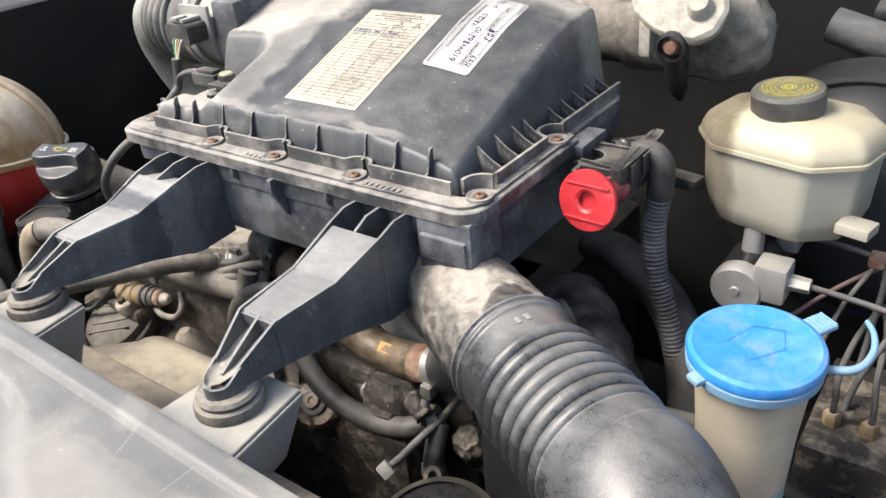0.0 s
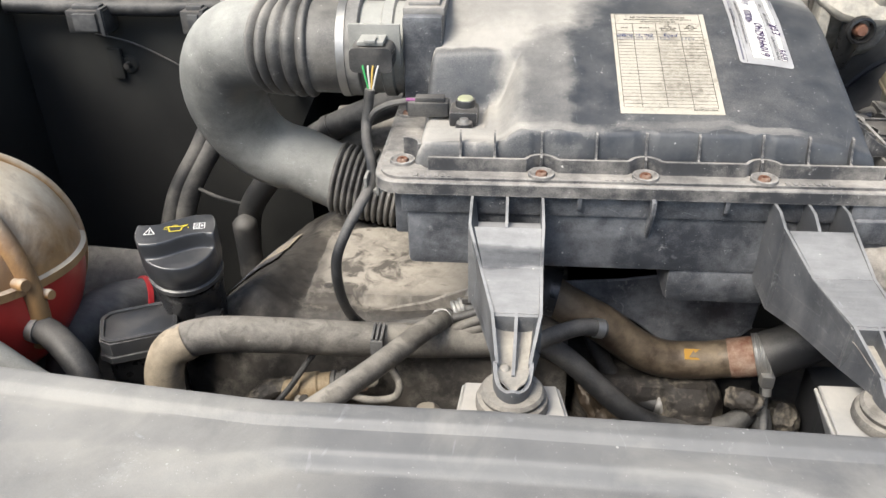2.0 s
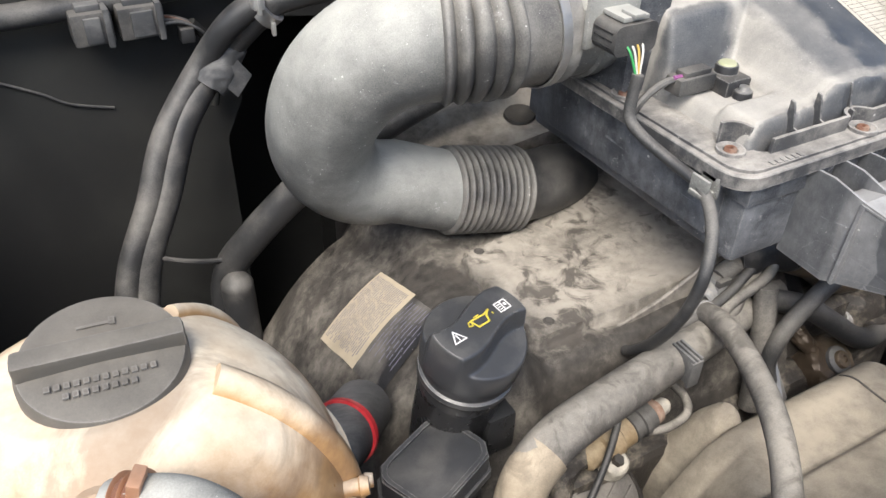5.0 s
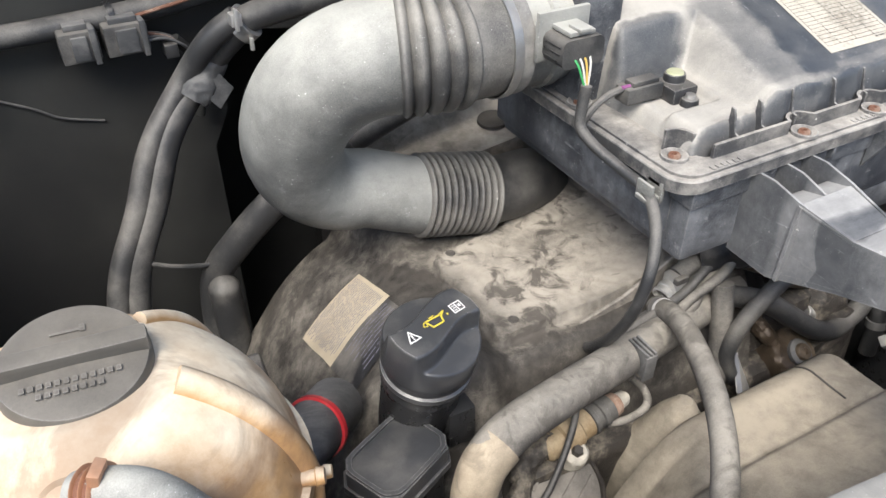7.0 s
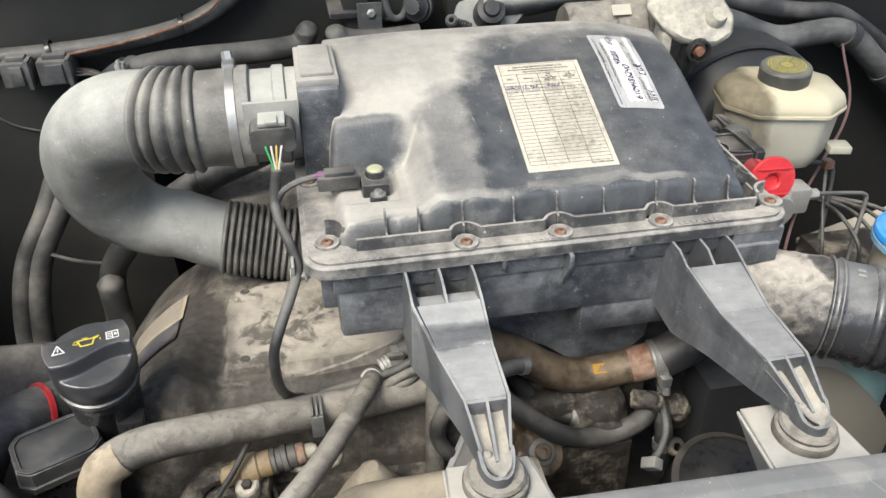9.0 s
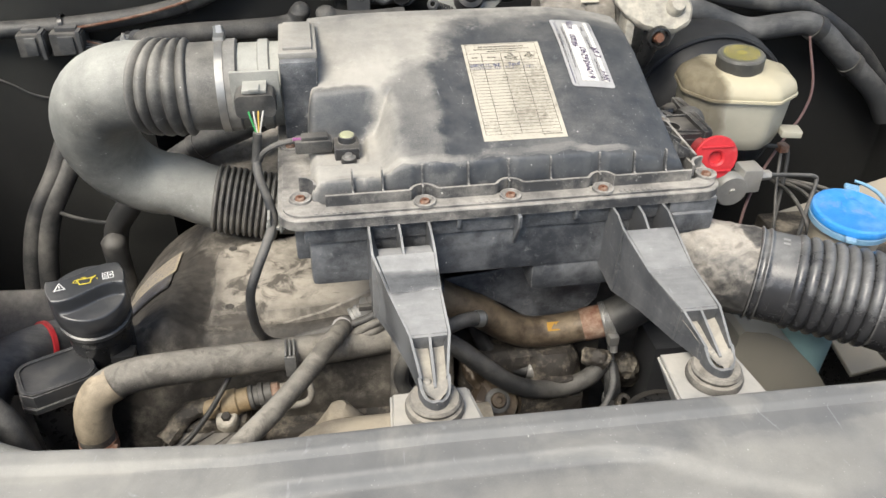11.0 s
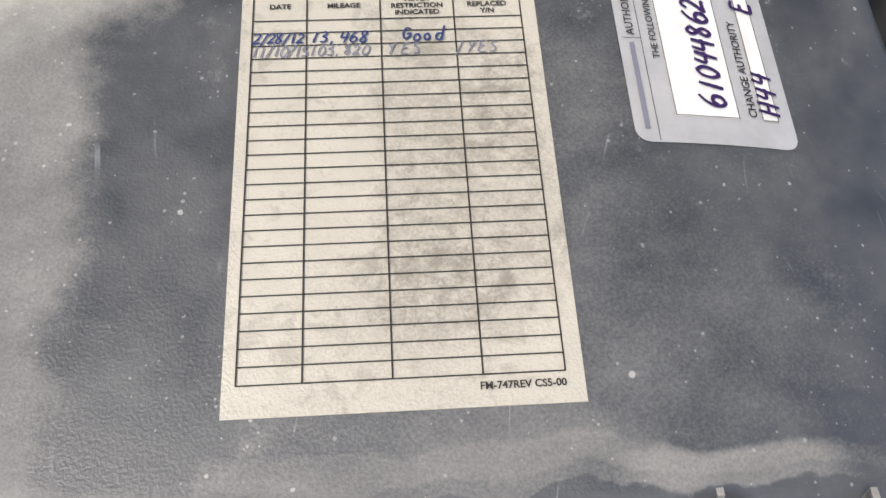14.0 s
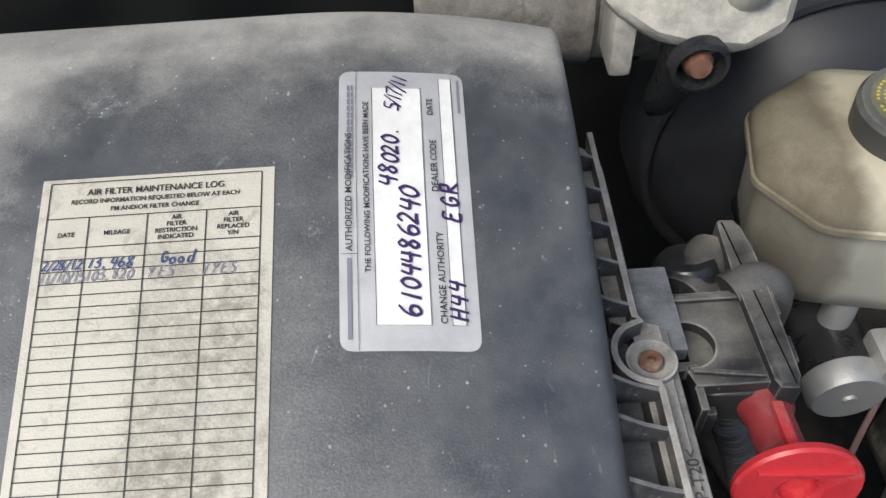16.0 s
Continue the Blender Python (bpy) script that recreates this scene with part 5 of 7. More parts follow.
part("book_symbol", on_cap(merge(ring2d([(-0.005, -0.004), (0.005, -0.004), (0.005, 0.004), (-0.005, 0.004)], 0.0009), strip(-0.0005, 0.0005, -0.004, 0.004), strip(-0.004, -0.001, 0.0015, 0.0023), strip(-0.004, -0.001, -0.0005, 0.0003), strip(-0.004, -0.001, -0.0025, -0.0017), strip(0.0015, 0.0037, -0.001, 0.0015)), 0.0225, 0.001), WHITEINK, cap)

# ---- expansion tank ----
tank = thing("coolant_tank", (-0.677, 0.003, 0.749), "round stained tan coolant expansion tank with black cap", "coolant tank")
TC, TR = V(-0.677, 0.003, 0.875), 0.126
prof = [(TR * math.sin(a), min(TR * math.cos(a), 0.1135)) for a in span(0.02, 1.50, 60)]
body = part("tank_body", lathe([(0, 0.1135)] + prof, TC, (0.0, 0.13, 1), 64), TANK, tank, "stained tan upper shell", 60)
prof = [(TR * math.sin(a) * 0.999, TR * math.cos(a)) for a in span(1.48, 3.1, 30)]
part("tank_bottom", lathe(prof + [(0, -TR)], TC, (0.0, 0.13, 1), 64), COOLANT, tank, "lower shell red with coolant", 60)
part("seam", lathe([(TR - 0.001, 0.006), (TR + 0.004, 0.004), (TR + 0.004, -0.004), (TR - 0.001, -0.006)], TC + V(0.0, 0.0012, 0.0095), (0.0, 0.13, 1), 64, wobble=lambda a, z: 0.998), TANK, tank)
# raised rib over the shell
rib = []
for a in span(radians(28), radians(115), 24):
    d = V(math.sin(a) * 0.93, -math.sin(a) * 0.37, math.cos(a)).normalized()
    rib.append(TC + d * (TR - 0.002))
part("shell_rib", sweep(rib, 0.0105, 12), TANK, body)
rib2 = [TC + V(math.sin(a) * 0.75, math.sin(a) * 0.66, math.cos(a)).normalized() * (TR + 0.001) for a in span(radians(30), radians(120), 20)]
part("shell_rib", sweep(rib2, 0.0055, 10), TANK, body)
ta = V(0.02, -0.16, 1).normalized()
tcap = part("tank_cap", lathe([(0.038, -0.018), (0.0405, -0.014), (0.0425, -0.002), (0.0425, 0.006), (0.0405, 0.0105), (0.037, 0.0115), (0.0, 0.0135)], (-0.670, 0.010, 0.9915), ta, 56), TANKCAP, tank, "wide dark grey screw cap")
TM = Matrix.Translation((-0.670, 0.010, 0.9915)) @ ta.to_track_quat("Z", "Y").to_matrix().to_4x4() @ pose(0, 0, 0, 0, 0, -12)
part("cap_grip", moved(block(-0.0415, 0.0415, -0.0065, 0.0065, 0.004, 0.0215, 0.0035), TM), TANKCAP, tcap, "bar grip across the cap")
marks = [moved(block(-0.028 + 0.0045 * i, -0.0252 + 0.0045 * i, -0.018, -0.0145, 0.0128, 0.0139, 0), TM) for i in range(12)] + [moved(block(-0.02 + 0.0045 * i, -0.0172 + 0.0045 * i, -0.0245, -0.021, 0.0128, 0.0139, 0), TM) for i in range(8)]
marks += [moved(block(-0.010, 0.009, 0.018, 0.0195, 0.0128, 0.0139, 0), TM), moved(block(0.006, 0.009, 0.017, 0.022, 0.0128, 0.0139, 0), TM)]
tagged(part("cap_mark", merge(*marks), TANKCAP, tcap, "raised unreadable moulding marks"), kind="stuff")
for q, r in ((V(0.108, -0.055, 0.025), 0.0055), (V(0.118, -0.038, 0.004), 0.0045)):
    part("nipple", lathe([(r, -0.01), (r, 0.010), (r * 1.2, 0.011), (r, 0.016), (0, 0.016)], TC + q, (1, -0.4, 0.1), 14), TANK, tank)
part("filler_stub", lathe([(0.017, -0.012), (0.016, 0.004), (0.012, 0.008), (0, 0.009)], (-0.690, -0.070, 0.974), (-0.1, -0.6, 0.9), 20), TANK, tank, "moulded boss at the hose stub")
overflow = thing("tank_hose", (-0.63, -0.17, 0.85), "grey rubber hose clamped to the coolant tank", "hose")
HP = [(-0.683, -0.077, 0.989), (-0.662, -0.091, 0.996), (-0.648, -0.101, 0.992), (-0.636, -0.105, 0.973), (-0.624, -0.108, 0.949), (-0.611, -0.109, 0.915), (-0.598, -0.110, 0.892), (-0.583, -0.110, 0.878), (-0.567, -0.110, 0.864), (-0.536, -0.112, 0.837), (-0.497, -0.115, 0.812), (-0.45, -0.12, 0.79), (-0.41, -0.13, 0.76)]
part("hose", tube(HP, 0.0125, 18, 6), RUBBER, overflow)
h0, h1 = V(*HP[0]), V(*HP[1])
clamp_o = part("clamp", sweep(straight(h0.lerp(h1, 0.22), h0.lerp(h1, 0.66), 13), 0.0131, 20), RUST, overflow, "rust-stained hose clamp")
for f in (0.25, 0.44, 0.62):
    part("clamp_wire", sweep(straight(h0.lerp(h1, f - 0.03), h0.lerp(h1, f + 0.03), 9), lambda s: 0.0128 + 0.0026 * math.sin(math.pi * s), 24), COPPER, clamp_o, "tarnished copper ring")
part("clamp_lug", moved(block(-0.003, 0.003, -0.006, 0.006, 0.012, 0.021, 0.001), Matrix.Translation(h0.lerp(h1, 0.44)) @ pose(0, 0, 0, 0, 12, -30)), COPPER, clamp_o)

# ---- power steering reservoir ----
ps = thing("steering_fluid_reservoir", (-0.483, -0.011, 0.70), "black square steering fluid reservoir with a flat lid", "reservoir")
PM = pose(-0.483, -0.011, 0.0, 0, 0, 24)
part("lid", outline(octa(0.0375, 0.0285, 0.010), 0.8135, 0.829, 0.0012, PM), CAPBLACK, ps, "flat black lid with pale worn edge")
rim_in, rim_out = softened(octa(0.033, 0.024, 0.008)), softened(octa(0.0365, 0.0275, 0.0095))
band = bmesh.new()
vr = [[band.verts.new(PM @ V(x, y, z)) for x, y in pts] for pts, z in ((rim_out, 0.828), (rim_out, 0.8312), (rim_in, 0.8312), (rim_in, 0.828))]
for p, q in zip(vr, vr[1:]):
    for i in range(len(p)):
        j = (i + 1) % len(p)
        band.faces.new((p[i], p[j], q[j], q[i]))
part("lid_rim", band, CAPBLACK, ps, "raised border", 30)
part("lid_lip", outline(octa(0.0395, 0.0305, 0.0105), 0.807, 0.8135, 0.0008, PM), CAPBLACK, ps)
part("body", outline(rounded(-0.034, 0.034, -0.024, 0.024, 0.009), 0.70, 0.8075, 0.001, PM), BLACK, ps)

# ---- coolant hoses ----
rad = thing("radiator_hose", (-0.3, 0.0, 0.75), "dusty upper radiator hose bending down at its end", "hose")
part("hose", tube([(-0.06, 0.045, 0.785), (-0.13, 0.03, 0.793), (-0.20, 0.012, 0.803), (-0.27, -0.006, 0.816), (-0.34, -0.026, 0.832), (-0.398, -0.043, 0.842), (-0.431, -0.054, 0.832), (-0.443, -0.060, 0.80), (-0.443, -0.063, 0.75), (-0.440, -0.065, 0.69)], 0.0178, 20, 7), HOSE, rad)
# Outer layer over the bend; its paler colour holds dust plus painted sunlight.
part("hose_end", tube([(-0.414, -0.0495, 0.8405), (-0.431, -0.0545, 0.832), (-0.440, -0.058, 0.815), (-0.443, -0.0605, 0.797), (-0.4435, -0.0612, 0.784)], 0.0184, 20, 7, False), TANHOSE, rad, "dusty end section with sunlight painted into its tan colour")
part("clamp", merge(sweep(straight((-0.4435, -0.062, 0.774), (-0.4435, -0.063, 0.761), 9), 0.0195, 18), block(-0.432, -0.422, -0.083, -0.07, 0.759, 0.774, 0.002)), RUST, rad, "rusty clamp at the lower end")
part("clip", merge(*[block(-0.2455 + 0.0045 * k, -0.2430 + 0.0045 * k, -0.024, 0.002, 0.803 + 0.001 * k, 0.831, 0.0008) for k in range(3)], block(-0.2460, -0.2335, -0.025, -0.021, 0.80, 0.828, 0.001)), LAGGED, rad, "small ribbed clip on the hose")
vent = thing("vent_hose", (-0.22, -0.06, 0.82), "narrow dusty grey hose crossing the radiator hose", "hose")
part("hose", tube([(-0.176, 0.04, 0.812), (-0.184, 0.012, 0.826), (-0.198, -0.02, 0.836), (-0.222, -0.066, 0.842), (-0.25, -0.11, 0.845), (-0.285, -0.152, 0.843), (-0.33, -0.195, 0.83), (-0.37, -0.225, 0.80)], 0.0105, 16, 6), HOSE, vent)
part("clip", sweep(straight((-0.178, 0.034, 0.815), (-0.181, 0.026, 0.82), 5), 0.0118, 16), STEEL, vent, "thin wire clip")

# ---- engine covers ----
cov = thing("engine_cover", (-0.25, 0.2, 0.74), "dirt-caked sheet-metal engine cover with screw holes", "engine cover")


def cover_z(x, y):
    """The casting: a raised level field, a side that curves down beside it, and a stepped, rounded front."""
    level = 0.8035 + 0.06 * max(0, x + 0.22)
    edge = -0.334 + 0.006 * noise.noise(V(y * 40, 1.0, 0)) + 5.5 * min(0.018, max(0.0, y - 0.209)) + 1.85 * max(0.0, y - 0.227)
    field = smoothstep(edge - 0.002, edge + 0.003, x) * smoothstep(0.0715, 0.0745, y + 0.002 * noise.noise(V(x * 60, 2.0, 0)))
    d = max(0.0, -0.335 - x)
    z = level + (0.0115 + 0.06 * max(0, x + 0.19)) * field - 4.6 * d * d - 0.29 * (y - 0.2) * smoothstep(0.0, 0.05, d) - 1.2 * max(0.0, y - 0.40)
    t = max(0.0, 0.056 - y)
    z -= 0.25 * t + 42 * t * t
    return z + 0.0022 * noise.noise(V(x * 26, y * 26, 0)) + 0.0009 * noise.noise(V(x * 110, y * 110, 5))


part("cast_cover", grid(span(-0.56, -0.05, 250), span(-0.012, 0.46, 220), cover_z, 0.03), COVER, cov, "grimy casting with a dirt-caked raised field and dark oil blotches", 60)
for x, y in ((-0.3127, 0.2075), (-0.3112, 0.088)):
    part("screw_hole", lathe([(0.0045, 0.0), (0.0055, 0.0008), (0.0042, 0.0014), (0.0034, 0.0008), (0, 0.0006)], (x, y, cover_z(x, y)), seg=16), DEEP, cov)
rear = thing("rear_cover", (-0.2, 0.36, 0.85), "dusty sheet-metal cover behind the hose bend", "engine cover")
part("cover", grid(span(-0.37, -0.1, 30), span(0.305, 0.47, 20), lambda x, y: 0.845 + 0.12 * (x + 0.37) + 0.12 * (y - 0.3) + 0.012 * smoothstep(0.36, 0.38, y), 0.02), REARDUST, rear)
part("opening", lathe([(0, 0.002), (0.014, 0.002), (0.018, 0.0035), (0.019, 0.0)], (-0.178, 0.345, 0.875), (-0.1, -0.1, 1), 20), DEEP, rear, "dark round opening")
tagp = thing("emission_label", (-0.42, 0.25, 0.75), "soiled paper sticker on the engine cover behind the oil cap", "label")
tl = [(-0.391, 0.275), (-0.3885, 0.200), (-0.463, 0.191), (-0.465, 0.273)]


def on_tag(u0, u1, v0, v1, lift, nu=1, nv=3):
    """A strip on the sloping sticker, by fractions of its width and height."""
    b = bmesh.new()
    rows = []
    for u in span(u0, u1, nu + 1):
        row = []
        for v in span(v0, v1, nv + 1):
            px = (tl[0][0] * (1 - u) + tl[1][0] * u) * (1 - v) + (tl[3][0] * (1 - u) + tl[2][0] * u) * v
            py = (tl[0][1] * (1 - u) + tl[1][1] * u) * (1 - v) + (tl[3][1] * (1 - u) + tl[2][1] * u) * v
            row.append(b.verts.new((px, py, cover_z(px, py) + 0.003 + lift)))
        rows.append(row)
    for p, q in zip(rows, rows[1:]):
        for k in range(nv):
            b.faces.new((p[k], p[k + 1], q[k + 1], q[k]))
    return b


sticker = part("sticker", on_tag(0, 1, 0, 1, 0, 16, 16), TANPAPER, tagp)


rnd = random.Random(4)
small = []
for k in range(20):
    u = 0.06 + 0.044 * k
    v = 0.06
    while v < 0.9:
        w = rnd.uniform(0.05, 0.22)
        small.append(on_tag(u, u + 0.013, v, min(0.94, v + w), 0.0008))
        v += w + 0.025
tagged(part("small_print", merge(*small), FADED, sticker, "rows of unreadable small print"), kind="stuff")
part("dark_field", on_tag(1.0, 1.75, 0.04, 1.0, 0.0, 12, 16), BLACKDUSTY, sticker, "black lower field")
small = []
for k in range(9):
    v = 0.10
    while v < 0.8:
        w = rnd.uniform(0.04, 0.2)
        small.append(on_tag(1.08 + 0.07 * k, 1.095 + 0.07 * k, v, min(0.72, v + w), 0.0008))
        v += w + 0.025
tagged(part("pale_print", merge(*small), FADED, sticker, "rows of unreadable pale print"), kind="stuff")

shield = thing("heat_shield", (0.0, 0.05, 0.82), "dusty grey heat shield sheet with a wavy lower edge", "shield")
edge_low = [(0.14, 0.80), (0.113, 0.775), (0.08, 0.769), (0.056, 0.776), (0.02, 0.803), (-0.01, 0.815), (-0.06, 0.80), (-0.12, 0.79), (-0.19, 0.785), (-0.25, 0.795)]
edge_top = [(-0.25, 0.803), (-0.2, 0.815), (-0.16, 0.832), (-0.138, 0.843), (-0.06, 0.847), (0.0, 0.852), (0.06, 0.862), (0.15, 0.872)]
flat_y = lambda z: 0.066 + 0.05 * (z - 0.80)
split = [p for p in edge_top + edge_low if p[0] <= -0.05]
part("sheet", slab([V(x, flat_y(z), z) for x, z in split], 0.004, 0.0012), REARDUST, shield, "dust-coated sheet along the casting")
part("flap", slab([V(x, flat_y(z) - 0.002, z) for x, z in [p for p in edge_top if p[0] >= -0.06] + [p for p in edge_low if p[0] >= -0.06]], 0.004, 0.0012), BOX, shield, "black flap with a wavy lower edge")
part("hem", tube([(x, 0.063 + 0.05 * (z - 0.80), z) for x, z in edge_low], 0.0026, 10), BOX, shield, "rolled lower hem")

engine = thing("engine_block", (-0.05, 0.15, 0.5), "grimy dark engine block deep in the bay", "engine")
part("block", merge(block(-0.36, 0.16, 0.06, 0.5, 0.45, 0.765, 0.02), block(-0.1, 0.14, 0.09, 0.3, 0.7, 0.765, 0.02)), DEEP, engine)
part("front_casting", crust(merge(block(-0.36, 0.12, -0.01, 0.07, 0.45, 0.70, 0.02), block(-0.04, 0.11, 0.02, 0.075, 0.68, 0.748, 0.015)), 0.004, 45, 3), ENGINE, engine, "dusty front casting")

# ---- front of the engine ----
egr = thing("exhaust_return_pipe", (0.03, 0.02, 0.79), "heat-browned metal pipe with an orange tag", "pipe")
part("pipe", tube([(-0.095, 0.05, 0.852), (-0.075, 0.045, 0.846), (-0.050, 0.04, 0.832), (-0.016, 0.04, 0.812), (0.020, 0.04, 0.784), (0.050, 0.04, 0.771), (0.086, 0.039, 0.771), (0.118, 0.036, 0.778), (0.143, 0.032, 0.786)], 0.0198, 24, 7), RUSTPIPE, egr)
part("rust_band", sweep(straight((0.116, 0.0363, 0.7775), (0.139, 0.0325, 0.7848), 6), 0.0208, 24), RUST, egr, "rusty end")
part("clamp", sweep(straight((0.139, 0.0325, 0.7848), (0.152, 0.0305, 0.789), 29), lambda s: 0.0228 + 0.0008 * abs(math.sin(20 * s)), 28), STEEL, egr, "steel worm clamp")
part("clamp_screw", merge(block(0.140, 0.153, 0.002, 0.013, 0.768, 0.782, 0.002), lathe([(0, 0.008), (0.0045, 0.008), (0.005, 0.0)], (0.147, 0.003, 0.768), (0, -0.5, -1), 10)), STEEL, egr)
part("rubber_end", tube([(0.15, 0.031, 0.7885), (0.18, 0.031, 0.805), (0.22, 0.045, 0.83), (0.26, 0.09, 0.845)], 0.0238, 22, 5), DARKHOSE, egr)


def on_pipe(x, a, lift=0.0204):
    c = V(x, 0.0395, 0.7705)
    return c + V(0, -math.cos(radians(a)), math.sin(radians(a))) * lift


part("warning_tag", slab([on_pipe(0.068, 40), on_pipe(0.086, 40), on_pipe(0.086, 72), on_pipe(0.068, 72)], 0.0006, 0), ORANGE, egr, "small orange warning tag")
part("tag_mark", slab([on_pipe(0.072, 46, 0.0209), on_pipe(0.082, 46, 0.0209), on_pipe(0.077, 66, 0.0211)], 0.0003, 0), RUSTPIPE, egr, "dark triangle on the tag")
for pts, r, name, mat, lab in (([(-0.10, 0.035, 0.80), (-0.055, 0.012, 0.79), (-0.018, -0.004, 0.764), (0.012, -0.012, 0.741), (0.044, -0.012, 0.724), (0.085, -0.003, 0.711), (0.122, 0.003, 0.719), (0.148, 0.02, 0.732)], 0.0115, "braided_hose", DARKHOSE, "dark braided rubber hose looping under the pipe"),
                               ([(-0.03, 0.06, 0.80), (-0.016, 0.052, 0.77), (0.0, 0.044, 0.742), (0.025, 0.03, 0.726), (0.058, 0.02, 0.722)], 0.0095, "heater_hose", DARKHOSE, "short dark hose with a clamp")):
    h = thing(name, pts[2], lab, "hose")
    part("hose", tube(pts, r, 16, 7), mat, h)
    e0, e1 = V(*pts[-1]), V(*pts[-2])
    part("clamp", sweep(straight(e0, e0.lerp(e1, 0.35), 15), lambda s, r=r: r + 0.0018 + 0.0006 * abs(math.sin(25 * s)), 16), STEEL, h, "steel worm clamp")
line = thing("steel_line", (0.13, -0.04, 0.68), "thin bent steel fuel line with a bright hex fitting", "pipe")
part("line", tube([(0.160, 0.062, 0.765), (0.158, 0.040, 0.745), (0.152, 0.012, 0.734), (0.1445, -0.0195, 0.726), (0.134, -0.034, 0.712), (0.1245, -0.040, 0.703)], 0.0042, 12, 6), LAGGED, line)
part("fitting", moved(block(-0.0075, 0.0075, -0.0065, 0.0065, -0.010, 0.010, 0.0018), Matrix.Translation((0.1215, -0.043, 0.699)) @ pose(0, 0, 0, 35, 40, 0)), ALU, line, "pale square connector")
pump = thing("water_outlet", (0.05, 0.02, 0.74), "grimy cast water outlet with lugs", "casting")
part("casting", crust(merge(loft([(softened([(0.035, 0.03), (0.05, 0.0), (0.10, -0.002), (0.125, 0.025), (0.115, 0.065), (0.04, 0.07)], 1, 0.12), 0.69), (softened([(0.042, 0.03), (0.055, 0.006), (0.095, 0.004), (0.115, 0.028), (0.108, 0.06), (0.045, 0.064)], 1, 0.12), 0.735), (softened([(0.052, 0.034), (0.062, 0.016), (0.09, 0.014), (0.104, 0.032), (0.098, 0.052), (0.055, 0.056)], 1, 0.12), 0.752)]),
                              tube([(0.118, 0.018, 0.742), (0.13, 0.008, 0.748), (0.142, 0.004, 0.742)], 0.011, 12), block(0.06, 0.10, -0.006, 0.012, 0.712, 0.726, 0.003)), 0.0032, 85, 2), ENGINE, pump)
part("plug", block(0.072, 0.092, 0.004, 0.02, 0.722, 0.735, 0.002), CAST, pump, "small pale plug")
c, r = V(0.0, -0.0165, 0.715), 0.021
idler = thing("tensioner_bracket", c, "rust-stained tensioner bracket with a large washered bolt", "bracket")
aim = (0.1, -0.62, 0.77)
part("bracket", crust(merge(lathe([(0, -0.004), (0.026, -0.004), (0.030, -0.010), (0.028, -0.035)], c, aim, 20), block(-0.028, 0.034, -0.012, 0.03, 0.665, 0.703, 0.008), tube([(0.0, 0.0, 0.70), (-0.022, 0.012, 0.726), (-0.03, 0.03, 0.74)], 0.010, 12)), 0.0022, 90, 2), RUSTPIPE, idler)
part("washer", lathe([(0.0, 0.002), (0.0135, 0.002), (0.0155, 0.0005), (0.0155, -0.004)], c, aim, 28), LAGGED, idler, "dull dusty washer")
part("bolt", lathe([(0.0, 0.0045), (0.0035, 0.0045), (0.0042, 0.0065), (0.0085, 0.0062), (0.0098, 0.0045), (0.0098, 0.001)], c, aim, 18), RUSTPIPE, idler, "dished bolt head")
disc = thing("fan_clutch", (0.2, -0.06, 0.66), "round black drum low in the bay", "drum")
part("drum", lathe([(0, 0.03), (0.05, 0.03), (0.062, 0.026), (0.066, 0.015), (0.066, -0.12)], (0.205, -0.070, 0.655), (0, -0.3, 1), 40), BLACK, disc)
boot = thing("rubber_boot", (-0.09, 0.05, 0.85), "black rubber boot on the end of the browned pipe", "hose")
part("boot", tube([(-0.115, 0.06, 0.846), (-0.1, 0.052, 0.85), (-0.085, 0.046, 0.852), (-0.066, 0.043, 0.849)], lambda s: 0.0235 + 0.003 * math.sin(9 * s), 22, 8), BLACKDUSTY, boot)
part("boot_ring", sweep(straight((-0.072, 0.0435, 0.850), (-0.064, 0.0425, 0.8485), 5), 0.0265, 22), BLACK, boot)
loop = thing("looped_hose", (-0.1, -0.01, 0.78), "dark rubber hose looping down between the arms", "hose")
part("hose", tube([(-0.02, 0.0, 0.836), (-0.046, -0.008, 0.842), (-0.08, -0.01, 0.826), (-0.108, -0.01, 0.797), (-0.118, -0.01, 0.763), (-0.104, -0.01, 0.728), (-0.08, 0.0, 0.7)], 0.0085, 16, 7), DARKHOSE, loop)
part("clip", sweep(straight((-0.0225, -0.001, 0.8365), (-0.03, -0.003, 0.839), 5), 0.0098, 16), STEEL, loop)
gear = thing("crusted_lug", (0.178, 0.028, 0.69), "pale crusted casting lug beside the steel line", "casting")
part("lug", crust(merge(lathe([(0, 0.018), (0.012, 0.016), (0.019, 0.006), (0.02, -0.03)], (0.178, 0.028, 0.706), (0.1, -0.5, 0.8), 20), block(0.160, 0.205, 0.03, 0.06, 0.66, 0.705, 0.008)), 0.003, 110, 2), ENGINE, gear)
part("eye", crust(lathe([(0.005, 0.005), (0.0095, 0.005), (0.011, 0.002), (0.011, -0.012)], (0.163, -0.018, 0.69), (0.1, -0.7, 0.7), 18), 0.0006, 200, 1), ENGINE, gear)
lowh = thing("small_hose", (0.16, -0.055, 0.70), "small dark hose held by a steel clamp", "hose")
part("hose", tube([(0.150, 0.015, 0.728), (0.152, 0.004, 0.715), (0.153, -0.004, 0.70), (0.153, -0.008, 0.68), (0.153, -0.01, 0.64)], 0.0105, 14), DARKHOSE, lowh)
part("clamp", sweep(straight((0.153, -0.006, 0.690), (0.153, -0.008, 0.680), 7), 0.0122, 16), STEEL, lowh, "steel clamp")
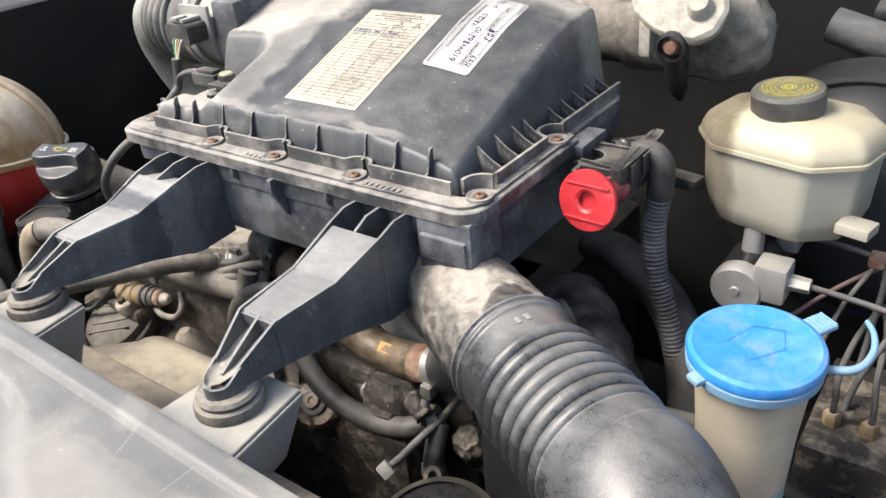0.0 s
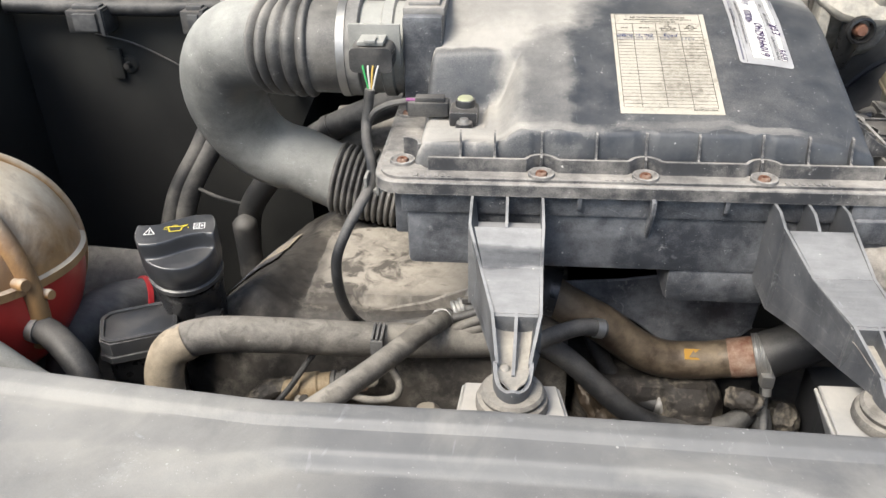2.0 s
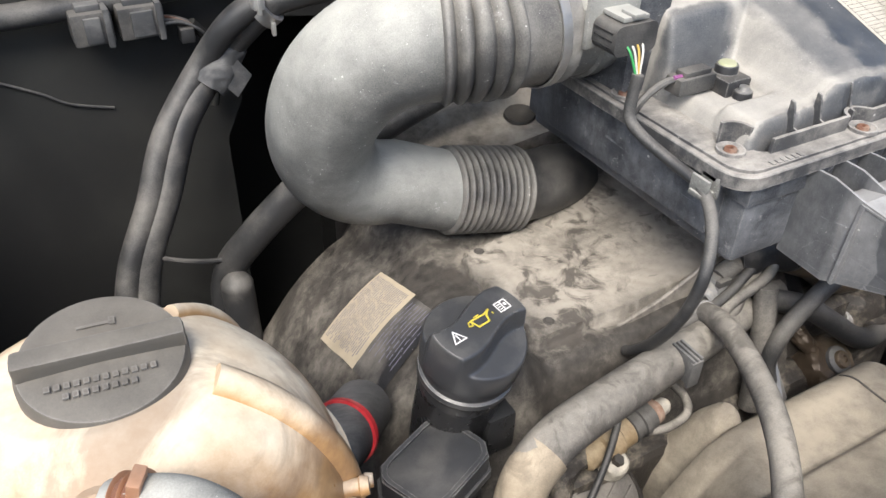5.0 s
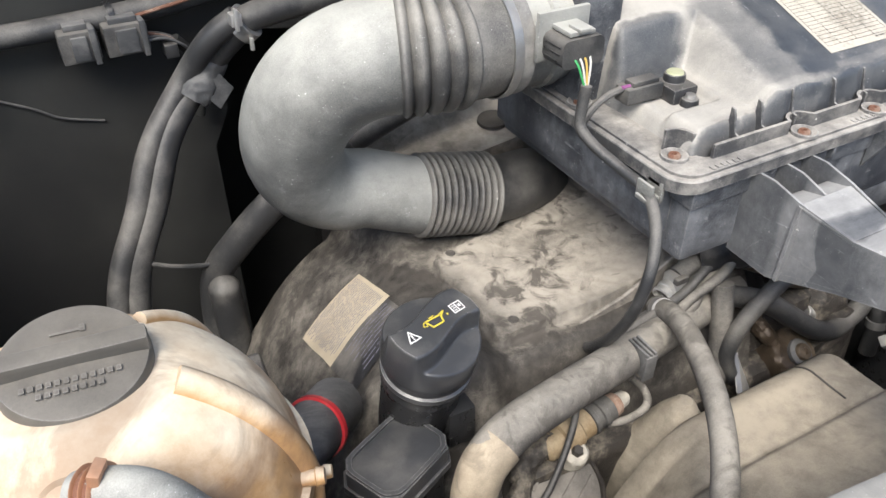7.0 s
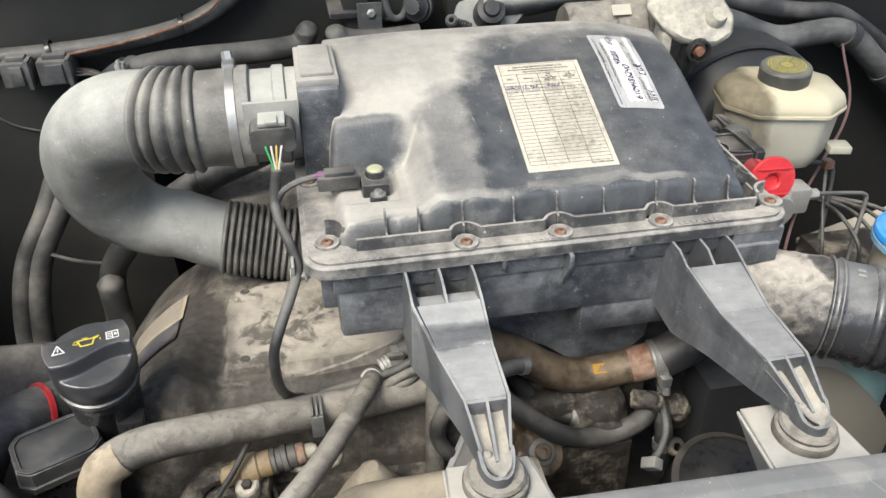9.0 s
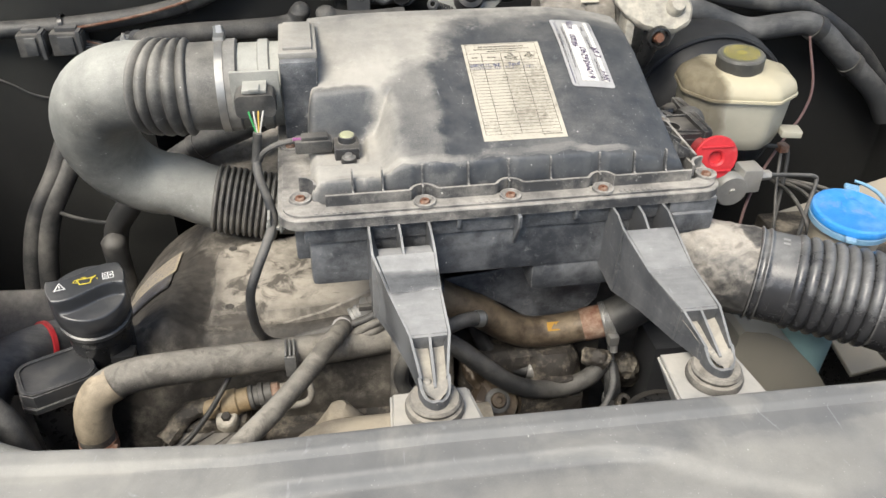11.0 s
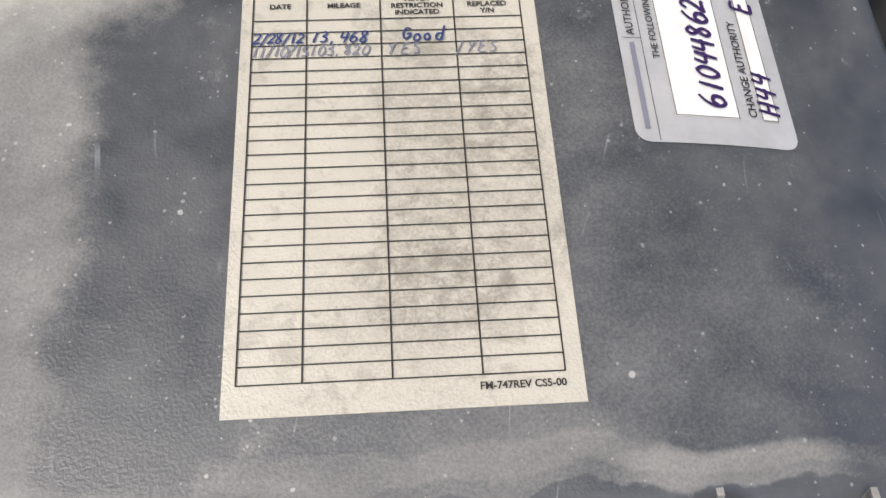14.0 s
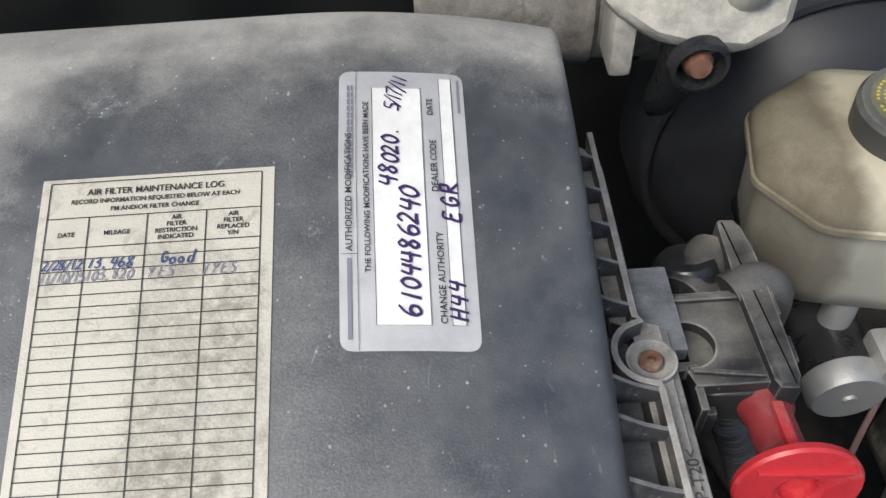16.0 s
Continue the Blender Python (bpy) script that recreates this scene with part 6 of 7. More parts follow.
part("rim", lathe([(0.06, 0.0), (0.0675, 0.002), (0.0675, 0.008), (0.06, 0.012)], (0.205, -0.0752, 0.6725), (0, -0.3, 1), 40), DEEP, disc, "worn raised rim")
part("bolt", lathe([(0, 0.006), (0.009, 0.006), (0.01, 0.0)], (0.205, -0.0788, 0.6845), (0, -0.3, 1), 6), DEEP, disc)
ten = thing("thermostat_housing", (-0.3, -0.01, 0.70), "dusty thermostat housing with an ochre fitting", "casting")
ta2 = V(0.05, -0.5, 1).normalized()
part("housing", lathe([(0, 0.018), (0.03, 0.019), (0.043, 0.013), (0.047, 0.002), (0.047, -0.05)], (-0.341, -0.031, 0.711), ta2, 40), COVERDARK, ten, "round grimy brown cover")
HM = Matrix.Translation((-0.341, -0.031, 0.711)) @ ta2.to_track_quat("Z", "Y").to_matrix().to_4x4()
for i in range(4):
    part("cover_rib", moved(block(-0.03 + 0.004 * i, 0.03 - 0.004 * i, -0.022 + 0.013 * i, -0.0195 + 0.013 * i, 0.015, 0.0205, 0.001), HM @ pose(0, 0, 0, 0, 0, 25)), COVERDARK, ten)
part("rim", crust(lathe([(0.046, 0.001), (0.049, 0.006), (0.053, 0.004), (0.0545, -0.004), (0.050, -0.012)], (-0.341, -0.031, 0.711), ta2, 48), 0.0012, 120, 1), ENGINE, ten, "crusted rim")
part("casting", crust(merge(block(-0.37, -0.295, -0.032, 0.02, 0.70, 0.742, 0.01), tube([(-0.385, -0.04, 0.735), (-0.36, -0.016, 0.75), (-0.33, -0.012, 0.755)], 0.011, 10)), 0.0025, 90, 1), ENGINE, ten, "grimy casting")
fm = V(0.92, 0.06, 0.14).normalized()
part("fitting", lathe([(0.009, -0.028), (0.0125, -0.024), (0.0125, -0.008), (0.0155, -0.006), (0.0155, 0.010), (0.0135, 0.012), (0.0135, 0.024), (0.011, 0.026), (0, 0.026)], (-0.315, -0.013, 0.756), fm, 24), OCHRE, ten, "dirty ochre fitting")
part("connector", lathe([(0.0125, 0.0), (0.0145, 0.001), (0.0145, 0.005), (0.0125, 0.006), (0.0125, 0.011), (0.0145, 0.012), (0.0145, 0.017), (0.0125, 0.018), (0.0125, 0.026), (0, 0.026)], (-0.291, -0.0115, 0.7597), fm, 20), DARKHOSE, ten, "ribbed grey connector")
part("rust_cap", lathe([(0.010, 0.0), (0.0115, 0.002), (0.0105, 0.009), (0.008, 0.011), (0, 0.011)], (-0.266, -0.010, 0.7635), fm, 18), RUST, ten, "rusty end")
part("tip", lathe([(0.008, 0.0), (0.0075, 0.008), (0.004, 0.012), (0, 0.012)], (-0.256, -0.0093, 0.765), fm, 14), CAST, ten, "pale end plug")
part("boss", crust(lathe([(0.0135, -0.014), (0.012, 0.0), (0.0095, 0.002), (0.0, 0.002)], (-0.317, -0.030, 0.752), (0, -0.4, 1), 22), 0.001, 150, 1), CAST, ten, "pale boss")
part("bolt", lathe([(0.0, 0.005), (0.0045, 0.005), (0.0055, 0.003), (0.006, 0.0)], (-0.317, -0.031, 0.754), (0, -0.4, 1), 6), ENGINE, ten)
part("lever", tube([(-0.272, -0.014, 0.748), (-0.25, -0.02, 0.748), (-0.226, -0.018, 0.752), (-0.222, -0.008, 0.762), (-0.232, 0.002, 0.775)], 0.0042, 10), HOSE, ten)
part("cable", tube([(-0.425, -0.055, 0.735), (-0.40, -0.058, 0.733), (-0.365, -0.05, 0.738), (-0.335, -0.035, 0.765), (-0.315, -0.02, 0.79), (-0.305, -0.005, 0.80)], 0.0032, 10), DARKHOSE, ten)
pan = thing("belt_cover", (-0.2, -0.06, 0.66), "dusty beige conical cover among the hoses", "cover")
part("cover", crust(lathe([(0, 0.088), (0.006, 0.087), (0.013, 0.080), (0.022, 0.062), (0.034, 0.035), (0.052, 0.0), (0.06, -0.05)], (-0.190, -0.024, 0.668), (0.0, -0.1, 1), 28), 0.0015, 60, 1), SHROUD, pan)
shr = thing("radiator_shroud", (-0.2, -0.17, 0.70), "dust-coated plastic radiator shroud behind the front panel", "shroud")


def shroud_z(x, y):
    z = 0.7625 - 22.0 * max(0.0, y + 0.072) ** 2 + 0.019 * smoothstep(-0.118, -0.130, y) + 0.28 * max(0.0, -0.130 - y)
    left = -0.190 - 1.2 * max(0.0, -0.075 - y)
    return z - 9.0 * max(0.0, left - x) ** 2 + 0.0012 * noise.noise(V(x * 25, y * 25, 2.0))


part("shell", grid(span(-0.34, -0.022, 70), span(-0.245, -0.048, 60), shroud_z, 0.05), SHROUD, shr, "", 50)
part("seam", tube([(-0.0635, y, shroud_z(-0.0635, y) + 0.0002) for y in span(-0.052, -0.108, 8)], 0.0011, 8), DEEP, shr, "dark joint line")
bundle = thing("hose_bundle", (-0.15, 0.03, 0.80), "tangle of dusty wires and small hoses tied with clips", "cable")
for k, (dy, dz, r) in enumerate(((0.0, 0.0, 0.006), (0.012, 0.008, 0.005), (-0.01, 0.006, 0.0055), (0.004, 0.016, 0.005))):
    part("cable", tube([(-0.235, 0.02 + dy, 0.795 + dz), (-0.19, 0.025 + dy, 0.80 + dz), (-0.15, 0.03 + dy * 0.5, 0.815 + dz * 0.6), (-0.11, 0.035 + dy, 0.83 + dz), (-0.07, 0.055 + dy, 0.835 + dz)], r, 10, 5), (HOSE, DARKHOSE)[k % 2], bundle)
pl = part("connector", merge(lathe([(0.0085, 0.0), (0.0105, 0.001), (0.0105, 0.004), (0.009, 0.005), (0.009, 0.008), (0.0105, 0.009), (0.0105, 0.012), (0.009, 0.013), (0.009, 0.026), (0, 0.026)], (-0.170, 0.042, 0.820), (0.9, 0.25, 0.3), 16), block(-0.158, -0.143, 0.036, 0.056, 0.822, 0.838, 0.003)), ALU, bundle, "pale ribbed plug")
part("latch", block(-0.160, -0.145, 0.034, 0.04, 0.834, 0.841, 0.001), HOSE, pl)
part("elbow", tube([(-0.148, 0.048, 0.833), (-0.128, 0.05, 0.838), (-0.112, 0.045, 0.832), (-0.104, 0.03, 0.812), (-0.108, 0.016, 0.80)], 0.0095, 16), HOSE, bundle, "short dusty elbow hose")
part("u_hose", tube([(-0.215, 0.02, 0.803), (-0.18, 0.022, 0.806), (-0.15, 0.024, 0.81), (-0.13, 0.034, 0.82), (-0.12, 0.05, 0.834)], 0.008, 14), HOSE, bundle, "bent dusty hose")
part("thin_pipe", tube([(-0.172, 0.037, 0.822), (-0.19, 0.030, 0.814), (-0.21, 0.022, 0.806), (-0.228, 0.014, 0.80)], 0.003, 10), HOSE, bundle)
part("pale_clip", merge(block(-0.238, -0.225, 0.007, 0.016, 0.797, 0.804, 0.0015), block(-0.236, -0.232, 0.005, 0.018, 0.799, 0.807, 0.001)), CAST, bundle, "pale plastic clip")
stay = thing("pipe_stay", (-0.1, 0.0, 0.76), "dusty upright hose with a bent steel bracket", "hose")
part("hose", tube([(-0.112, 0.02, 0.83), (-0.115, 0.01, 0.80), (-0.118, 0.0, 0.76), (-0.12, -0.01, 0.70)], 0.011, 14), HOSE, stay)
part("plate", slab([V(-0.083, 0.002, 0.737), V(-0.110, -0.036, 0.722), V(-0.108, -0.044, 0.690), V(-0.066, -0.014, 0.690)], 0.003, 0.0006), MOUNT, stay, "bent steel plate with a bright edge")
part("plate_flange", slab([V(-0.083, 0.002, 0.737), V(-0.110, -0.036, 0.722), V(-0.115, -0.032, 0.724), V(-0.088, 0.006, 0.739)], 0.002, 0.0005), STEEL, stay)

# ---- hoses and looms along the firewall ----
heat = thing("heater_hoses", (-0.55, 0.45, 0.7), "pair of grey heater hoses taped together", "hose")
hp = [(-0.425, 0.460, 1.004), (-0.445, 0.475, 0.983), (-0.476, 0.500, 0.938), (-0.53, 0.475, 0.885), (-0.565, 0.45, 0.82), (-0.605, 0.425, 0.75), (-0.625, 0.40, 0.66), (-0.63, 0.38, 0.55)]
part("hose", tube(hp, 0.0165, 18, 6), DARKHOSE, heat)
part("hose", tube([(-0.436, 0.458, 1.011)] + [(x - 0.022, y - 0.006, z + 0.004 - 0.010 * min(1, i / 2)) for i, (x, y, z) in enumerate(hp[1:])], 0.0135, 18, 6), DARKHOSE, heat)
wrap = crust(sweep(straight((-0.462, 0.497, 0.957), (-0.496, 0.488, 0.918), 11), lambda s: 0.0205 + 0.002 * math.sin(7 * s) + 0.006 * smoothstep(0.35, 0.75, s) * smoothstep(1.0, 0.8, s), 20, True, 0.8), 0.003, 75, 1)
part("tape", merge(wrap, slab([V(-0.462, 0.478, 0.945), V(-0.448, 0.476, 0.925), V(-0.468, 0.470, 0.905), V(-0.484, 0.470, 0.926)], 0.0012, 0.0003)), LAGGED, heat, "loose wrap of grey tape with a lifted corner")
clamp_h = part("clamp", sweep(straight((-0.434, 0.466, 0.996), (-0.424, 0.4605, 1.005), 7), 0.0205, 20), STEEL, heat, "dull steel ear clamp")
part("clamp_ear", merge(block(-0.448, -0.436, 0.436, 0.450, 1.008, 1.022, 0.002), block(-0.4445, -0.4405, 0.434, 0.440, 1.004, 1.028, 0.001), block(-0.430, -0.426, 0.440, 0.446, 0.978, 0.992, 0.001)), ALU, clamp_h)
part("tie_wire", tube([(-0.59, 0.42, 0.76), (-0.56, 0.42, 0.745), (-0.52, 0.42, 0.735), (-0.49, 0.43, 0.74)], 0.003, 8), DARKHOSE, heat)
back = thing("return_hose", (-0.5, 0.42, 0.65), "dark hose passing behind the intake bend", "hose")
part("hose", tube([(-0.20, 0.34, 0.965), (-0.27, 0.35, 0.93), (-0.36, 0.365, 0.885), (-0.43, 0.385, 0.83), (-0.49, 0.41, 0.76), (-0.52, 0.43, 0.70), (-0.53, 0.43, 0.6)], 0.0185, 18, 6), DARKHOSE, back)
riser = thing("rubber_stub", (-0.512, 0.40, 0.6), "upright dark rubber stub with a rounded end", "hose")
part("hose", tube([(-0.51, 0.40, 0.5), (-0.515, 0.40, 0.62), (-0.517, 0.40, 0.726)], lambda s: 0.019 * math.sqrt(max(0.02, min(1.0, (1 - s) * 18))), 20, 24), DARKHOSE, riser)
charge = thing("charge_pipe", (-0.55, 0.03, 0.75), "dark elbow pipe with a red seal ring", "pipe")
part("pipe", tube([(-0.49, 0.105, 0.775), (-0.52, 0.07, 0.797), (-0.555, 0.04, 0.80), (-0.575, 0.01, 0.775), (-0.58, -0.005, 0.73), (-0.58, -0.015, 0.65)], 0.026, 22, 6), LAGGED, charge)
part("seal", lathe([(0.026, -0.003), (0.0285, -0.0025), (0.0285, 0.0025), (0.026, 0.003)], (-0.520, 0.07, 0.797), (-0.8, -0.65, 0.4), 28), RED, charge, "red rubber seal ring")
tank_out = thing("tank_outlet_hose", (-0.56, -0.09, 0.78), "dark hose from the foot of the coolant tank", "hose")
part("hose", tube([(-0.582, -0.043, 0.847), (-0.552, -0.051, 0.843), (-0.522, -0.068, 0.826), (-0.508, -0.078, 0.795), (-0.505, -0.08, 0.72)], 0.0135, 18, 5), DARKHOSE, tank_out)
part("clamp", sweep(straight((-0.570, -0.046, 0.846), (-0.560, -0.0485, 0.845), 5), 0.0148, 18), STEEL, tank_out, "spring clamp")
part("clip", sweep(straight((-0.355, 0.364, 0.888), (-0.365, 0.366, 0.882), 5), 0.020, 18), BLACKDUSTY, back, "plastic clip")
har = thing("firewall_harness", (-0.5, 0.56, 1.0), "taped wiring harness with plugs along the firewall", "cable")
part("harness", tube([(-0.9, 0.555, 1.0), (-0.7, 0.555, 0.997), (-0.56, 0.555, 1.0), (-0.45, 0.555, 1.01), (-0.36, 0.555, 1.03), (-0.29, 0.558, 1.07), (-0.26, 0.56, 1.12)], 0.013, 12, 6), DARKHOSE, har)
part("wire", tube([(-0.54, 0.54, 1.0), (-0.45, 0.538, 1.015), (-0.37, 0.538, 1.035), (-0.32, 0.54, 1.06), (-0.29, 0.545, 1.1)], 0.0022, 8, 5), RUST, har, "faded dark red wire")
for x0, x1 in ((-0.612, -0.572), (-0.566, -0.52), (-0.79, -0.73)):
    plug = part("plug", block(x0, x1, 0.522, 0.565, 0.966, 1.0, 0.003), DARKHOSE, har, "dusty black plug")
    part("latch", merge(block(x0 + 0.008, x1 - 0.008, 0.53, 0.55, 0.999, 1.006, 0.0015), block(x0 + 0.012, x1 - 0.012, 0.518, 0.524, 0.97, 0.996, 0.001)), LAGGED, plug)
    part("collar", block(x1 - 0.008, x1 - 0.002, 0.519, 0.567, 0.963, 1.003, 0.001), LAGGED, plug)
for i in range(5):
    part("wire", tube([(-0.522, 0.532 + 0.005 * i, 0.975 + 0.003 * (i % 3)), (-0.50, 0.536 + 0.004 * i, 0.972), (-0.478, 0.54 + 0.003 * i, 0.955), (-0.47, 0.55, 0.93)], 0.0018, 8, 5), (LAGGED, DARKHOSE, RUST, LAGGED, DARKHOSE)[i], har)
part("branch", tube([(-0.49, 0.545, 0.968), (-0.472, 0.55, 0.94), (-0.468, 0.555, 0.90), (-0.475, 0.56, 0.86)], 0.006, 12), LINER, har)
part("tie_block", block(-0.505, -0.49, 0.53, 0.55, 0.95, 0.966, 0.002), DARKHOSE, har)
part("loose_wire", tube([(-0.78, 0.577, 0.95), (-0.72, 0.577, 0.935), (-0.66, 0.577, 0.905), (-0.63, 0.577, 0.885), (-0.585, 0.5785, 0.87)], 0.0018, 8), DARKHOSE, har)
for x in (-0.55, -0.37):
    part("cable_tie", lathe([(0.0145, -0.003), (0.0155, -0.003), (0.0155, 0.003), (0.0145, 0.003)], (x, 0.555, 1.003 if x < -0.5 else 1.028), (1, 0, 0.2), 14), BLACK, har)
fuel = thing("pipe_ends", (-0.2, 0.45, 1.0), "pair of rounded grey pipe ends behind the housing", "pipe")
part("pipe", tube([(-0.432, 0.4645, 0.998), (-0.415, 0.462, 1.008), (-0.36, 0.475, 1.009), (-0.28, 0.50, 1.003), (-0.22, 0.515, 1.003), (-0.203, 0.515, 1.02), (-0.203, 0.51, 1.037)], lambda s: 0.0155 * math.sqrt(max(0.02, min(1.0, (1 - s) * 22))), 18, 10), DARKHOSE, fuel)
part("pipe", tube([(-0.165, 0.45, 1.047), (-0.16, 0.46, 1.03), (-0.12, 0.47, 1.02), (-0.05, 0.48, 1.02)], lambda s: 0.015 * math.sqrt(max(0.02, min(1.0, s * 16))), 18, 12), DARKHOSE, fuel)
for x, y, z in ((-0.735, 0.58, 0.90), (0.64, 0.58, 0.78)):
    stud = thing("firewall_stud", (x, y, z), "rusty stud with a black clip plate on the firewall", "fastener", "studs in the firewall")
    part("washer", lathe([(0, 0.004), (0.013, 0.003), (0.016, 0.0)], (x, y, z), (0, -1, 0.05), 20), LINER, stud)
    part("stud", lathe([(0, 0.014), (0.005, 0.013), (0.0055, 0.0)], (x, y - 0.002, z), (0, -1, 0.05), 10), DEEP, stud, "dull rusty stud end")
    part("clip_plate", block(x - 0.03, x - 0.008, y - 0.01, y - 0.001, z - 0.022, z + 0.028, 0.003), LINER, stud)
misc = thing("rear_bracket", (-0.1, 0.5, 1.0), "black bracket and clips on the firewall", "bracket")
part("bracket", merge(block(-0.15, -0.115, 0.51, 0.58, 1.02, 1.07, 0.004), block(-0.09, -0.02, 0.52, 0.58, 1.03, 1.06, 0.006), block(0.0, 0.05, 0.52, 0.58, 1.02, 1.065, 0.006)), LINER, misc)

# ---- wiper motor behind the housing ----
wip = thing("wiper_motor", (0.25, 0.36, 1.0), "dusty wiper motor with a pale cast bracket", "motor")
part("casing", lathe([(0, 0), (0.038, 0.0), (0.042, 0.006), (0.043, 0.06), (0.047, 0.062), (0.047, 0.10), (0.044, 0.103), (0.044, 0.14)], (0.125, 0.385, 1.040), (1, -0.05, 0.0), 40), REARDUST, wip, "round dusty motor casing")
part("gear_case", crust(lathe([(0.046, 0), (0.048, 0.02), (0.048, 0.04), (0.042, 0.06), (0.025, 0.075), (0, 0.078)], (0.255, 0.385, 1.035), (1, 0.05, 0.0), 28), 0.003, 60, 1), REARDUST, wip, "grimy flared gear case")
plate = slab([V(0.205, 0.315, 1.098), V(0.222, 0.294, 1.077), V(0.243, 0.290, 1.062), V(0.262, 0.284, 1.058), V(0.288, 0.281, 1.056), V(0.308, 0.282, 1.068), V(0.314, 0.296, 1.086), V(0.298, 0.325, 1.115), V(0.22, 0.345, 1.125)], 0.014, 0.004)
part("bracket", merge(plate, lathe([(0, 0.012), (0.009, 0.012), (0.012, 0.006), (0.013, -0.01)], (0.288, 0.297, 1.083), (0, -0.7, 0.7), 16), block(0.225, 0.238, 0.30, 0.33, 1.03, 1.075, 0.004)), CAST, wip, "pale dirty cast bracket")
part("cup", merge(sweep(spline([V(0.265, 0.302, 1.068), V(0.265, 0.300, 1.052), V(0.264, 0.308, 1.02), V(0.262, 0.322, 0.992), V(0.262, 0.328, 0.982)], 5), lambda s: 0.0135 * (1 - 0.3 * s) * min(1.0, 0.5 + 3 * s, 0.4 + 3 * (1 - s)), 18), lathe([(0.0105, 0.0), (0.0125, 0.007), (0.015, 0.006), (0.016, 0.0)], (0.2665, 0.286, 1.048), (0, -1, 0.0), 22)), BLACK, wip, "black cup round the bolt")
part("bolt", lathe([(0, 0.007), (0.0055, 0.006), (0.0075, 0.0015), (0.0075, -0.006)], (0.2665, 0.2845, 1.048), (0, -1, 0.15), 16), RUST, wip, "rusty bolt")
part("sticker", slab([V(0.175, 0.345, 1.078), V(0.20, 0.345, 1.078), V(0.20, 0.355, 1.088), V(0.175, 0.355, 1.088)], 0.001, 0), PAPER, wip)

linkage = thing("wiper_linkage", (0.1, 0.44, 1.05), "dusty grey wiper linkage bar across the firewall", "linkage")
part("bar", sweep(spline([V(0.03, 0.455, 1.058), V(0.09, 0.455, 1.058), V(0.17, 0.455, 1.064), V(0.26, 0.455, 1.070), V(0.36, 0.455, 1.078)], 8), lambda s: 0.026 - 0.010 * smoothstep(0.0, 0.45, s), 20, True, 0.4), RUBBER, linkage)
part("pivot", lathe([(0.0, 0.016), (0.010, 0.016), (0.012, 0.012), (0.019, 0.010), (0.021, 0.0), (0.021, -0.02)], (0.040, 0.440, 1.060), (0, -0.8, 0.6), 28), DARKHOSE, linkage, "round pivot nut")
part("crank", outline(softened([(-0.012, -0.03), (0.05, -0.022), (0.075, 0.0), (0.05, 0.018), (-0.02, 0.02), (-0.03, -0.005)], 2, 0.18), -0.004, 0.004, 0.0015, Matrix.Translation((0.022, 0.455, 1.053)) @ pose(0, 0, 0, 62, 0, 0)), RUBBER, linkage, "flat dusty crank plate")
part("nut", lathe([(0.0035, 0.012), (0.0055, 0.0125), (0.0085, 0.010), (0.0085, 0.0)], (-0.011, 0.440, 1.049), (-0.3, -0.8, 0.5), 18), LAGGED, linkage)
part("spring", sweep(spline([V(-0.004, 0.444, 1.046), V(0.004, 0.446, 1.043), V(0.012, 0.448, 1.040), V(0.02, 0.45, 1.037)], 12), ribs(6, 0.0045, 0.002, 0.6), 12), BLACKDUSTY, linkage, "short coil spring")
cowl = thing("cowl_bracket", (-0.113, 0.5, 1.04), "dusty steel plate with a bolt under the cowl", "bracket")
part("plate", slab([V(-0.132, 0.502, 1.062), V(-0.098, 0.502, 1.062), V(-0.098, 0.496, 1.008), V(-0.132, 0.496, 1.008)], 0.003, 0.001), LAGGED, cowl)
part("bolt", lathe([(0.0, 0.005), (0.004, 0.0055), (0.0065, 0.004), (0.0065, 0.0)], (-0.113, 0.498, 1.048), (0, -1, 0.1), 6), STEEL, cowl)
part("stay", merge(block(-0.17, -0.13, 0.50, 0.58, 1.042, 1.050, 0.002), block(-0.10, -0.05, 0.51, 0.58, 1.03, 1.036, 0.002)), BLACKDUSTY, cowl)
drain = thing("drain_hose", (-0.077, 0.5, 1.04), "looped grey drain hose under the cowl", "hose")
part("hose", tube([(-0.098, 0.51, 1.13), (-0.095, 0.503, 1.075), (-0.088, 0.50, 1.046), (-0.077, 0.499, 1.038), (-0.066, 0.50, 1.046), (-0.06, 0.503, 1.075), (-0.056, 0.51, 1.13)], 0.0052, 14), LAGGED, drain)
plug_c = thing("cowl_plug", (-0.04, 0.5, 1.05), "dark round plug with a ribbed collar under the cowl", "plug")
part("plug", lathe([(0.016, -0.02), (0.016, 0.0), (0.0185, 0.002), (0.0185, 0.008), (0.015, 0.010), (0.010, 0.020), (0.0, 0.021)], (-0.048, 0.50, 1.052), (-0.5, -0.8, 0.3), 22), BLACKDUSTY, plug_c)
part("collar", lathe([(0.0186, -0.006), (0.021, -0.005), (0.021, -0.001), (0.0186, 0.0)], (-0.048, 0.50, 1.052), (-0.5, -0.8, 0.3), 22), LAGGED, plug_c)

# ---- brakes ----
boost = thing("brake_booster", (0.42, 0.43, 0.8), "round black brake booster on the firewall", "brake booster")
part("drum", lathe([(0, 0.11), (0.06, 0.11), (0.11, 0.09), (0.135, 0.05), (0.145, 0.03), (0.145, 0.0), (0.135, -0.03), (0.12, -0.08)], (0.43, 0.47, 0.855), (0, -1, 0.05), 48), BOOSTER, boost)
part("rim", lathe([(0.130, 0.0), (0.1345, 0.005), (0.139, 0.004), (0.1415, -0.002)], (0.43, 0.412, 0.858), (0, -1, 0.05), 56), BOOSTER, boost, "raised rim")
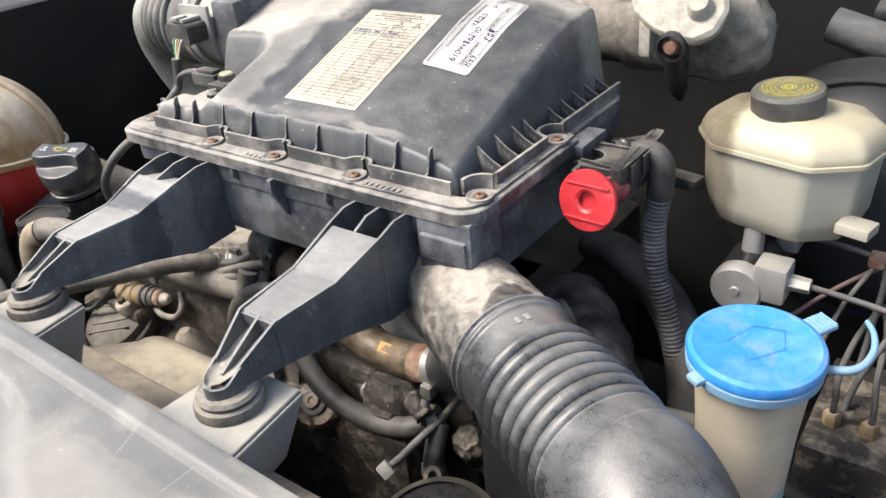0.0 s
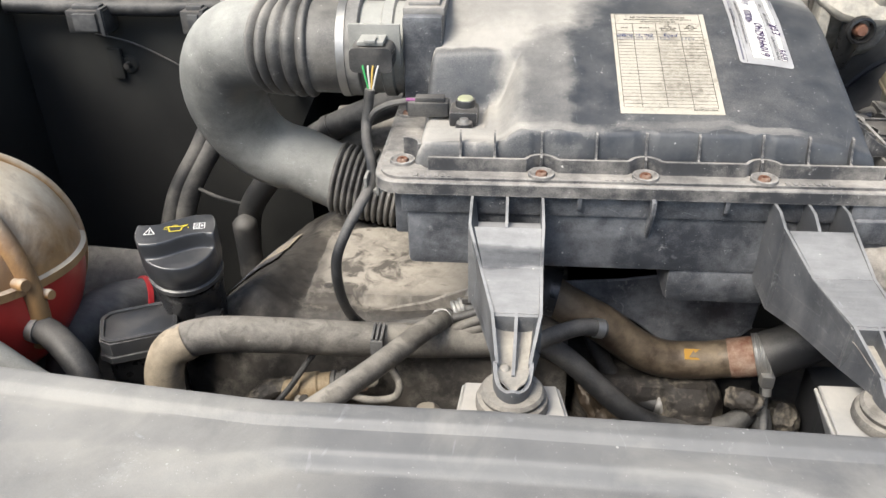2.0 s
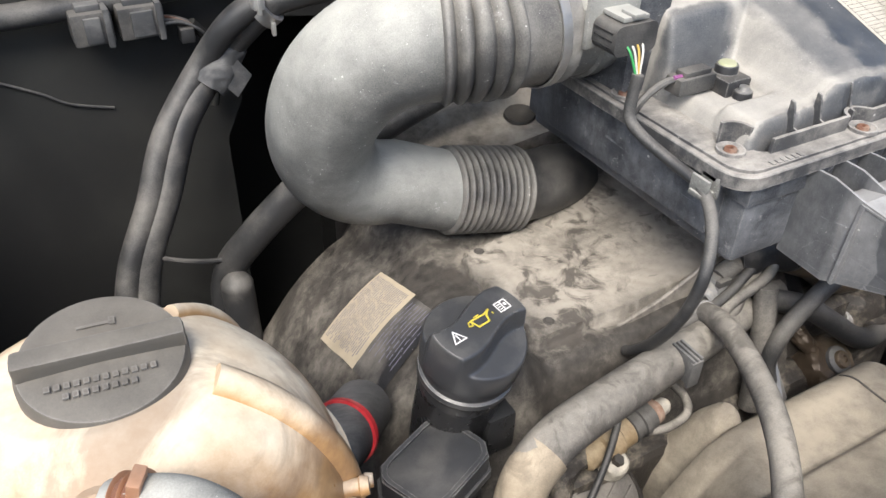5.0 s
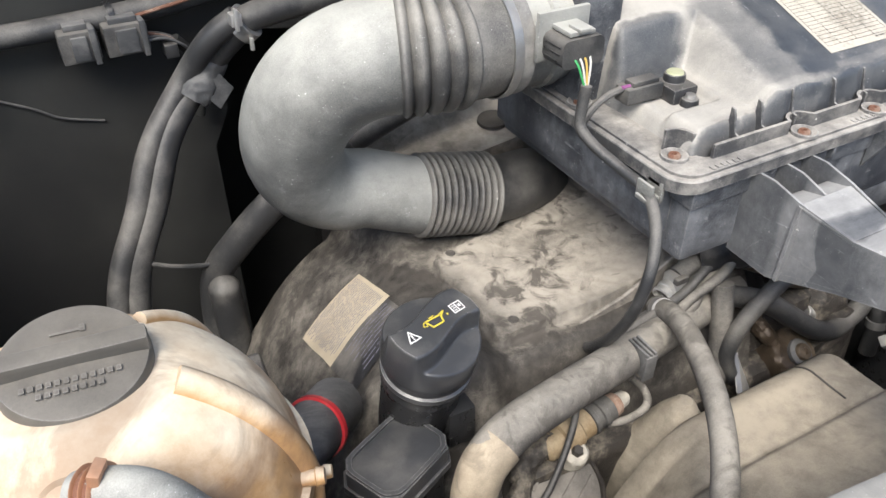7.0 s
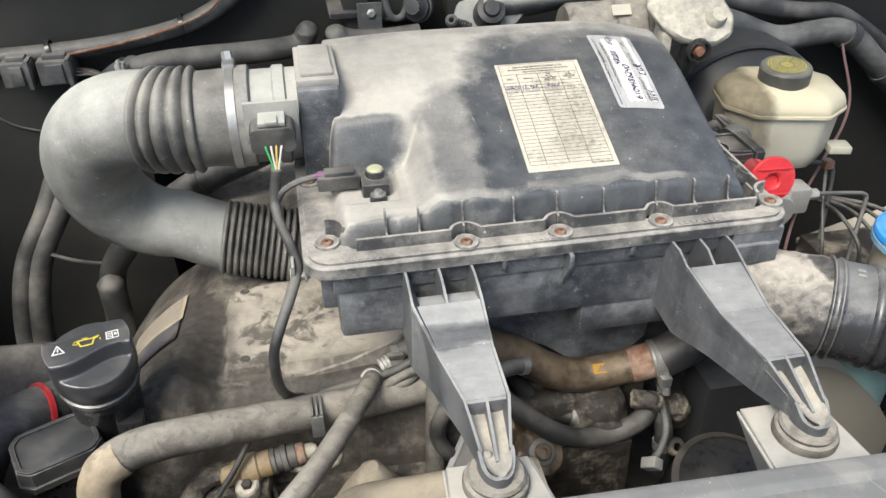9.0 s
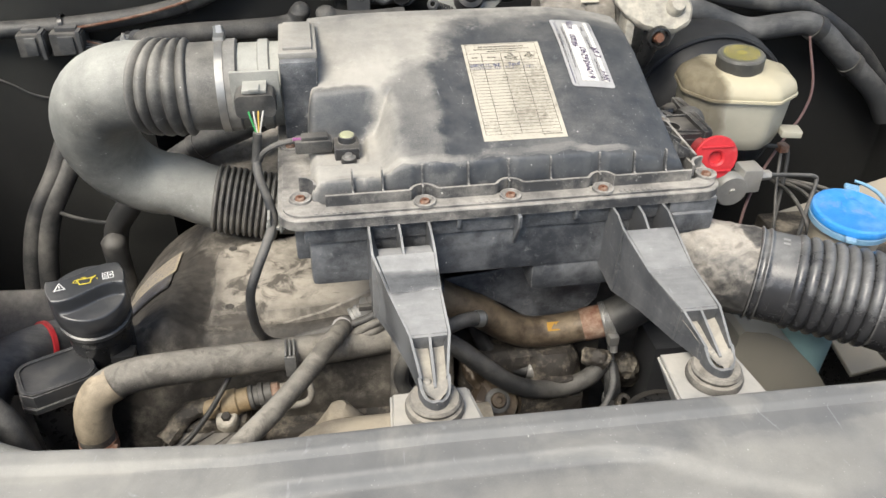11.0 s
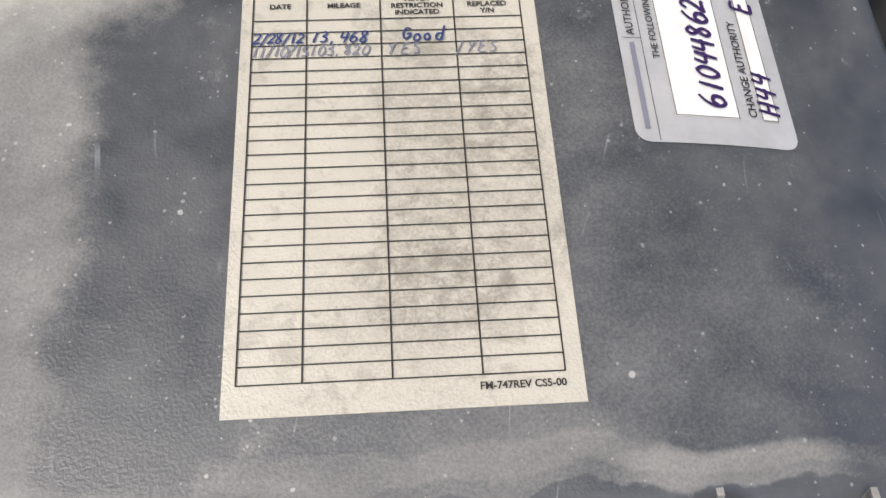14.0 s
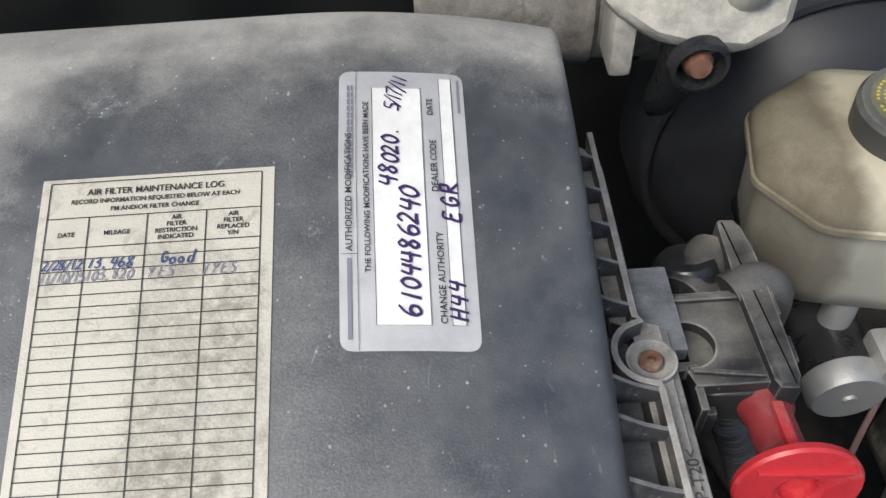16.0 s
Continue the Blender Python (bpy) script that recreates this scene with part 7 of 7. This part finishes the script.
mc = thing("master_cylinder", (0.375, 0.26, 0.83), "black and aluminium brake master cylinder", "brake cylinder")
part("cylinder", lathe([(0.024, 0.0), (0.024, 0.2)], (0.375, 0.202, 0.853), (0, 1, 0), 28), BLACK, mc)
part("end_cap", lathe([(0, 0.004), (0.004, 0.004), (0.005, 0.002), (0.022, 0.002), (0.0245, -0.002), (0.0245, -0.014), (0.0, -0.014)], (0.375, 0.196, 0.854), (0, -1, 0), 32), ALU, mc, "bright alloy end face")
part("port", merge(block(0.388, 0.418, 0.196, 0.226, 0.848, 0.885, 0.004), block(0.388, 0.41, 0.27, 0.3, 0.862, 0.89, 0.004), lathe([(0, 0.02), (0.007, 0.02), (0.008, 0.0)], (0.416, 0.21, 0.868), (1, 0, 0), 6), lathe([(0, 0.02), (0.009, 0.02), (0.01, 0.0), (0.01, -0.03)], (0.375, 0.24, 0.885), (0, 0, 1), 16)), ALU, mc)
bp = thing("brake_pipes", (0.5, 0.2, 0.7), "thin grey steel brake pipes", "pipe")
part("pipe", tube([(0.43, 0.21, 0.868), (0.46, 0.21, 0.866), (0.49, 0.208, 0.864), (0.505, 0.206, 0.862), (0.508, 0.202, 0.852), (0.49, 0.18, 0.80), (0.48, 0.16, 0.72), (0.48, 0.15, 0.64)], 0.003, 10, 6), LAGGED, bp)
part("pipe", tube([(0.41, 0.285, 0.876), (0.44, 0.275, 0.88), (0.475, 0.262, 0.882), (0.488, 0.255, 0.872), (0.486, 0.24, 0.80), (0.48, 0.22, 0.70), (0.48, 0.2, 0.6)], 0.003, 10, 6), LAGGED, bp)
part("tee", block(0.472, 0.486, 0.252, 0.266, 0.876, 0.888, 0.002), RUST, bp, "corroded brass joint")
part("wire", tube([(0.66, 0.54, 0.975), (0.644, 0.50, 0.945), (0.615, 0.42, 0.905), (0.57, 0.36, 0.885), (0.497, 0.29, 0.872), (0.44, 0.24, 0.84), (0.405, 0.2, 0.80), (0.40, 0.18, 0.72)], 0.0022, 8, 7), BROWNWIRE, bp, "thin brown wire")
part("wire", tube([(0.478, 0.258, 0.876), (0.46, 0.22, 0.84), (0.45, 0.18, 0.78), (0.45, 0.16, 0.68)], 0.0024, 8, 6), DARKHOSE, bp)
res = thing("brake_fluid_reservoir", (0.385, 0.27, 0.88), "aged cream brake fluid reservoir with a yellow-printed black cap", "reservoir")


RM = pose(0.388, 0.276, 0.020, 0, 0, -12) @ Matrix.Diagonal((0.95, 0.95, 1, 1))

top = soft_loft([(octa(0.080, 0.062, 0.034), 0.958), (octa(0.082, 0.064, 0.035), 0.962), (octa(0.081, 0.063, 0.035), 0.968), (octa(0.077, 0.059, 0.033), 0.976), (octa(0.070, 0.052, 0.03), 0.982), (octa(0.056, 0.042, 0.025), 0.986), (octa(0.040, 0.036, 0.02), 0.988)])
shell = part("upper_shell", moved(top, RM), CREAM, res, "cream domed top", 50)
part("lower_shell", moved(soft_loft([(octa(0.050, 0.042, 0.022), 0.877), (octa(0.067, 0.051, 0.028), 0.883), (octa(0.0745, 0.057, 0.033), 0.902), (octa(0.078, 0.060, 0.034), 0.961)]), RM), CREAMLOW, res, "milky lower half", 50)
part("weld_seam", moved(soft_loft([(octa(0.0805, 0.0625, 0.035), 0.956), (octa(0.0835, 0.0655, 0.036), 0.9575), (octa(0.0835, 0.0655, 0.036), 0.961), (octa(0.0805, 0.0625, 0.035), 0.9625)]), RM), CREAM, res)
part("lug", moved(block(-0.105, -0.07, -0.05, -0.03, 0.90, 0.912, 0.002), RM), DARKHOSE, res)
part("lug", moved(block(0.07, 0.10, -0.045, -0.02, 0.90, 0.91, 0.002), RM), CREAMLOW, res)
bc = part("cap", lathe([(0.028, -0.006), (0.030, -0.005), (0.0315, 0.0), (0.0315, 0.017), (0.0295, 0.020), (0.024, 0.0205), (0.0, 0.0205)], (0.383, 0.268, 1.008), (-0.06, -0.05, 1), 72, wobble=lambda a, z: 1 - 0.02 * (0.5 + 0.5 * math.sin(36 * a)) * (z < 0.017)), CAPGREY, res, "knurled black cap", 25)
part("cap_face", lathe([(0.0, 0.0206), (0.0255, 0.0206), (0.0255, 0.0199)], (0.383, 0.268, 1.008), (-0.06, -0.05, 1), 40), OLIVEGREY, bc, "faded olive printed face")
yr = []
for r0, r1 in ((0.0025, 0.004), (0.0055, 0.0066)):
    yr.append(lathe([(r0, 0.0210), (r1, 0.0210)], (0.383, 0.268, 1.008), (-0.06, -0.05, 1), 32))
part("yellow_ring", merge(*yr), YELLOW, bc, "yellow printed rings")
CAPM = Matrix.Translation((0.383, 0.268, 1.008)) @ Vector((-0.06, -0.05, 1)).to_track_quat("Z", "Y").to_matrix().to_4x4()
txt = []
for r, n, h in ((0.011, 24, 0.0014), (0.0145, 32, 0.0014), (0.018, 40, 0.0015), (0.0215, 48, 0.0015)):
    for i in range(n):
        a = 2 * math.pi * i / n
        if (i * 7) % 9 != 0:
            txt.append(moved(strip(-r * 2.2 / n, r * 1.4 / n, r, r + h), CAPM @ pose(0, 0, 0.0211, 0, 0, math.degrees(a))))
tagged(part("cap_print", merge(*txt), YELLOW, bc, "rings of faded yellow print"), kind="stuff")

# ---- restriction indicator with its hose ----
ind = thing("filter_indicator", (0.27, 0.15, 0.95), "black indicator with a scuffed red disc on the housing side", "indicator")
rd = V(-0.05, -1, 0.18).normalized()
disc_m = lathe([(0.0075, -0.006), (0.008, 0.003), (0.0105, 0.0045), (0.0262, 0.0035), (0.0272, 0.002), (0.0268, -0.001), (0.014, -0.002), (0.0, -0.002)], (0.2745, 0.094, 0.972), rd, 36)
rdisc = part("red_disc", merge(disc_m, lathe([(0.0075, -0.006), (0.0, -0.006)], (0.2745, 0.094, 0.972), rd, 36)), RED, ind, "scuffed red disc with a dished middle", 30)
IM = Matrix.Translation((0.2745, 0.094, 0.972)) @ rd.to_track_quat("Z", "Y").to_matrix().to_4x4()
part("disc_bar", merge(moved(block(-0.02, 0.02, 0.013, 0.015, 0.003, 0.0062, 0.001), IM)), RED, rdisc)
part("disc_bar", moved(block(-0.02, 0.02, -0.017, -0.015, 0.003, 0.0062, 0.001), IM), RED, rdisc)
stem = part("barrel", lathe([(0.0108, 0.0), (0.0105, -0.032), (0.0125, -0.036), (0.0125, -0.05), (0.0, -0.05)], (0.2745, 0.096, 0.9705), rd, 32), DULLRED, ind, "faded dark red stem behind the disc")
part("stem_rib", moved(block(-0.0025, 0.0025, 0.0085, 0.0128, -0.034, 0.0, 0.0008), IM), RED, stem, "bright red rib along the stem")
u_cut = [(0.2385, 0.190), (0.2385, 0.1735)] + [(0.2430 + 0.0140 * math.cos(a), 0.1600 + 0.0135 * math.sin(a)) for a in span(radians(105), radians(-105), 20)] + [(0.2405, 0.1465), (0.2415, 0.1375), (0.2757, 0.1375), (0.2740, 0.190)]
plate_i = part("bracket_plate", outline(u_cut, 0.973, 0.9815, 0.001), BLACKDUSTY, ind, "scuffed plate with a round notch")
part("plate_rib", block(0.2415, 0.2735, 0.1832, 0.1862, 0.9813, 0.9845, 0.0008), BLACKDUSTY, plate_i)
part("plate_rib", moved(block(-0.0165, 0.0165, -0.0012, 0.0012, 0.0, 0.003, 0.0008), pose(0.258, 0.1425, 0.9813, 0, 0, -8)), BLACKDUSTY, plate_i)
part("foot_tab", merge(block(0.2415, 0.2455, 0.126, 0.150, 0.952, 0.9805, 0.001), block(0.2455, 0.2525, 0.130, 0.1345, 0.952, 0.968, 0.001), block(0.2335, 0.2435, 0.1478, 0.1528, 0.970, 0.9785, 0.001)), BLACKDUSTY, ind, "moulded clip tab with pale worn edges")
part("body", merge(outline(softened([(0.2440, 0.1375), (0.2860, 0.1345), (0.2850, 0.205), (0.2460, 0.196)], 2, 0.1), 0.950, 0.974, 0.002), tube([(0.250, 0.196, 0.966), (0.262, 0.209, 0.966), (0.276, 0.222, 0.966)], 0.0165, 20)), BLACKDUSTY, ind, "black plastic body")
ridge = part("top_ridge", outline(softened([(0.2755, 0.1318), (0.2872, 0.1302), (0.2882, 0.205), (0.2850, 0.232), (0.2745, 0.233), (0.2735, 0.190)], 2, 0.1), 0.960, 0.9865, 0.0025), BLACKDUSTY, ind, "ridge with pale worn edges")
for y0, y1 in ((0.146, 0.160), (0.172, 0.196)):
    part("ridge_step", block(0.2868, 0.2905, y0, y1, 0.966, 0.9842, 0.001), BLACKDUSTY, ridge)
part("tab_plate", block(0.2205, 0.2400, 0.151, 0.200, 0.982, 0.9915, 0.0015), BOX, ind, "dusty tongue on the housing rim")
part("rear_barrel", lathe([(0.018, -0.03), (0.018, 0.008), (0.014, 0.014), (0, 0.015)], (0.2576, 0.2095, 0.966), (-0.1, 0.35, 1), 28), BLACK, ind, "black barrel behind the plate")
part("elbow", tube([(0.272, 0.19, 0.975), (0.285, 0.195, 0.977), (0.296, 0.197, 0.967), (0.297, 0.197, 0.935)], 0.0125, 18), DARKHOSE, ind)
part("corrugated_hose", sweep(spline([V(0.297, 0.197, 0.938), V(0.293, 0.197, 0.90), V(0.300, 0.193, 0.85), V(0.318, 0.188, 0.80), V(0.335, 0.18, 0.74)], 40), ribs(46, 0.0098, 0.0022, 0.8), 18, False), LAGGED, ind, "grey corrugated hose", 60)

# ---- washer tank ----
wash = thing("washer_tank", (0.436, 0.035, 0.60), "milky washer fluid tank with a scuffed blue cap", "washer tank")
part("neck", lathe([(0.031, -0.36), (0.0345, -0.098)], (0.436, 0.035, 0.90), (0, 0, 1), 36), WASHFLUID, wash, "lower part blue with fluid")
part("tank_body", outline([(0.312, 0.5), (0.312, 0.766), (0.318, 0.772), (0.352, 0.765), (0.385, 0.745), (0.44, 0.69), (0.482, 0.633), (0.485, 0.5)], 0.0, 0.075, 0.006, XZ), MILKY, wash, "dull milky tank body low under the duct")
part("upper_neck", lathe([(0.0346, -0.10), (0.0368, -0.05), (0.041, 0.0), (0.044, 0.004), (0.044, 0.008)], (0.436, 0.035, 0.90), (0, 0, 1), 40), WASHER, wash, "milky filler neck")
wa = V(0.02, -0.06, 1).normalized()
wc = part("cap", lathe([(0.044, -0.004), (0.0475, -0.003), (0.048, 0.002), (0.0468, 0.0045), (0.0435, 0.006), (0.041, 0.005), (0.0, 0.0068)], (0.436, 0.034, 0.916), wa, 56), BLUE, wash, "scuffed bright blue lid")
part("rim", lathe([(0.043, -0.012), (0.0472, -0.011), (0.0478, -0.004), (0.044, -0.003)], (0.436, 0.034, 0.915), wa, 56), PALEBLUE, wc, "pale blue rim")
WM = Matrix.Translation((0.436, 0.034, 0.916)) @ wa.to_track_quat("Z", "Y").to_matrix().to_4x4() @ pose(0, 0, 0, 0, 0, 40)
part("emblem", moved(ring2d([(-0.02, -0.012), (0.012, -0.016), (0.026, 0.0), (0.012, 0.016), (-0.02, 0.012), (-0.012, 0.0)], 0.0012), WM @ pose(0, 0, 0.0067) @ Matrix.Diagonal((0.95, 0.95, 0.6, 1))), BLUE, wc, "embossed outline")
part("latch", moved(merge(block(0.042, 0.068, -0.009, 0.009, -0.004, 0.0, 0.001), *[block(0.054 + 0.004 * i, 0.0555 + 0.004 * i, -0.008, 0.008, 0.0, 0.0012, 0) for i in range(4)]), WM), PALEBLUE, wc, "ribbed pull tab")
part("strap", tube([(0.474, 0.046, 0.906), (0.484, 0.049, 0.906), (0.495, 0.0525, 0.907), (0.502, 0.061, 0.908), (0.505, 0.075, 0.909), (0.504, 0.089, 0.910), (0.500, 0.103, 0.910), (0.494, 0.115, 0.909)], lambda s: 0.0034 - 0.0014 * s, 10), PALEBLUE, wc, "curled strap")
part("lug", moved(block(-0.055, -0.044, -0.006, 0.006, -0.008, -0.003, 0.002), WM), PALEBLUE, wc)

absu = thing("brake_control_block", (0.55, 0.17, 0.6), "black and alloy brake control block with pipes", "brake unit")
part("block", block(0.462, 0.66, 0.11, 0.25, 0.69, 0.775, 0.006), ENGINE, absu, "dull alloy block")
part("cover", block(0.455, 0.67, 0.08, 0.115, 0.56, 0.74, 0.006), BLACK, absu)
for i in range(4):
    part("pipe", tube([(0.48 + 0.03 * i, 0.15, 0.772), (0.48 + 0.03 * i, 0.15, 0.80), (0.478 + 0.028 * i, 0.165, 0.822), (0.482 + 0.02 * i, 0.22, 0.83), (0.49, 0.3, 0.81)], 0.0028, 8, 5), DARKHOSE, absu)
for i in range(4):
    part("pipe_nut", lathe([(0, 0.014), (0.0055, 0.013), (0.0075, 0.010), (0.0075, 0.0)], (0.48 + 0.03 * i, 0.15, 0.775), (0, 0, 1), 6), OCHRE, absu)
mnt = thing("engine_mount_block", (0.25, 0.03, 0.60), "dark plastic block low behind the inlet duct", "engine mount")
part("block", block(0.205, 0.295, 0.005, 0.065, 0.56, 0.752, 0.008), BOOSTER, mnt)
big = thing("steering_boot", (0.25, 0.2, 0.66), "black rubber boot and hoses low behind the duct", "hose")
part("boot", sweep(spline([V(0.20, 0.20, 0.78), V(0.235, 0.16, 0.79), V(0.275, 0.12, 0.77), V(0.30, 0.09, 0.72), V(0.31, 0.08, 0.64)], 14), ribs(7, 0.034, 0.006, 0.6), 24), BLACKDUSTY, big, "ribbed black boot", 60)
part("hose", tube([(0.18, 0.30, 0.80), (0.24, 0.26, 0.815), (0.31, 0.22, 0.79), (0.35, 0.17, 0.73), (0.36, 0.13, 0.64)], 0.022, 18), DARKHOSE, big)
part("hose", tube([(0.30, 0.14, 0.72), (0.35, 0.12, 0.745), (0.40, 0.13, 0.74), (0.44, 0.16, 0.70)], 0.009, 14), DARKHOSE, big)
lines_r = thing("firewall_hoses", (0.6, 0.5, 1.0), "thick grey lagged hoses running across the firewall", "hose")
part("hose", tube([(0.36, 0.53, 1.015), (0.444, 0.52, 0.994), (0.50, 0.52, 0.972), (0.541, 0.52, 0.962), (0.59, 0.52, 0.966), (0.64, 0.52, 0.968), (0.68, 0.52, 0.948), (0.72, 0.52, 0.915), (0.77, 0.52, 0.875), (0.823, 0.52, 0.83), (0.86, 0.52, 0.78)], 0.02, 18), LAGGED, lines_r)
part("hose", tube([(0.40, 0.55, 1.03), (0.50, 0.54, 1.01), (0.585, 0.545, 0.995), (0.64, 0.548, 0.99), (0.685, 0.545, 0.97), (0.766, 0.545, 0.918), (0.828, 0.545, 0.86), (0.88, 0.55, 0.8)], 0.014, 16), DARKHOSE, lines_r)
for p, q in (((0.655, 0.52, 0.9625), (0.67, 0.52, 0.954)), ((0.745, 0.52, 0.895), (0.757, 0.52, 0.885))):
    part("tape", sweep(straight(p, q, 4), 0.0225, 18), DARKHOSE, lines_r, "wrap of dark tape")
